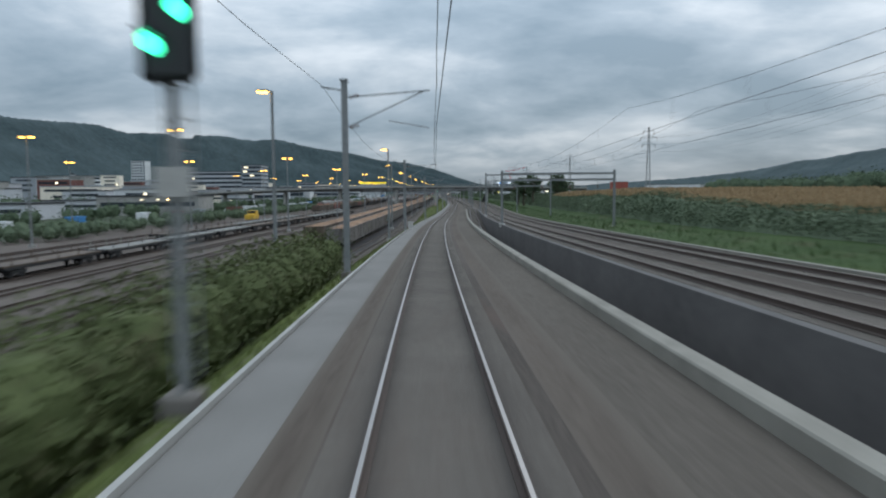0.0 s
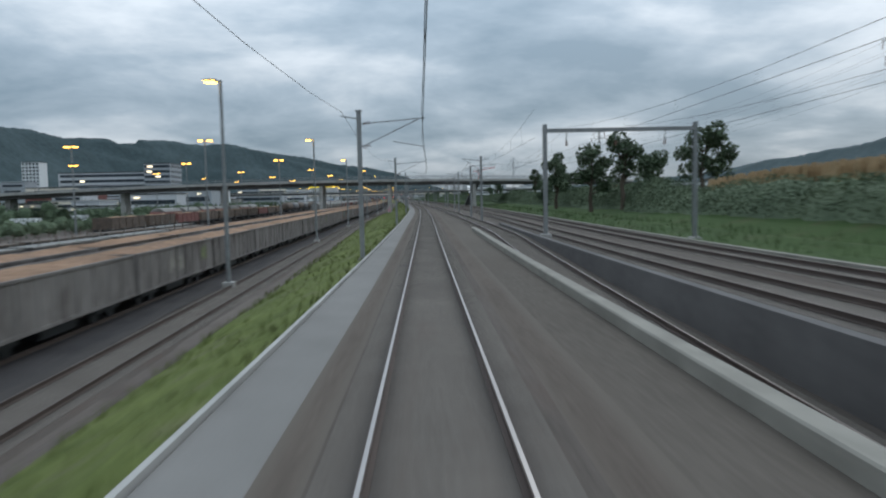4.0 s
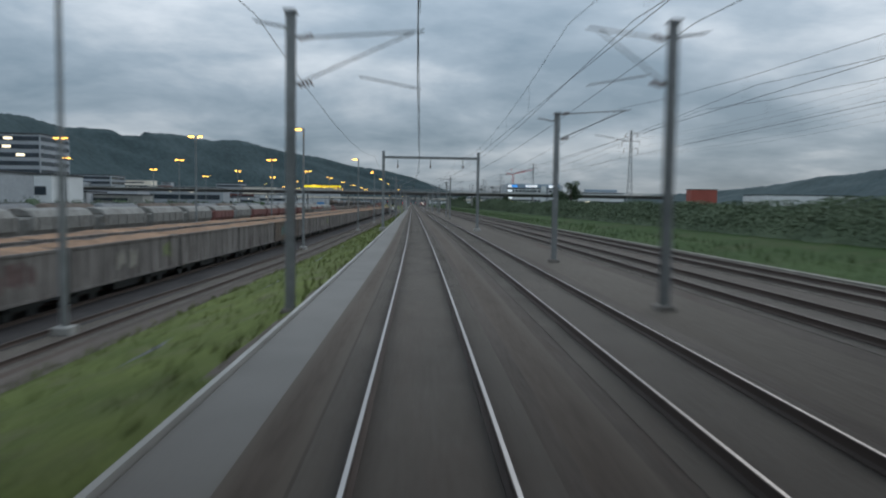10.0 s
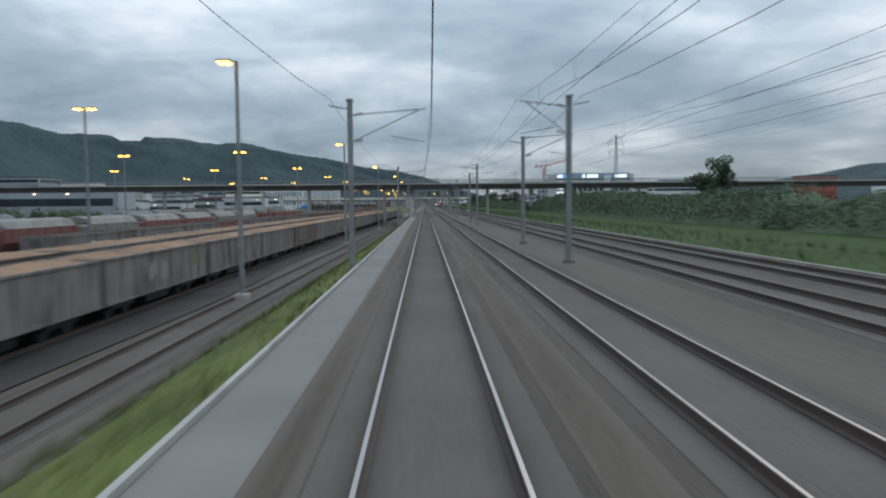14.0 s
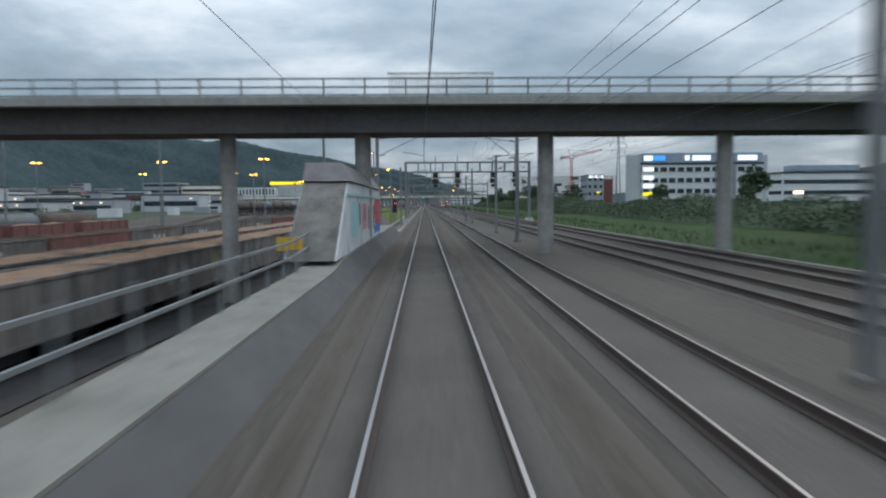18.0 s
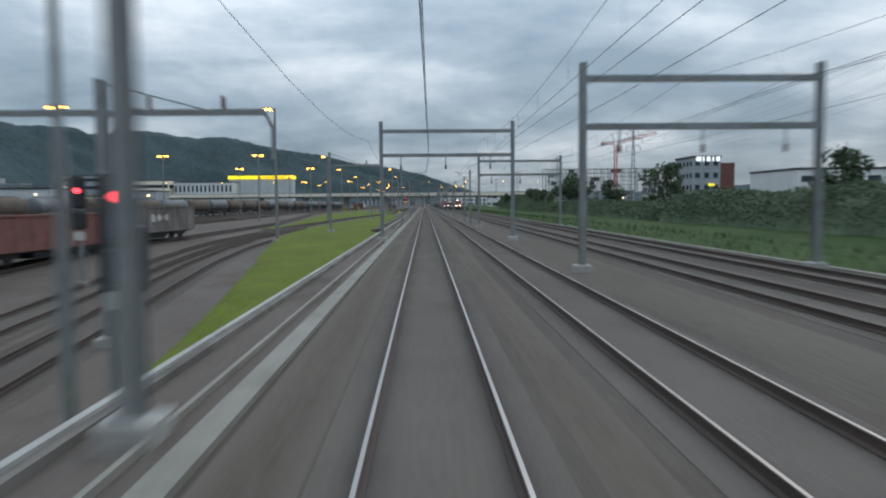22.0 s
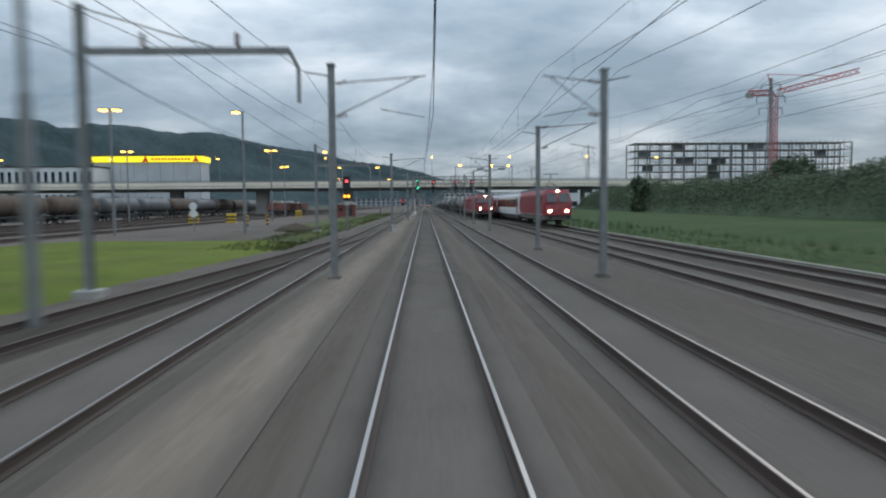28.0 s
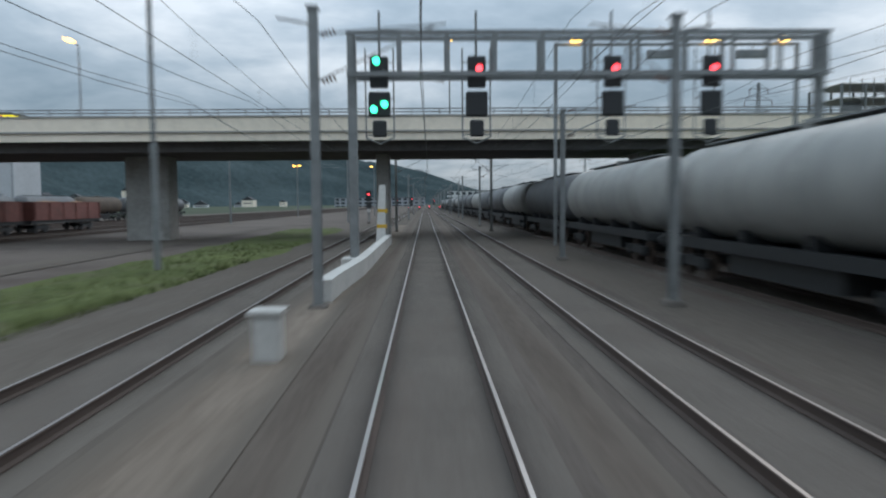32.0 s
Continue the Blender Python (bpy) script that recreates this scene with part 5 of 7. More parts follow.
def locomotive(label, length, lights=True):
    w = thing("locomotive", Matrix.Identity(4), label, "locomotive", "locomotives")
    L = length / 2
    prof = [(-1.48, 1.15), (1.48, 1.15), (1.5, 2.4), (1.42, 3.3), (1.2, 3.75), (-1.2, 3.75), (-1.42, 3.3), (-1.5, 2.4)]
    loops = []
    for y, kx, lean in ((-L, 0.86, 0.0), (-L + 0.35, 0.97, 0), (-L + 1.4, 1, 0), (L - 1.4, 1, 0), (L - 0.35, 0.97, 0), (L, 0.86, 0)):
        loops.append([(x * kx, y + (0.75 * max(0, z - 2.3) / 1.4) * (1 if y < -L + 1 else -1 if y > L - 1 else 0), z) for x, z in prof])
    part("body", Geo().rings(loops), REDPAINT, w, "bright red body", 0.02)
    part("skirt", Geo().box((0, 0, 0.95), (2.7, length - 0.6, 0.45)), WAGONGREY, w, "dirty grey skirt")
    part("stripe", Geo().box((-1.505, 0, 1.24), (0.02, length - 1.2, 0.05)).box((1.505, 0, 1.24), (0.02, length - 1.2, 0.05)), COACHWHITE, w)
    part("roof_gear", Geo().box((0, 0, 3.95), (1.6, length * 0.6, 0.4)), COACHROOF, w)
    for x in (-0.62, 0.62):
        part("windscreen", Geo().face([(x - 0.5, -L + 0.10, 2.52), (x + 0.5, -L + 0.10, 2.52), (x + 0.48, -L + 0.58, 3.36), (x - 0.48, -L + 0.58, 3.36)]).face([(x - 0.5, -L + 0.06, 2.5), (x + 0.5, -L + 0.06, 2.5), (x + 0.48, -L + 0.52, 3.38), (x - 0.48, -L + 0.52, 3.38)]), COACHDARK, w)
    for x in (-1.5, 1.5):
        for y in (-L + 1.9, L - 1.9):
            part("side_window", Geo().box((x * 0.985, y, 2.8), (0.06, 0.7, 0.7)), COACHDARK, w)
        part("side_grille", Geo().box((x, 0, 2.9), (0.05, length * 0.5, 0.42)), REDPAINT, w)
    for x in (-0.85, 0.85):
        part("headlight", Geo().tube((x, -L - 0.08, 1.6), (x, -L - 0.02, 1.6), 0.14, 12), HEADLIGHT, w)
    part("headlight", Geo().tube((0, -L + 0.5, 3.62), (0, -L + 0.56, 3.62), 0.12, 12), HEADLIGHT, w)
    for y in (-length * 0.28, length * 0.28):
        g = Geo()
        g.tube((-0.6, y, 4.15), (0, y + 1.1, 4.75), 0.035).tube((0.6, y, 4.15), (0, y + 1.1, 4.75), 0.035)
        g.tube((0, y + 1.1, 4.75), (0, y, 5.4), 0.03).box((0, y, 5.45), (1.6, 0.25, 0.05))
        part("pantograph", g, BLACK, w)
    running_gear(w, length, (-length * 0.28, length * 0.28))
    return w


def coach(label):
    w = thing("passenger_coach", Matrix.Identity(4), label, "coach", "coaches of the passing train")
    skin(w, "body", [(-1.4, 0.95), (1.4, 0.95), (1.45, 1.5), (1.45, 3.3), (1.3, 3.65), (-1.3, 3.65), (-1.45, 3.3), (-1.45, 1.5)], -13.0, 13.0, COACHWHITE, inset=0.06)
    skin(w, "roof", [(-1.3, 3.64), (1.3, 3.64), (0.9, 3.95), (0.3, 4.08), (-0.3, 4.08), (-0.9, 3.95)], -12.95, 12.95, COACHROOF)
    for x in (-1.456, 1.456):
        part("window_band", Geo().box((x, 0, 2.45), (0.03, 25.6, 1.1)), COACHDARK, w, "dark continuous window band")
        for y in (-11.9, 11.9):
            part("door", Geo().box((x, y, 2.15), (0.05, 0.9, 2.1)), WAGONRED, w, "dark red door")
        for k in range(9):
            part("window", Geo().box((x, -9.2 + 2.3 * k, 2.5), (0.04, 1.5, 0.8)), WARMGLASS if k % 3 else GLASS, w)
        part("class_stripe", Geo().box((x, -4.5, 2.96), (0.04, 10.0, 0.07)), YELLOWPAINT, w, "thin yellow stripe")
    part("underframe", Geo().box((0, 0, 0.7), (2.6, 25.4, 0.55)), BLACK, w)
    running_gear(w, 26, (-9.5, 9.5))
    return w


# passing trains, at rest on the right-hand tracks
loco = locomotive("red electric freight locomotive with lit headlights", 19.0)
loco.matrix_basis = frame_at(1130, 9.5, 0)
rear = copy_thing(loco, frame_at(1150.2, 9.5, 0, 180))
tagged(rear, "second red electric locomotive coupled behind the first")
copy_thing(loco, frame_at(1088.6, 13.3, 0))
tank = tanker("long pale grey tank wagon with stained flanks", TANKGREY, name="tank_wagon", group="tank wagons of the freight train")
tank.matrix_basis = frame_at(1169.2, 9.5, 0)
dtank = tanker("long dark tank wagon with grimy flanks", TANKDARK, name="tank_wagon", group="tank wagons of the freight train")
dtank.matrix_basis = frame_at(1169.2 + 16.8 * 2, 9.5, 0)
for k in range(1, 22):
    if k != 2:
        copy_thing(dtank if k in (4, 5, 7, 8, 9, 11, 13, 14, 16, 18) else tank, frame_at(1169.2 + 16.8 * k, 9.5, 0))
coach1 = coach("white passenger coach with a dark window band and red doors")
coach1.matrix_basis = frame_at(1112, 13.3, 0)
for k in range(1, 9):
    copy_thing(coach1, frame_at(1112 + 27 * k, 13.3, 0))

# standing wagons in the yard
hop_red = hopper("faded red hopper wagon with a pale roof", WAGONRED, WAGONGREY)
hop_grey = hopper("pale grey hopper wagon with a rounded roof", WAGONGREY, WAGONGREY)
gon_red = gondola("faded red open wagon heaped with brown load", WAGONRED)
gon_brown = gondola("dark brown open wagon with ochre load", WAGONBROWN)
yt_brown = tanker("brown tank wagon with rusty flanks", WAGONBROWN)
yt_dark = tanker("dark tank wagon in the yard", TANKDARK)
pool = {"r": hop_red, "g": hop_grey, "R": gon_red, "b": gon_brown, "t": yt_brown, "d": yt_dark}
used = set()


def stand(s, line, key, z=None):
    xf = YARD[line]
    m = frame_at(s, xf(s), left_level(s) + 0.22, 0)
    if key in used:
        return copy_thing(pool[key], m)
    used.add(key)
    pool[key].matrix_basis = m
    return pool[key]


lw = [load_wagon("weathered grey open wagon heaped with ochre soil", LOADWAGON, 1),
      load_wagon("grimy grey open wagon with dull red graffiti and ochre soil", LOADWAGON, 2, [(-5, -1.5, 0.9, 2.3, DULLRED), (0.5, 4.5, 1.0, 2.2, DULLRED)]),
      load_wagon("grimy open wagon with pale painted marks and ochre soil", LOADWAGON, 3, [(-2.2, -1.2, 1.0, 2.1, OLDKERB), (-0.6, 0.4, 1.0, 2.1, OLDKERB), (4.2, 5.6, 1.2, 2.2, DULLGREEN)]),
      load_wagon("brown-grey open wagon with faint teal graffiti and ochre soil", WAGONBROWN, 4, [(-3.5, -0.5, 1.0, 2.2, DULLTEAL), (1.0, 2.4, 1.1, 2.0, DULLRED)]),
      load_wagon("faded red open wagon with a dark load", WAGONRED, 5, load=SOIL),
      load_wagon("grey open wagon with white painted marks and a dark load", LOADWAGON, 6, [(-1.6, -0.9, 1.3, 1.9, KERB), (-0.5, 0.2, 1.3, 1.9, KERB), (0.6, 1.3, 1.3, 1.9, KERB)], SOIL)]
lw_used = set()


def stand_load(k, s, xf):
    turn = -math.degrees(math.atan((xf(s + 5) - xf(s - 5)) / 10))
    m = frame_at(s, xf(s), left_level(s) + 0.22, turn)
    if k in lw_used:
        return copy_thing(lw[k], m)
    lw_used.add(k)
    lw[k].matrix_basis = m


for i in range(1, 50):
    stand_load((0, 0, 2, 0, 0, 3, 0, 2, 0, 0)[i % 10] if not 17 <= i <= 21 else 1, 86.6 + 14.2 * i, ROW_A)
for i in range(1, 49):
    stand_load((0, 3, 0, 0, 2, 0)[i % 6], 93 + 14.2 * i, ROW_B)
for i in range(21):
    stand_load((5, 5, 5, 4, 5, 5, 5)[i % 7] if i < 15 else (5, 4)[i % 2], 565 + 14.2 * i, YARD[0])

for s0, line, gap, keys in ((385, 1, 13.8, "gggggggrgrrrrrgrrgg"), (560, 3, 15.4, "RRRRRRbRRRRRR"), (262, 4, 15.4, "bbRbbbbRbb"), (430, 4, 17, "tdtdttdtdd"),
                            (870, 5, 17, "ttdttdtdtttdtdttddtdttddtdd"), (1196, 1, 15.4, "RRR"), (640, 5, 17, "ddtdtddt"), (300, 5, 14, "rgrrgrg")):
    for k, key in enumerate(keys):
        stand(s0 + gap * k, line, key)


def flat_wagon(label, mat):
    w = thing("flat_wagon", Matrix.Identity(4), label, "wagon", "flat wagons in the yard")
    part("deck", Geo().box((0, 0, 1.15), (2.7, 17.5, 0.16)), mat, w)
    part("sole_bar", Geo().box((-1.2, 0, 0.98), (0.14, 17.0, 0.32)).box((1.2, 0, 0.98), (0.14, 17.0, 0.32)), BLACK, w)
    rod = mesh("stanchion", Geo().box((0, 0, 1.6), (0.08, 0.12, 0.9), taper=0.85), mat)
    for k in range(5):
        for x in (-1.36, 1.36):
            part("stanchion", rod, None, w).location = (x, -7.6 + 3.8 * k, 0)
    running_gear(w, 17.5, (-6.2, 6.2), True)
    return w


flats = [flat_wagon("empty dark flat wagon with short stanchions", WAGONBROWN), flat_wagon("empty grey flat wagon with short stanchions", WAGONGREY)]
for i in range(20):
    line, q = (2, i) if i < 11 else (3, i - 11)
    s = (70 if line == 2 else 118) + 18.9 * q
    m = frame_at(s, YARD[line](s), left_level(s) + 0.22)
    if i < 2:
        flats[i].matrix_basis = m
    else:
        copy_thing(flats[(i * 5 // 3) % 2], m)

# ---- graffiti-covered shelter on its plinth ----
plinth = thing("stair_plinth", Matrix.Identity(4), "grey concrete plinth and ramp wall beside the track", "plinth")
z_top = lerp_table((648, -0.2), (650, 0.3), (670, 0.32), (673, 0.55), (711, 0.55), (715, -0.22))
g = Geo()
loops = []
for i in range(68):
    s = 648 + 67 * i / 67
    zt = z_top(s)
    loops.append([P(s, -4.15, LOW - 0.1), P(s, -2.3, -0.3), P(s, -2.93, zt), P(s, -4.15, zt)])
g.rings(loops)
part("plinth_body", g, DARKWALL, plinth, "dark sloping concrete side")
g = Geo()
loops = []
for i in range(34):
    s = 648.2 + 65.6 * i / 33
    zt = z_top(s) + 0.004
    loops.append([P(s, -4.13, zt), P(s, -2.95, zt), P(s, -2.95, zt + 0.05), P(s, -4.13, zt + 0.05)])
g.rings(loops)
part("paving_slab", g, OLDKERB, plinth, "pale concrete top")
part("parapet_stub", Geo().sweep([(-3.4, -0.3), (-2.75, -0.3), (-2.9, 1.45), (-3.3, 1.45)], 648.0, 650.0, 1.0), CONCRETE, plinth)
for z in (0.55, 1.0):
    part("handrail", Geo().sweep([(-4.05, z), (-3.99, z), (-3.99, z + 0.06), (-4.05, z + 0.06)], 651, 672, 3, zf=lambda s: z_top(s)), STEEL, plinth)
post = mesh("rail_post", Geo().box((0, 0, 0.55), (0.05, 0.05, 1.05)), STEEL)
for k in range(11):
    q = part("rail_post", post, None, plinth)
    s = 651.5 + 2.0 * k
    q.matrix_basis = frame_at(s, -4.02, z_top(s) + 0.05)

shelter = thing("graffiti_shelter", frame_at(673, 0, 0.605), "white concrete shelter covered in graffiti under a grey roof", "shelter")
W0, W1 = -4.7, -3.02
L = 20.4
part("wall", Geo().rings([[(W0, -2.0, 0), (W1, -2.0, 0), (W1, 2.0, 2.7), (W0, 2.0, 2.7)], [(W0, L, 0), (W1, L, 0), (W1, L, 2.7), (W0, L, 2.7)]]), SHELTERWHITE, shelter, "dirty white-painted wall")
part("roof", Geo().rings([[(W0, 1.8, 2.72), (W1 + 0.1, 1.8, 2.72), (W1 + 0.05, 2.0, 2.8), (W1 - 0.35, 2.6, 3.45), (W0, 2.6, 3.45)], [(W0, L + 0.1, 2.72), (W1 + 0.1, L + 0.1, 2.72), (W1 + 0.05, L + 0.1, 2.8), (W1 - 0.35, L - 1.2, 3.45), (W0, L - 1.2, 3.45)]]), SHELTERROOF, shelter, "brown-grey sloping roof")
part("trim_band", Geo().span((W1, 1.4, 2.16), (W1 + 0.06, L + 0.05, 2.26)), GRAFFITI_T, shelter, "teal trim band")

part("end_panel", Geo().rings([[(W0 + 0.02, -2.04, 0.0), (W1 - 0.05, -2.04, 0.0), (W1 - 0.05, 1.96, 2.7), (W0 + 0.02, 1.96, 2.7)], [(W0 + 0.02, -2.02, 0.0), (W1 - 0.05, -2.02, 0.0), (W1 - 0.05, 1.98, 2.7), (W0 + 0.02, 1.98, 2.7)]]), OLDWALL, shelter, "dark weathered sloping end")


def blot(name, mat, y0, y1, z0, z1, seed, label, lift=0.006):
    """A sprayed shape with an uneven outline lying on the wall."""
    rr = random.Random(seed)
    cy, cz, n = (y0 + y1) / 2, (z0 + z1) / 2, 22
    pts = []
    for i in range(n):
        a = 2 * math.pi * i / n
        k = rr.uniform(0.86, 1.0)
        c, d = math.cos(a), math.sin(a)
        m = 1 / max(abs(c), abs(d)) ** 0.6
        pts.append((min(cy + (y1 - y0) / 2 * c * k * m * 0.9, L - 0.03), min(max(cz + (z1 - z0) / 2 * d * k * m * 0.9, 0.02), 2.12)))
    part(name, Geo().rings([[(W1 + 0.001, y, z) for y, z in pts], [(W1 + lift, y, z) for y, z in pts]]), mat, shelter, label)


blot("graffiti_patch", GRAFFITI_R, 14.9, 22.0, 0.4, 2.5, 1, "bright red graffiti")
blot("graffiti_patch", GRAFFITI_B, 15.0, 22.4, -0.2, 0.8, 2, "blue graffiti", 0.01)
blot("graffiti_patch", GRAFFITI_D, 15.4, 21.6, 1.26, 1.36, 21, "dark red graffiti line", 0.01)
blot("graffiti_patch", GRAFFITI_D, 15.2, 20.4, 0.8, 0.88, 22, "dark red graffiti line", 0.01)
blot("graffiti_patch", GRAFFITI_C, 11.0, 20.3, 0.02, 0.2, 3, "cyan graffiti streak", 0.014)
blot("graffiti_patch", GRAFFITI_G, 12.2, 14.4, 0.2, 2.0, 4, "lime graffiti")
blot("graffiti_patch", GRAFFITI_P, 7.4, 11.0, 0.5, 2.0, 5, "pink graffiti")
blot("graffiti_patch", GRAFFITI_T, 2.4, 6.2, 0.3, 2.1, 6, "pale teal graffiti")
blot("graffiti_patch", BLACK, 8.8, 9.5, 1.0, 1.7, 7, "black graffiti strokes", 0.012)
blot("graffiti_patch", DARKWALL, 11.2, 12.0, 0.4, 1.9, 8, "grey graffiti shadow", 0.012)
blot("graffiti_patch", GRAFFITI_B, 14.6, 15.5, 0.3, 1.9, 9, "blue graffiti edge", 0.012)
blot("graffiti_patch", DARKWALL, 6.4, 7.0, 0.8, 2.0, 10, "grey graffiti letters", 0.012)

sign = thing("yellow_sign", frame_at(671.5, -4.6, LOW), "small yellow sign board on a post", "sign")
part("post", Geo().tube((0, 0, 0), (0, 0, 4.3), 0.04), STEEL, sign)
part("board", Geo().box((0, 0, 3.9), (0.85, 0.05, 0.45)), YELLOWPAINT, sign)

# track telephone on its post beside the path
phone = thing("track_telephone", frame_at(492.5, -4.0, gz(492.5, -4.0)), "white track telephone box on a steel post", "telephone box")
part("post", Geo().tube((0, 0.1, -0.1), (0, 0.1, 3.4), 0.045), STEEL, phone)
part("box", Geo().box((0, 0, 2.2), (0.42, 0.26, 0.5)), WHITE, phone, "white box", bevel=0.03)
part("switch_box", Geo().box((0, 0, 2.95), (0.32, 0.22, 0.55)), BLACK, phone, "dark box", bevel=0.02)
part("hood", Geo().box((0, -0.02, 2.49), (0.5, 0.34, 0.05)), STEEL, phone)

# ---- single signals ----


def mast_signal(label, s, x, z, height, lamps, lower=True):
    m = thing("mast_signal", frame_at(s, x, z), label, "signal")
    part("post", Geo().tube((0, 0.15, 0), (0, 0.15, height), 0.08, 10), STEEL, m)
    part("foundation", Geo().box((0, 0.1, 0.1), (0.5, 0.5, 0.3)), OLDWALL, m, bevel=0.03)
    part("backboard", Geo().box((0, 0, height - 0.7), (0.75, 0.12, 1.5)), BLACK, m, bevel=0.1)
    if lower:
        part("backboard", Geo().box((0, 0, height - 2.0), (0.75, 0.12, 0.85)), BLACK, m, bevel=0.08)
    part("plate", Geo().box((0, -0.02, height - 2.75), (0.5, 0.04, 0.4)), KERB, m, "white number plate")
    g = Geo()
    for dx in (-0.2, 0.2):
        g.tube((dx, 0.3, 0.4), (dx, 0.3, height), 0.018, 5)
    for q in range(12):
        g.tube((-0.2, 0.3, 0.6 + q * (height - 0.8) / 12), (0.2, 0.3, 0.6 + q * (height - 0.8) / 12), 0.012, 4)
    part("ladder", g, STEEL, m)
    for dx, dz, mt in lamps:
        part("signal_lamp", Geo().tube((dx, -0.12, height - dz), (dx, -0.05, height - dz), 0.13, 12), mt, m)
        part("lamp_hood", Geo().box((dx, -0.16, height - dz + 0.15), (0.3, 0.2, 0.03)), BLACK, m)


mast_signal("black mast signal showing green beside the path", 9.6, -3.5, -0.4, 5.9, [(0.15, 0.5, GREENLAMP), (-0.2, 0.95, GREENLAMP)], False)
mast_signal("black mast signal showing red and amber on the lawn", 1082, -8.2, -0.3, 5.6, [(0.0, 0.45, REDLAMP), (-0.2, 2.0, AMBERLAMP), (0.2, 2.0, AMBERLAMP)])
mast_signal("black yard signal showing red", 807.7, -6.9, -2.5, 5.6, [(0.0, 0.45, REDLAMP)])
mast_signal("black yard signal showing red", 826, -16.5, -1.4, 5.2, [(0.0, 0.6, REDLAMP)])
for s, x in ((1252, -8.0), (1300, -9.0), (1360, -4.0), (1420, -10.5), (1480, 4.0), (1500, -14.0), (1560, 12.0)):
    mast_signal("distant mast signal showing red", s, x, -0.3, 4.6, [(0.0, 0.45, REDLAMP)])

case = thing("equipment_case", frame_at(808.1, -6.9, left_level(808.1) - 0.05), "dark grey equipment case raised on two legs", "cabinet")
part("case", Geo().box((0, 0, 3.75), (0.95, 0.5, 1.5)), BLACK, case, bevel=0.05)
for _x in (-0.35, 0.35):
    part("leg", Geo().box((_x, 0, 1.45), (0.12, 0.12, 3.1)), STEEL, case)

# ---- small trackside things ----
hut = thing("red_hut", frame_at(1157, -16.7, 0.12), "small red boarded hut with a shallow grey roof", "hut")
part("wall", Geo().span((-1.9, 0, -0.4), (1.9, 3.4, 2.35)), BRICKRED, hut)
for k in range(13):
    part("board_batten", Geo().box((-1.85 + k * 0.308, -0.015, 0.98), (0.05, 0.03, 2.7)), BRICKRED, hut)
part("roof", Geo().rings([[(-2.2, -0.35, 2.3), (2.2, -0.35, 2.3), (2.2, -0.35, 2.42), (0, -0.35, 2.95), (-2.2, -0.35, 2.42)], [(-2.2, 3.75, 2.3), (2.2, 3.75, 2.3), (2.2, 3.75, 2.42), (0, 3.75, 2.95), (-2.2, 3.75, 2.42)]]), CONCRETE, hut)
dr = part("door", Geo().box((0.9, -0.05, 0.75), (0.85, 0.05, 1.95)), BLACK, hut, "dark doorway")
part("window", Geo().box((-1.0, -0.05, 1.3), (0.7, 0.04, 0.6)), GLASS, hut)
part("door_handle", Geo().box((0.58, -0.1, 0.7), (0.12, 0.04, 0.03)), STEEL, dr)


def mound(label, s, x, r, h, mat, seed):
    rr = random.Random(seed)
    loops = []
    for i in range(6):
        f = i / 5
        k = math.cos(f * math.pi / 2) * 0.98 + 0.02
        loops.append([P(s + r * 1.3 * k * math.sin(a * math.pi / 9) * rr.uniform(0.85, 1.1), x + r * k * math.cos(a * math.pi / 9) * rr.uniform(0.85, 1.1), gz(s, x) - 0.1 + h * f * rr.uniform(0.9, 1.1)) for a in range(18)])
    tagged(part("soil_mound", Geo().rings(loops), mat, smooth=True), label, "mound")


def striped_block(s, x):
    b = thing("striped_block", frame_at(s, x, left_level(s) + 0.1), "concrete guard block striped yellow and black", "guard block", "striped guard blocks")
    part("block", Geo().box((0, 0, 0.65), (1.5, 1.0, 1.5), taper=0.92), WARNYELLOW, b, bevel=0.04)
    for z in (0.35, 0.85):
        part("stripe", Geo().box((0, 0, z), (1.52, 1.02, 0.24)), BLACK, b)


for s_, x_ in ((1122, -31), (1122, -37), (1174, -29.5)):
    striped_block(s_, x_)

mound("dark heap of soil on the lawn", 1083, -13.8, 2.4, 0.9, SOIL, 3)
mound("low dark heap of soil beside the hut", 1151.5, -15.6, 3.0, 0.6, SOIL, 4)


def cabinet(label, s, x, w, d, h, mat=KERB):
    c = thing("relay_cabinet", frame_at(s, x, gz(s, x) - 0.05), label, "cabinet", "trackside cabinets")
    part("body", Geo().box((0, 0, h / 2), (w, d, h)), mat, c, bevel=0.03)
    part("lid", Geo().box((0, 0, h + 0.03), (w + 0.12, d + 0.12, 0.07)), mat, c)
    part("door_panel", Geo().box((0, -d / 2 - 0.012, h * 0.5), (w * 0.8, 0.02, h * 0.75)), mat, c)


cabinet("pale concrete cabinet beside the siding", 1164, -2.8, 0.45, 0.45, 0.9)
cabinet("pale grey cabinet beside the track", 1075, -3.0, 0.5, 0.5, 0.7)
cabinet("small grey cabinet on the path edge", 77, -3.0, 0.5, 0.6, 0.75)
kerb("barrier_wall", "pale low concrete wall before the viaduct pier", [(-2.75, -0.4), (-2.35, -0.4), (-2.35, 0.42), (-2.75, 0.42)], 1171, 1199, KERB, xf=lambda s: -0.3 * (1 - smooth(1171, 1180, s)), category="wall", step=2)
pier_guard = thing("striped_guard", frame_at(1197.5, -3.0, -0.2), "white impact guard with orange bands before the pier", "guard")
part("post", Geo().rings([[(-0.3, 0, 0), (0.3, 0, 0), (0.3, 0.5, 0), (-0.3, 0.5, 0)], [(-0.1, 1.2, 3.9), (0.3, 1.2, 3.9), (0.3, 1.6, 3.9), (-0.1, 1.6, 3.9)]]), KERB, pier_guard)
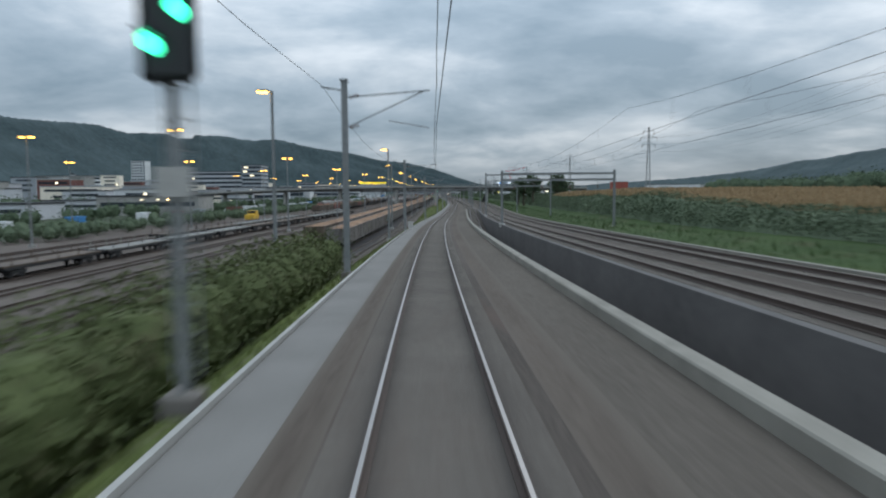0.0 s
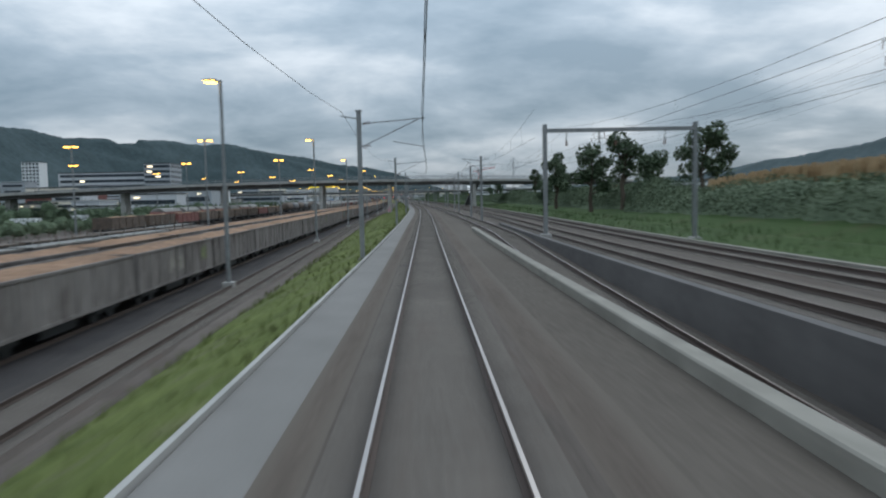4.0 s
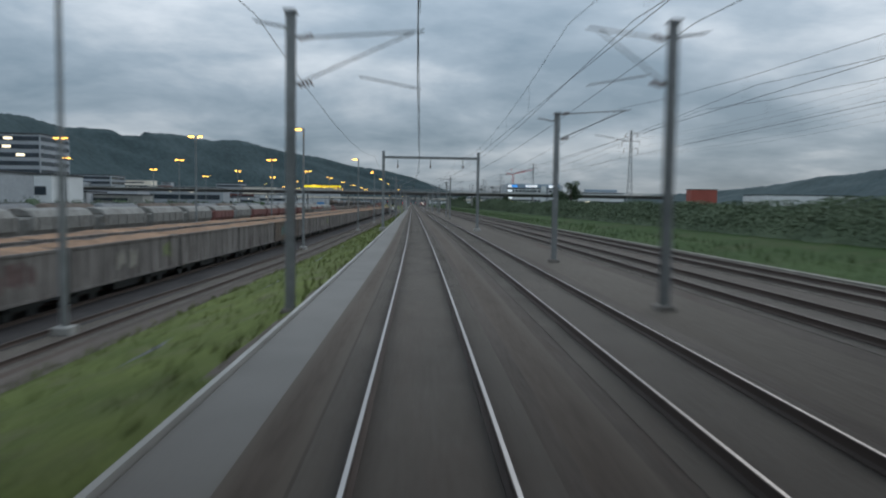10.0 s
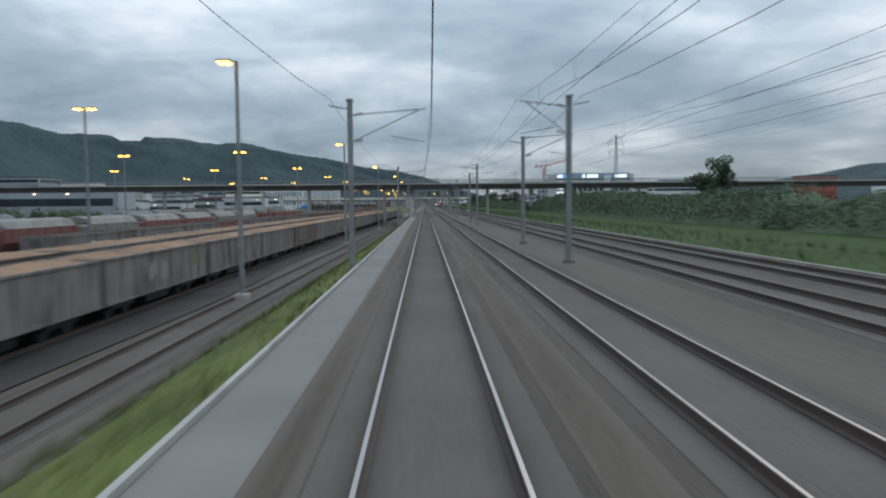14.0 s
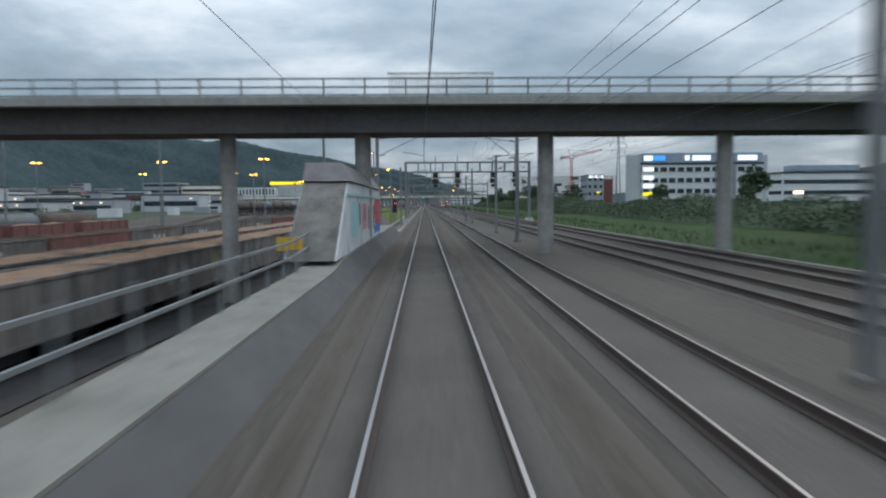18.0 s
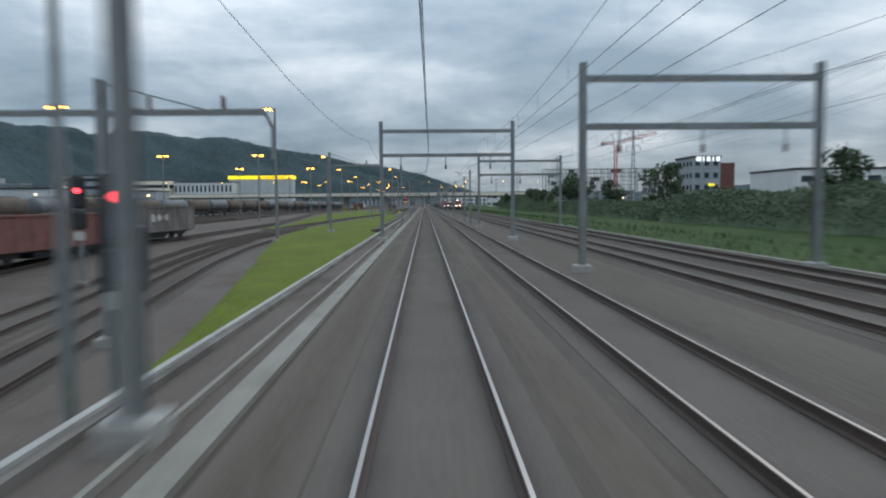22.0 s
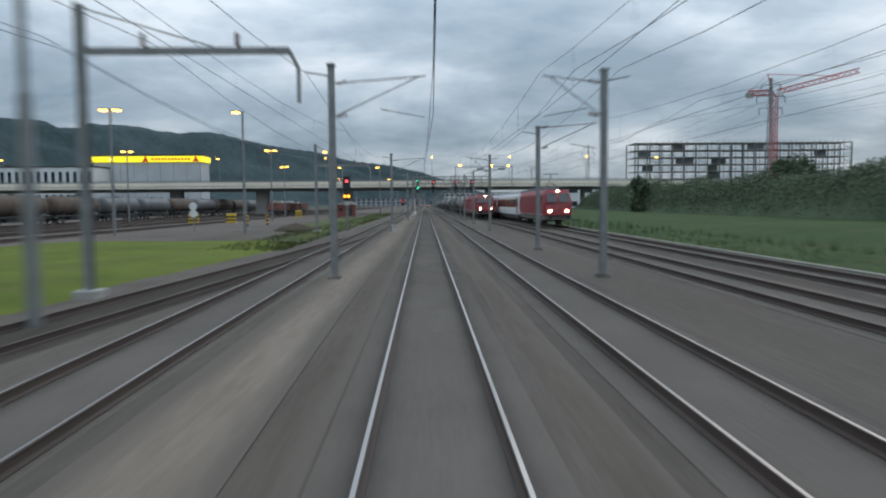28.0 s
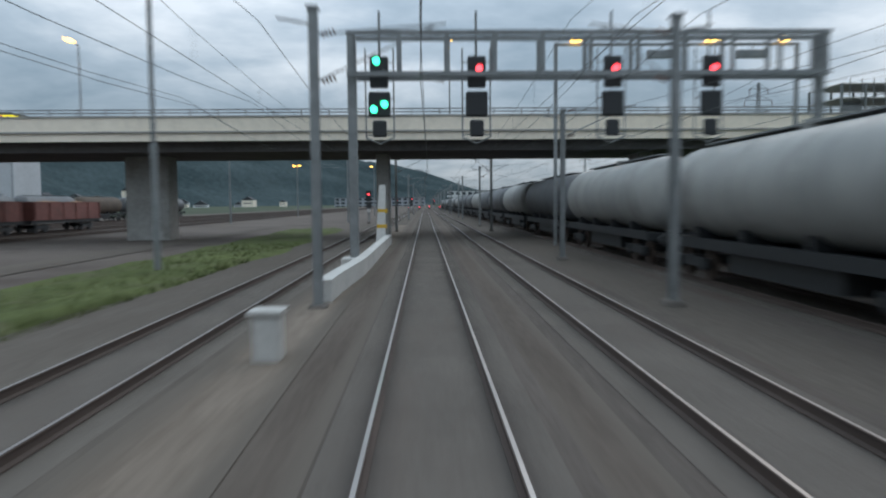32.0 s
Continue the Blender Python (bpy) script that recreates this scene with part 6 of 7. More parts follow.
for z in (1.2, 2.2):
    part("band", Geo().box((0.02 + 0.05 * z, 0.25 + 0.31 * z, z), (0.62, 0.56, 0.25)), YELLOWPAINT, pier_guard, "orange band")

# yellow shunting tractor far out in the yard
tr = thing("shunting_tractor", frame_at(187, -53.0, left_level(187) + 0.2), "small yellow shunting tractor", "tractor")
part("body", Geo().box((0, 0, 1.35), (2.4, 5.0, 1.3)), YELLOWPAINT, tr, bevel=0.08)
part("cab", Geo().box((0, 1.0, 2.4), (2.3, 1.9, 1.2)), YELLOWPAINT, tr, bevel=0.06)
part("cab_window", Geo().box((0, 0.03, 2.6), (1.9, 0.05, 0.6)), GLASS, tr)
for x in (-0.75, 0.75):
    for y in (-1.5, 1.5):
        q = part("wheel", WHEEL, None, tr)
        q.location = (x, y, 0)

# ---- buildings ----


def building(name, label, s, x, w, d, h, wall_mat, storeys, bays, roof_mat=ROOF, base=0.0, win=(0.62, 0.55), lit=0.0, seed=1, turn=0.0, trim=None, bands=False):
    """A block whose near face looks down the line; windows are real panes in their frames."""
    rr = random.Random(seed)
    z = (-2.95 - fall(max(s, -60))[0] if x < 0 else -0.4) + P(s, x).z
    b = thing(name, Matrix.Translation((x, s, z)) @ Matrix.Rotation(radians(turn), 4, "Z"), label, "building", "buildings beside the yard")
    part("wall", Geo().span((-w / 2, 0, 0), (w / 2, d, h)), wall_mat, b)
    part("roof", Geo().span((-w / 2 - 0.25, -0.25, h + 0.01), (w / 2 + 0.25, d + 0.25, h + 0.6)), roof_mat, b)
    fh = (h - base) / storeys
    side = -1 if x > 0 else 1
    if bands:
        for k in range(storeys):
            part("window_band", Geo().box((0, -0.02, fh * (k + 0.5)), (w * 0.96, 0.12, fh * win[1])).box((0, -0.08, fh * (k + 0.5 - win[1] / 2)), (w * 0.97, 0.16, 0.12)), GLASS, b)
            part("window_band", Geo().box((side * (w / 2 + 0.02), d / 2, fh * (k + 0.5)), (0.12, d * 0.94, fh * win[1])), GLASS, b)
            if rr.random() < 0.4:
                part("lit_window", Geo().box((rr.uniform(-0.45, 0.45) * w, -0.09, fh * (k + 0.5)), (w / bays, 0.1, fh * 0.3)), LAMPWHITE, b, "warm lit window")
    elif bays:
        ww, wh = w / bays * win[0], fh * win[1]
        pane = mesh("window", Geo().box((0, 0, 0), (ww, 0.12, wh)).box((0, -0.04, -wh / 2), (ww + 0.1, 0.2, 0.1)).box((0, -0.03, 0), (0.08, 0.1, wh)), GLASS)
        litp = mesh("window", Geo().box((0, 0, 0), (ww, 0.12, wh)).box((0, -0.04, -wh / 2), (ww + 0.1, 0.2, 0.1)), LAMPWHITE)
        for k in range(storeys):
            for i in range(bays):
                q = part("window", litp if rr.random() < lit else pane, None, b)
                q.location = (-w / 2 + w * (i + 0.5) / bays, -0.03, base + fh * (k + 0.55))
        nb = max(1, round(d / (w / bays))) if 60 < x < 120 else 0
        for k in range(storeys):
            for i in range(nb):
                q = part("window", pane, None, b)
                q.location = (side * (w / 2 + 0.03), d * (i + 0.5) / nb, base + fh * (k + 0.55))
                q.rotation_euler = (0, 0, radians(90))
    if trim:
        part("cornice", Geo().span((-w / 2 - 0.1, -0.12, h - 0.8), (w / 2 + 0.1, d, h - 0.02)), trim, b)
    return b


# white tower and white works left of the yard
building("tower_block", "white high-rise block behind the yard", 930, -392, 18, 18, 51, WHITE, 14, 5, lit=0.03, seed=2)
building("office_block", "long white office block with window bands", 725, -236, 70, 30, 30, PALEBLOCK, 7, 18, lit=0.03, seed=3, win=(0.92, 0.5), bands=True)
building("office_block", "taller white end of the office block", 716, -192, 20, 30, 36, GREYB, 9, 5, lit=0.03, seed=4, win=(0.88, 0.5), bands=True)
building("office_block", "pale block with a flat roof", 1010, -300, 60, 30, 26, GREYB, 6, 14, lit=0.05, seed=5, bands=True)
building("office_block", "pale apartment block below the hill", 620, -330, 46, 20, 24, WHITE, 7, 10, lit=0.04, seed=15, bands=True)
building("office_block", "pale apartment block below the hill", 800, -420, 60, 20, 27, GREYB, 8, 12, lit=0.04, seed=16, bands=True)

# store with the glowing yellow band
store = building("furniture_store", "white store hall with a glowing yellow fascia band", 1326, -122.5, 47, 12, 27.5, PALEBLOCK, 2, 0)
part("fascia_band", Geo().span((-23.9, -0.6, 24.9), (24.1, 12.4, 27.4)), YELLOW, store, "glowing yellow band")
for x in (-0.5, 21.5):
    part("emblem", Geo().rings([[(x - 1.4, -0.7, 25.0), (x + 1.4, -0.7, 25.0), (x, -0.7, 27.6)], [(x - 1.4, -0.62, 25.0), (x + 1.4, -0.62, 25.0), (x, -0.62, 27.6)]]), REDTRI, store, "red triangular emblem")
for i in range(12):
    part("sign_bar", Geo().box((2.6 + 1.45 * i, -0.66, 26.1), (1.0, 0.06, 0.9)), REDTRI, store)
for i in range(9):
    part("cladding_joint", Geo().span((-23.4 + 5.8 * i, -0.04, 0), (-23.3 + 5.8 * i, 0.0, 24.8)), DARKWALL, store)
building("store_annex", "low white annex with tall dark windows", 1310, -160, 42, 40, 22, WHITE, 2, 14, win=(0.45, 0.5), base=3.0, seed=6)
building("store_annex", "cream warehouse beside the store", 1305, -203, 40, 30, 23.5, CREAM, 3, 6, seed=26, win=(0.6, 0.3), bands=True)
building("store_annex", "tall grey block beside the cream warehouse", 1300, -240, 32, 30, 27, GREYB, 5, 6, seed=27, win=(0.6, 0.4), bands=True)

# low sheds and roofs along the far side of the yard
rr = random.Random(77)
s = -30
k = 0
while s < 1290:
    w, d, h = rr.uniform(14, 44), rr.uniform(12, 26), rr.uniform(3.6, 7.2) * (1.0 if s < 480 else 1.85)
    x = -112 - rr.uniform(0, 70) - (40 if 1180 < s else 0)
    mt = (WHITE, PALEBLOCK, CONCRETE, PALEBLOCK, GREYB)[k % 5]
    shed = building("industrial_shed", ("white", "pale grey", "concrete-grey", "pale grey", "grey")[k % 5] + " low industrial shed across the yard", s, x, w, d, h, mt, 1, 0, seed=k)
    part("window_strip", Geo().span((-w * 0.46, -0.06, h * 0.5), (w * 0.46, 0.02, h * 0.72)), GLASS, shed)
    for q in range(rr.randint(1, 4)):
        part("yard_light", Geo().box((rr.uniform(-0.4, 0.4) * w, -0.3, h * 0.85), (0.9, 0.3, 0.35)), LAMPWHITE, shed, "lit wall lamp")

    s += rr.uniform(28, 50)
    k += 1

# houses and blocks of the town between the yard and the hill


def house(label, x, s, z, w, d, h, mat, turn):
    b = thing("house", Matrix.Translation((x, s, z)) @ Matrix.Rotation(radians(turn), 4, "Z"), label, "house", "houses below the hill")
    part("wall", Geo().span((-w / 2, -d / 2, -2), (w / 2, d / 2, h)), mat, b)
    e = w / 2 + 0.5
    part("roof", Geo().rings([[(-e, y, h - 0.2), (e, y, h - 0.2), (0, y, h + w * 0.3)] for y in (-d / 2 - 0.5, d / 2 + 0.5)]), ROOF, b, "dark gabled roof")
    part("window_row", Geo().box((0, -d / 2 - 0.05, h * 0.6), (w * 0.7, 0.1, 1.2)), GLASS, b)


rr = random.Random(17)
for i in range(36):
    q = rr.uniform(0.02, 0.34)
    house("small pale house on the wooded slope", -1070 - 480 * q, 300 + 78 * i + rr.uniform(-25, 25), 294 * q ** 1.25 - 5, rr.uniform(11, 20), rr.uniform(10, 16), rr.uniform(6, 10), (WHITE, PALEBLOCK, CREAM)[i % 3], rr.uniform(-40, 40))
for i in range(54):
    w = rr.uniform(12, 30)
    house(("white", "pale grey", "cream")[i % 3] + " block in the town below the hill", -rr.uniform(240, 820), 420 + 44 * i + rr.uniform(-20, 20), -2.0, w, rr.uniform(12, 18), rr.uniform(6, 15) * (1.0 if i % 4 else 1.5), (WHITE, PALEBLOCK, CREAM)[i % 3], rr.uniform(-15, 15))


def block(label, x, s, w, d, h, mat, roof, lit):
    """A flat-roofed block with one band of glass and a few lit panes."""
    b = thing("town_block", Matrix.Translation((x, s, -2.9)) @ Matrix.Rotation(radians(rr.uniform(-12, 12)), 4, "Z"), label, "building", "blocks of the town")
    part("wall", Geo().span((-w / 2, 0, 0), (w / 2, d, h)), mat, b)
    part("roof", Geo().span((-w / 2 - 0.3, -0.3, h), (w / 2 + 0.3, d + 0.3, h + 0.5)), roof, b)
    for k in range(max(1, min(3, int(h / 3.6)))):
        part("window_band", Geo().box((0, -0.05, h - 2.0 - 3.4 * k), (w * rr.uniform(0.5, 0.9), 0.1, 1.3)), GLASS, b)
    for k in range(lit):
        part("lit_window", Geo().box((rr.uniform(-0.4, 0.4) * w, -0.12, h - 2.0 - 3.4 * rr.randrange(max(1, int(h / 3.6)))), (1.6, 0.1, 1.2)), LAMPWHITE, b, "warm lit window")


for i in range(88):
    s = 170 + 13.6 * i + rr.uniform(-9, 9)
    x = -rr.uniform(138, 330) - (60 if s > 1180 else 0)
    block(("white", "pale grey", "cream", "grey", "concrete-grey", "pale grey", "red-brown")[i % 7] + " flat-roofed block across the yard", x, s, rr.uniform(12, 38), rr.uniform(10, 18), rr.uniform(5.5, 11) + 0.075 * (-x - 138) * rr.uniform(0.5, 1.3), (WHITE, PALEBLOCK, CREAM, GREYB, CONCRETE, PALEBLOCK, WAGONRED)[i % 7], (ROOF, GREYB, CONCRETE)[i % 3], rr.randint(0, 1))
hall = building("shop_hall", "pale hall with a lit pink sign across the yard", 1250, -290, 56, 24, 18, PALEBLOCK, 2, 0)
part("lit_sign", Geo().box((0, -0.3, 16.2), (15, 0.3, 3.0)), PINKSIGN, hall, "lit pink sign panel")
hedge("dark leafy trees among the sheds and the town", 60, 1500, -230, -150, 6.0, 10.0, 79, 15.0, level=lambda s, x: LOW - fall(max(s, -60))[0], mat=TREELEAF, per=110, size=0.5)
hedge("dark leafy trees along the far side of the yard", 60, 860, -112, -98, 3.5, 7.0, 80, 11.0, level=lambda s, x: LOW - fall(max(s, -60))[0], mat=TREELEAF, per=110, size=0.36)

# offices on the right
off = building("office_building", "pale office building with window rows, rounded corners and lit signs", 868, 86.5, 38, 14, 14.4, WHITE, 4, 14, base=1.0, win=(0.74, 0.4), seed=8)
part("penthouse", Geo().span((-18.6, 0.3, 15.02), (19, 13, 18.0)), BLUEGLASS, off, "blue-grey glazed top storey")
for x in (-19.4, 19.6):
    part("corner_tower", Geo().tube((x, 4.2, 0), (x, 4.2, 17.4), 3.4 if x < 0 else 2.6, 20), PALEBLOCK, off, "rounded pale corner")
part("stair_tower", Geo().span((5.6, -1.6, 0), (8.8, 0.0, 16.6)), WHITE, off, "white stair tower")
part("recess", Geo().span((8.82, -0.14, 0), (10.6, 0.0, 14.3)), GREYB, off, "grey recessed strip")
for x, wd, m in ((-17.0, 2.6, LIGHTPANEL), (-13.6, 3.8, BLUEPANEL), (-4.8, 1.4, LIGHTPANEL), (-0.3, 5.6, LIGHTPANEL), (14.2, 6.0, LIGHTPANEL)):
    part("lit_sign", Geo().box((x, 0.15, 16.4), (wd, 0.25, 1.5)), m, off, "lit sign panel")
for z in (7.8, 10.3, 12.9):
    part("lit_sign", Geo().box((-17.0, -0.2, z), (3.2, 0.25, 1.2)), LIGHTPANEL, off, "lit sign panel")
part("lit_sign", Geo().box((-17.2, -0.2, 5.3), (2.8, 0.25, 1.0)), YELLOW, off, "lit yellow sign panel")
off2 = building("office_building", "white office wing with ribbon windows", 900, 145, 34, 10, 12.6, WHITE, 3, 9, base=1.0, win=(0.97, 0.34), seed=9, bands=True)
part("penthouse", Geo().span((-12, 1.5, 13.6), (12, 9, 15.6)), BLUEGLASS, off2)
building("warehouse", "long white warehouse behind the hedge", 1000, 150, 80, 30, 12, WHITE, 2, 12, seed=10, win=(0.6, 0.3))
sgn = building("sign_building", "grey office block with a white lit name sign", 1011, 87.4, 8.6, 15, 16.4, GREYB, 4, 3, seed=11, base=1.5, win=(0.5, 0.4))
for i, wd in enumerate((2.0, 0.6, 1.4, 0.6, 1.4)):
    part("lit_bar", Geo().box((-2.6 + 1.5 * i, -0.35, 16.0), (wd * 0.72, 0.2, 1.4)), LIGHTPANEL, sgn, "white lit bar of a sign")
part("brick_wing", Geo().span((4.35, 0.5, 0), (9.0, 14, 14.8)), WAGONRED, sgn, "red-brown wing")
part("wall_sign", Geo().box((1.5, -0.2, 8.0), (2.0, 0.15, 0.6)), YELLOW, sgn, "lit yellow sign")
low = building("white_shop", "low white building with dark signs", 1020, 79, 9, 14, 8.5, WHITE, 2, 3, seed=12)
part("wall_sign", Geo().box((0, -0.2, 7.2), (3.0, 0.15, 1.2)), BLUEGLASS, low)
building("red_hall", "orange-red hall beyond the fields", 915, 231, 21, 10, 17.0, ORANGE, 1, 0, seed=13)
building("white_hall", "long white hall beyond the fields", 880, 300, 70, 40, 13, WHITE, 1, 0, seed=14)
building("grey_hall", "long grey hall below the low hills", 1500, 150, 120, 40, 14, GREYB, 3, 14, seed=18, lit=0.05)
building("white_hall", "white hall near the viaduct", 1245, 62, 40, 24, 9, WHITE, 2, 8, seed=19, win=(0.6, 0.35))
building("white_hall", "distant pale hall at the end of the line", 1900, 70, 90, 40, 16, WHITE, 3, 14, seed=20)
building("grey_hall", "distant grey hall at the end of the line", 2100, -60, 120, 40, 14, GREYB, 3, 16, seed=21)

# steel skeleton of a multi-storey building
sk = thing("steel_skeleton", Matrix.Translation((86, 1298, -0.4)), "open steel skeleton of an unfinished multi-storey building", "building frame")
for k in range(9):
    z = 27 - 2.9 * k
    part("floor_slab", Geo().span((0, 0, z - 0.22), (90, 12, z)), KERB, sk)
    if k:
        part("guard_rail", Geo().span((0, -0.12, z + 1.0), (90, -0.06, z + 1.1)).span((0, -0.12, z + 0.5), (90, -0.06, z + 0.58)), STEEL, sk)
rr = random.Random(61)
for k in range(8):
    for i in rr.sample(range(6), 2):
        x0 = 1 + 15 * i + rr.uniform(0, 5)
        part("partition", Geo().span((x0, 5 + i % 3, 24.1 - 2.9 * k), (x0 + rr.uniform(3, 8), 5.2 + i % 3, 26.6 - 2.9 * k)), GREYB, sk)
pole = mesh("scaffold_pole", Geo().box((0, 0, 13.6), (0.13, 0.13, 28.2)), STEEL)
for i in range(36):
    q = part("scaffold_pole", pole, None, sk)
    q.location = (1.25 + 2.5 * i, -1.0, 0)
col = mesh("column", Geo().box((0, 0, 13.2), (0.4, 0.4, 27.4)), STEEL)
for i in range(19):
    for y in (-0.25, 12.25):
        q = part("column", col, None, sk)
        q.location = (5.0 * i, y, 0)
for i in range(18):
    for k in range(3):
        part("brace", Geo().tube((5.0 * i, -0.3, 26.6 - 5.8 * k), (5.0 * i + 5, -0.3, 23.9 - 5.8 * k), 0.09, 5), STEEL, sk) if i % 4 == 1 else None


def lattice(g, a, b, w, n, r, slot=0):
    """Four chords with bracing between a and b."""
    a, b = Vector(a), Vector(b)
    d = (b - a).normalized()
    u = d.cross(Vector((0, 1, 0))).normalized() if abs(d.y) < 0.9 else Vector((1, 0, 0))
    v = d.cross(u)
    cs = [u * w + v * w, u * w - v * w, -u * w - v * w, -u * w + v * w]
    for c in cs:
        g.tube(a + c, b + c, r, 4, slot)
    for i in range(n):
        p, q = a + (b - a) * (i / n), a + (b - a) * ((i + 1) / n)
        for j in range(4):
            g.tube(p + cs[j], q + cs[(j + 1) % 4], r * 0.6, 3, slot, cap=False)


cr_ = thing("tower_crane", Matrix.Translation((128, 1267, -0.4)), "red lattice tower crane with a raised jib", "crane")
g = Geo()
lattice(g, (0, 0, 0), (0, 0, 42), 0.9, 20, 0.17)
part("tower", g, CRANERED, cr_)
g = Geo()
lattice(g, (1, 0, 42.5), (24, -12, 48), 0.8, 14, 0.2)
part("jib", g, CRANERED, cr_)
g = Geo()
lattice(g, (-1, 0, 42.3), (-9, 1.5, 42.3), 0.8, 5, 0.2)
part("counter_jib", g, CRANERED, cr_)
part("counterweight", Geo().box((-8.5, 1.4, 41.6), (2.2, 2.0, 1.8)), CONCRETE, cr_)
part("cab", Geo().box((1.6, -1.2, 41.6), (1.6, 1.6, 2.0)), WHITE, cr_)
part("apex", Geo().tube((-1, 0, 43), (-2.5, 0.3, 49), 0.2, 5), CRANERED, cr_)
part("stay_cable", Geo().tube((-2.5, 0.3, 49), (18, -8.9, 46.6), 0.13, 4), CRANERED, cr_)
part("stay_cable", Geo().tube((-2.5, 0.3, 49), (-9, 1.5, 42.6), 0.08, 4), CRANERED, cr_)

# ---- power line ----


def pylon(label):
    p = thing("power_pylon", Matrix.Identity(4), label, "pylon", "power pylons")
    g = Geo()
    for x in (-1, 1):
        for y in (-1, 1):
            g.tube((x * 0.8, y * 0.8, 0), (x * 0.15, y * 0.15, 25), 0.07, 4)
    for i in range(14):
        f, h = i / 14, (i + 1) / 14
        a, b = 0.8 - 0.65 * f, 0.8 - 0.65 * h
        for sx, sy, tx, ty in ((-1, -1, 1, -1), (1, -1, 1, 1), (1, 1, -1, 1), (-1, 1, -1, -1)):
            g.tube((sx * a, sy * a, 25 * f), (tx * b, ty * b, 25 * h), 0.04, 3, cap=False)
    part("tower", g, STEEL, p)
    for z, w in ((23.8, 1.8), (21.6, 2.7), (19.4, 2.2)):
        g = Geo()
        g.tube((-w, 0, z), (w, 0, z), 0.07, 4).tube((-w, 0, z), (0, 0, z + 1.0), 0.04, 4).tube((w, 0, z), (0, 0, z + 1.0), 0.04, 4)
        part("crossarm", g, STEEL, p)
        for x in (-w, w):
            part("insulator", Geo().tube((x, 0, z), (x, 0, z - 1.2), 0.07, 6), INSUL, p)
    return p


py = pylon("steel lattice power pylon with three crossarms")
py_s = (-60, 90, 240, 392, 572, 745, 886, 1013, 1141, 1290, 1440)
py.matrix_basis = frame_at(py_s[0], 65, -0.3)
for s in py_s[1:]:
    copy_thing(py, frame_at(s, 65, gz(s, 65) - 0.2))
for z, w in ((22.6, 1.8), (20.4, 2.7), (18.2, 2.2)):
    for sx in (-1, 1):
        g = Geo()
        for a, b in zip(py_s, py_s[1:]):
            pts = [P(a + (b - a) * i / 8, 65 + sx * w, z - 4 * (i / 8) * (1 - i / 8) * 3.0) for i in range(9)]
            for u, v in zip(pts, pts[1:]):
                g.tube(u, v, 0.016, 3, cap=False)
        tagged(part("power_cable", g, WIRE), "sagging power cable between pylons", "wire", "power cables")

# parked vehicles beyond the viaduct and by the shops


def van(label, x, s, mat, z=-0.4, turn=90):
    v = thing("parked_van", Matrix.Translation((x, s, z)) @ Matrix.Rotation(radians(turn), 4, "Z"), label, "van", "parked vehicles")
    prof = [(-2.4, 0.35), (2.4, 0.35), (2.45, 1.1), (1.7, 1.25), (1.2, 2.05), (-2.35, 2.1)]
    part("body", Geo().rings([[(y * 0.98, a, z_) for a, z_ in prof] for y in (-0.92, 0.92)]), mat, v, bevel=0.05)
    part("windscreen", Geo().rings([[(y, a, z_) for a, z_ in ((1.74, 1.28), (1.3, 2.0), (1.26, 2.0), (1.7, 1.28))] for y in (-0.8, 0.8)]), GLASS, v)
    for x_ in (-0.85, 0.85):
        for y in (-1.5, 1.5):
            part("wheel", Geo().tube((x_ - 0.1, y, 0.33), (x_ + 0.1, y, 0.33), 0.33, 12), BLACK, v)


for x, s, m, l in ((48, 1190, WHITE, "white parked van"), (58, 1196, WHITE, "white parked van"), (70, 1120, BLUEPAINT, "blue parked van"), (60, 1000, WHITE, "white parked van"),
                   (66, 1030, GREYB, "grey parked van"), (-95, 700, WHITE, "white parked van"), (-98, 640, GREYB, "grey parked van"), (-96, 300, WHITE, "white parked van"), (-97, 240, REDPAINT, "red parked van"), (-94, 420, WHITE, "white parked van")):
    van(l + " beside the yard" if x < 0 else l + " behind the hedge", x, s, m, LOW if x < 0 else -0.4)

# trackside odds and ends beside the sidings
for s, x in ((1013, -8.0), (798, -12.4)):
    pb = thing("point_lamp", frame_at(s, x, gz(s, x)), "low orange point lamp box beside the siding", "lamp box", "trackside lamps")
    part("box", Geo().box((0, 0, 0.2), (0.55, 0.4, 0.3)), YELLOWPAINT, pb, bevel=0.04)
    part("lit_lens", Geo().box((0, -0.21, 0.22), (0.28, 0.02, 0.1)), AMBERLAMP, pb, "lit amber lens")
for s, x in ((1104, -24.0), (1107, -22.0)):
    sp = thing("striped_post", frame_at(s, x, gz(s, x)), "short post with black and yellow bands", "post", "striped posts")
    part("post", Geo().tube((0, 0, -0.1), (0, 0, 1.5), 0.16, 10), BLACK, sp)
    for z in (0.4, 0.9, 1.35):
        part("band", Geo().tube((0, 0, z - 0.12), (0, 0, z + 0.12), 0.175, 10), YELLOWPAINT, sp, "yellow band")
ds = thing("disc_signal", frame_at(1085, -25.0, gz(1085, -25.0)), "white two-disc shunting signal on a post", "signal")
part("post", Geo().tube((0, 0, -0.1), (0, 0, 3.0), 0.07, 8), STEEL, ds)
for z in (1.9, 2.7):
    part("disc", Geo().tube((0, -0.12, z), (0, -0.07, z), 0.42, 18), WHITE, ds, "white disc")
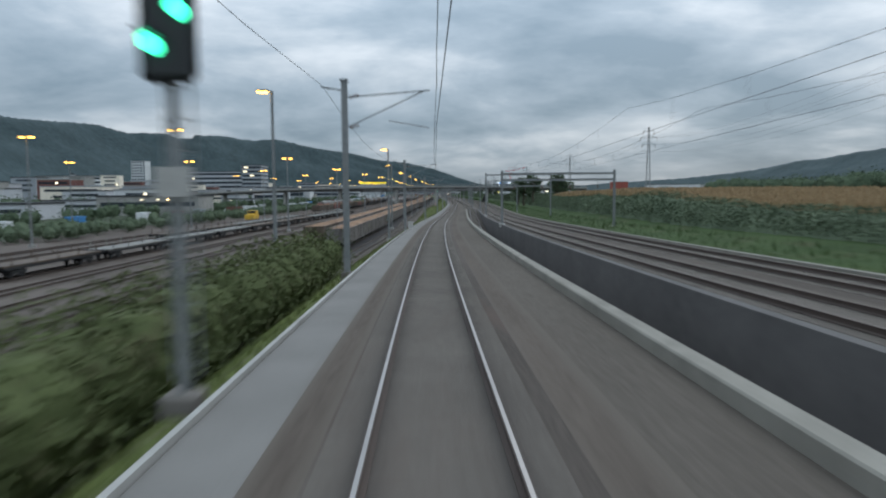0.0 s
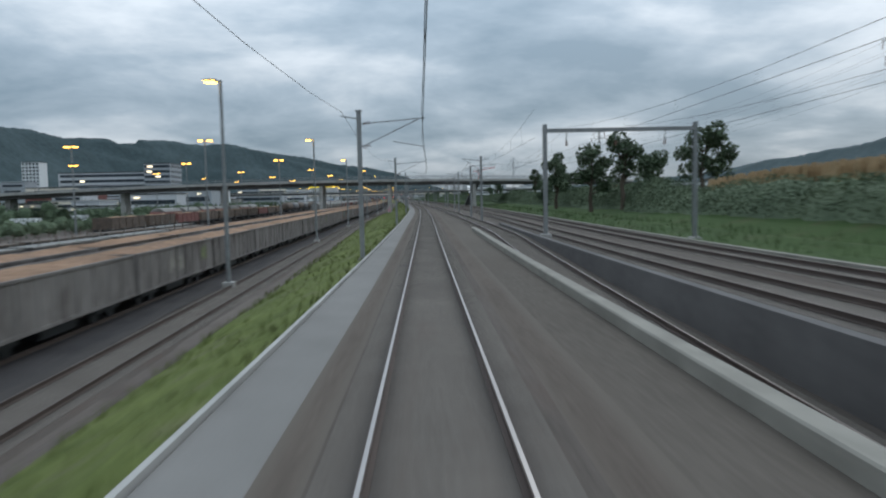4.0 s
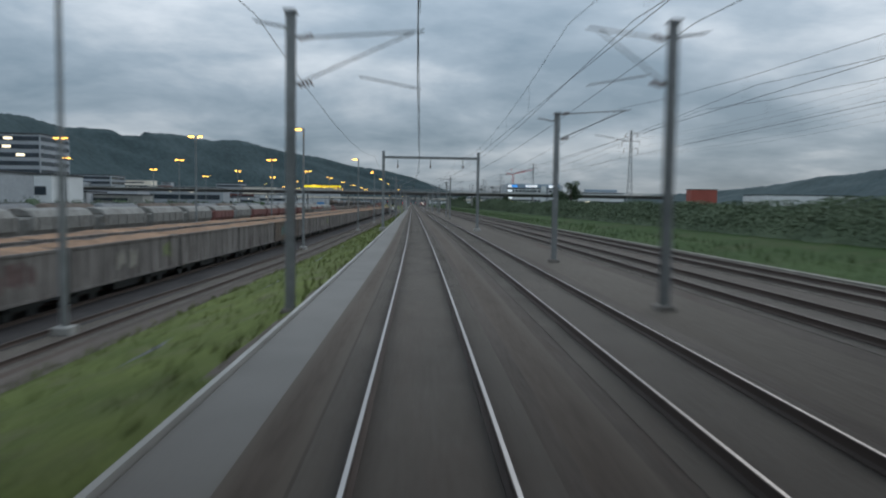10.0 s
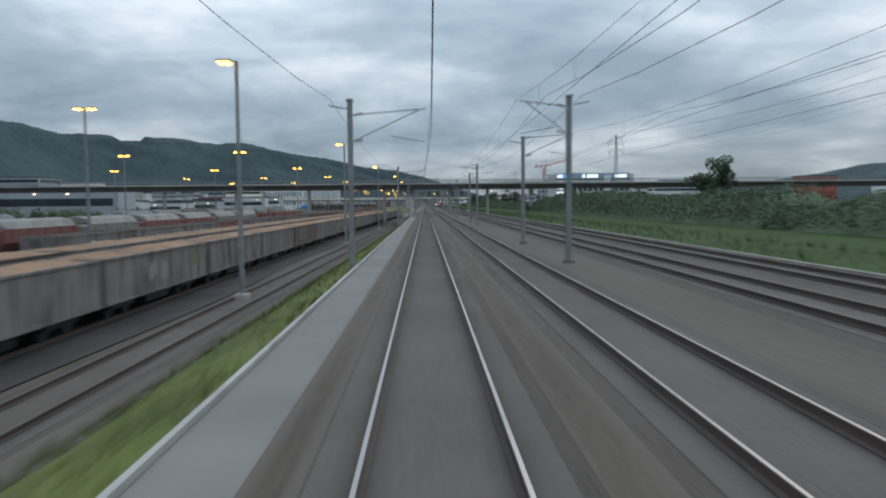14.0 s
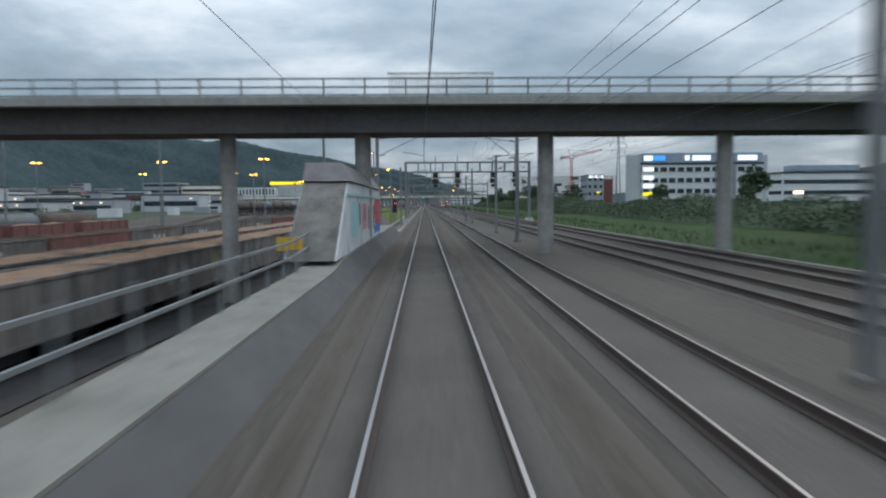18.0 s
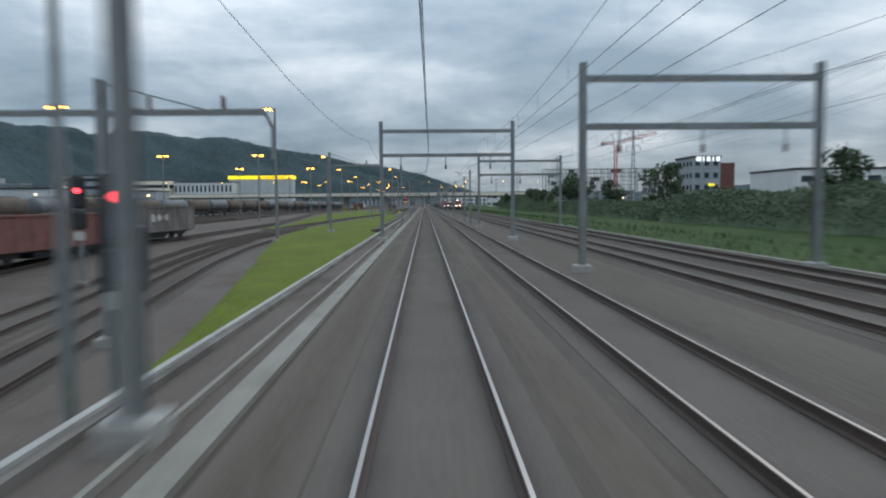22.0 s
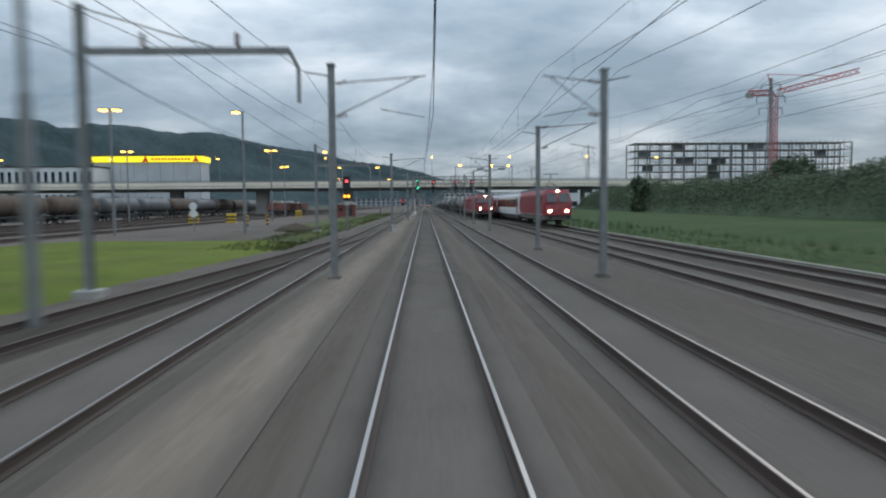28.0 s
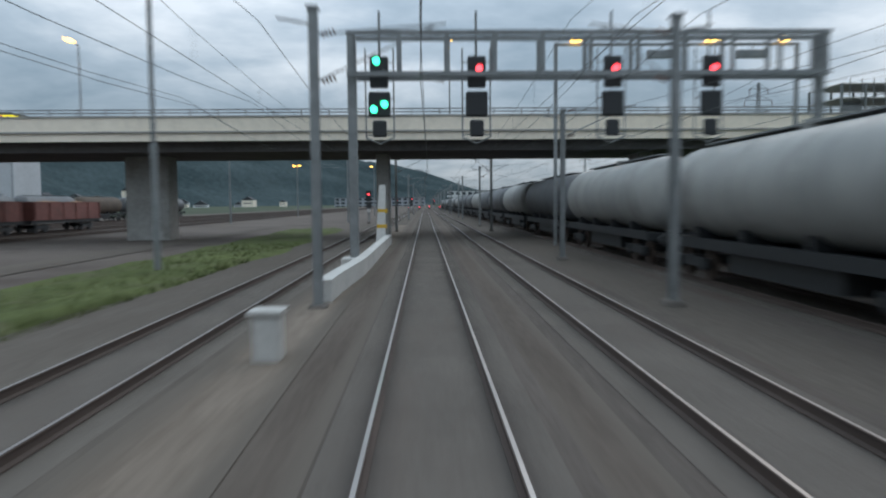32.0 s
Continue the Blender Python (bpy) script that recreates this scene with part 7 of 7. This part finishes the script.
for i, x in enumerate((-7.2, -2.6, 2.0, 6.3, 11.4)):
    dw = thing("dwarf_signal", frame_at(1455 + 22 * (i % 3), x, -0.2), "low dwarf signal showing red between the far tracks", "signal", "far dwarf signals")
    part("case", Geo().box((0, 0, 0.9), (0.6, 0.3, 1.6)), BLACK, dw, bevel=0.08)
    part("signal_lamp", Geo().tube((0, -0.2, 1.35), (0, -0.15, 1.35), 0.2, 12), REDLAMP, dw)

# freight containers stacked along the far side of the yard
rr = random.Random(91)


def container(label, mat):
    c = thing("freight_container", Matrix.Identity(4), label, "container", "containers across the yard")
    side = []
    for k in range(10):
        y = -2.95 + 0.59 * k
        side += [(1.14, y), (1.14, y + 0.18), (1.2, y + 0.25), (1.2, y + 0.48), (1.14, y + 0.55)]
    side.append((1.14, 2.95))
    plan = side + [(-x, y) for x, y in reversed(side)]
    part("box", Geo().rings([[(x, y, z) for x, y in plan] for z in (0.08, 2.52)]), mat, c)
    part("end_door", Geo().box((0, -2.98, 1.3), (2.2, 0.06, 2.35)).box((0, -3.02, 1.3), (0.05, 0.05, 2.3)), mat, c)
    return c


boxes_ = [container("white corrugated freight container across the yard", WHITE), container("grey corrugated freight container across the yard", GREYB), container("blue corrugated freight container across the yard", BLUEPAINT), container("faded red freight container across the yard", WAGONRED)]
for i in range(34):
    k = (0, 1, 0, 2, 0, 1, 3, 0)[i % 8]
    s = 70 + 34 * i + rr.uniform(-8, 8)
    x = -76 - rr.uniform(0, 16) - (6 if s > 1000 else 0)
    m = frame_at(s, x, left_level(s) + 0.02, rr.choice((0, 90, 84, 4)))
    if i < 8 and (0, 1, 0, 2, 0, 1, 3, 0).index(k) == i:
        boxes_[k].matrix_basis = m
    else:
        copy_thing(boxes_[k], m)

# street lamps on the viaduct and a sign frame over the outer tracks
sl = thing("street_lamp", Matrix.Identity(4), "slim street lamp with a lit head on the viaduct", "street lamp", "street lamps")
part("pole", Geo().tube((0, 0, 0), (0, 0, 8.0), 0.08, 8, r2=0.05), STEEL, sl)
part("arm", Geo().tube((0, 0, 8.0), (0, -1.2, 8.2), 0.04), STEEL, sl)
part("lamp_head", Geo().box((0, -1.5, 8.15), (0.45, 0.9, 0.2)), LAMPGLOW, sl, "glowing lamp head", 0.04)
lamp_spots = (-150, -118, -88, -58, -28, 2, 24, 46, 66)
sl.matrix_basis = frame_at(1211, lamp_spots[0], 7.4)
for x in lamp_spots[1:]:
    copy_thing(sl, frame_at(1211, x, 7.4 - 0.00016 * max(0, x - 15) ** 2))
sf = thing("sign_gantry", frame_at(1196, 0, 0), "thin steel gantry with two hanging sign boxes", "gantry")
for x in (8.0, 23.0):
    part("post", Geo().box((x if x < 9 else x, 0, 5.9), (0.2, 0.2, 12.4)), STEEL, sf)
part("crossbar", Geo().box((15.5, 0, 12.1), (15.2, 0.16, 0.16)), STEEL, sf)
for x in (14.6, 20.2):
    part("sign_box", Geo().box((x, 0, 11.5), (1.9, 0.3, 0.5)), STEEL, sf, bevel=0.03)
    part("hanger", Geo().tube((x, 0, 11.7), (x, 0, 12.1), 0.04), STEEL, sf)
for x, z in ((9.2, 12.4), (17.5, 12.4), (22.0, 12.4)):
    part("flood_lamp", Geo().box((x, -0.2, z), (0.6, 0.3, 0.3)), LAMPGLOW, sf, "lit flood lamp")
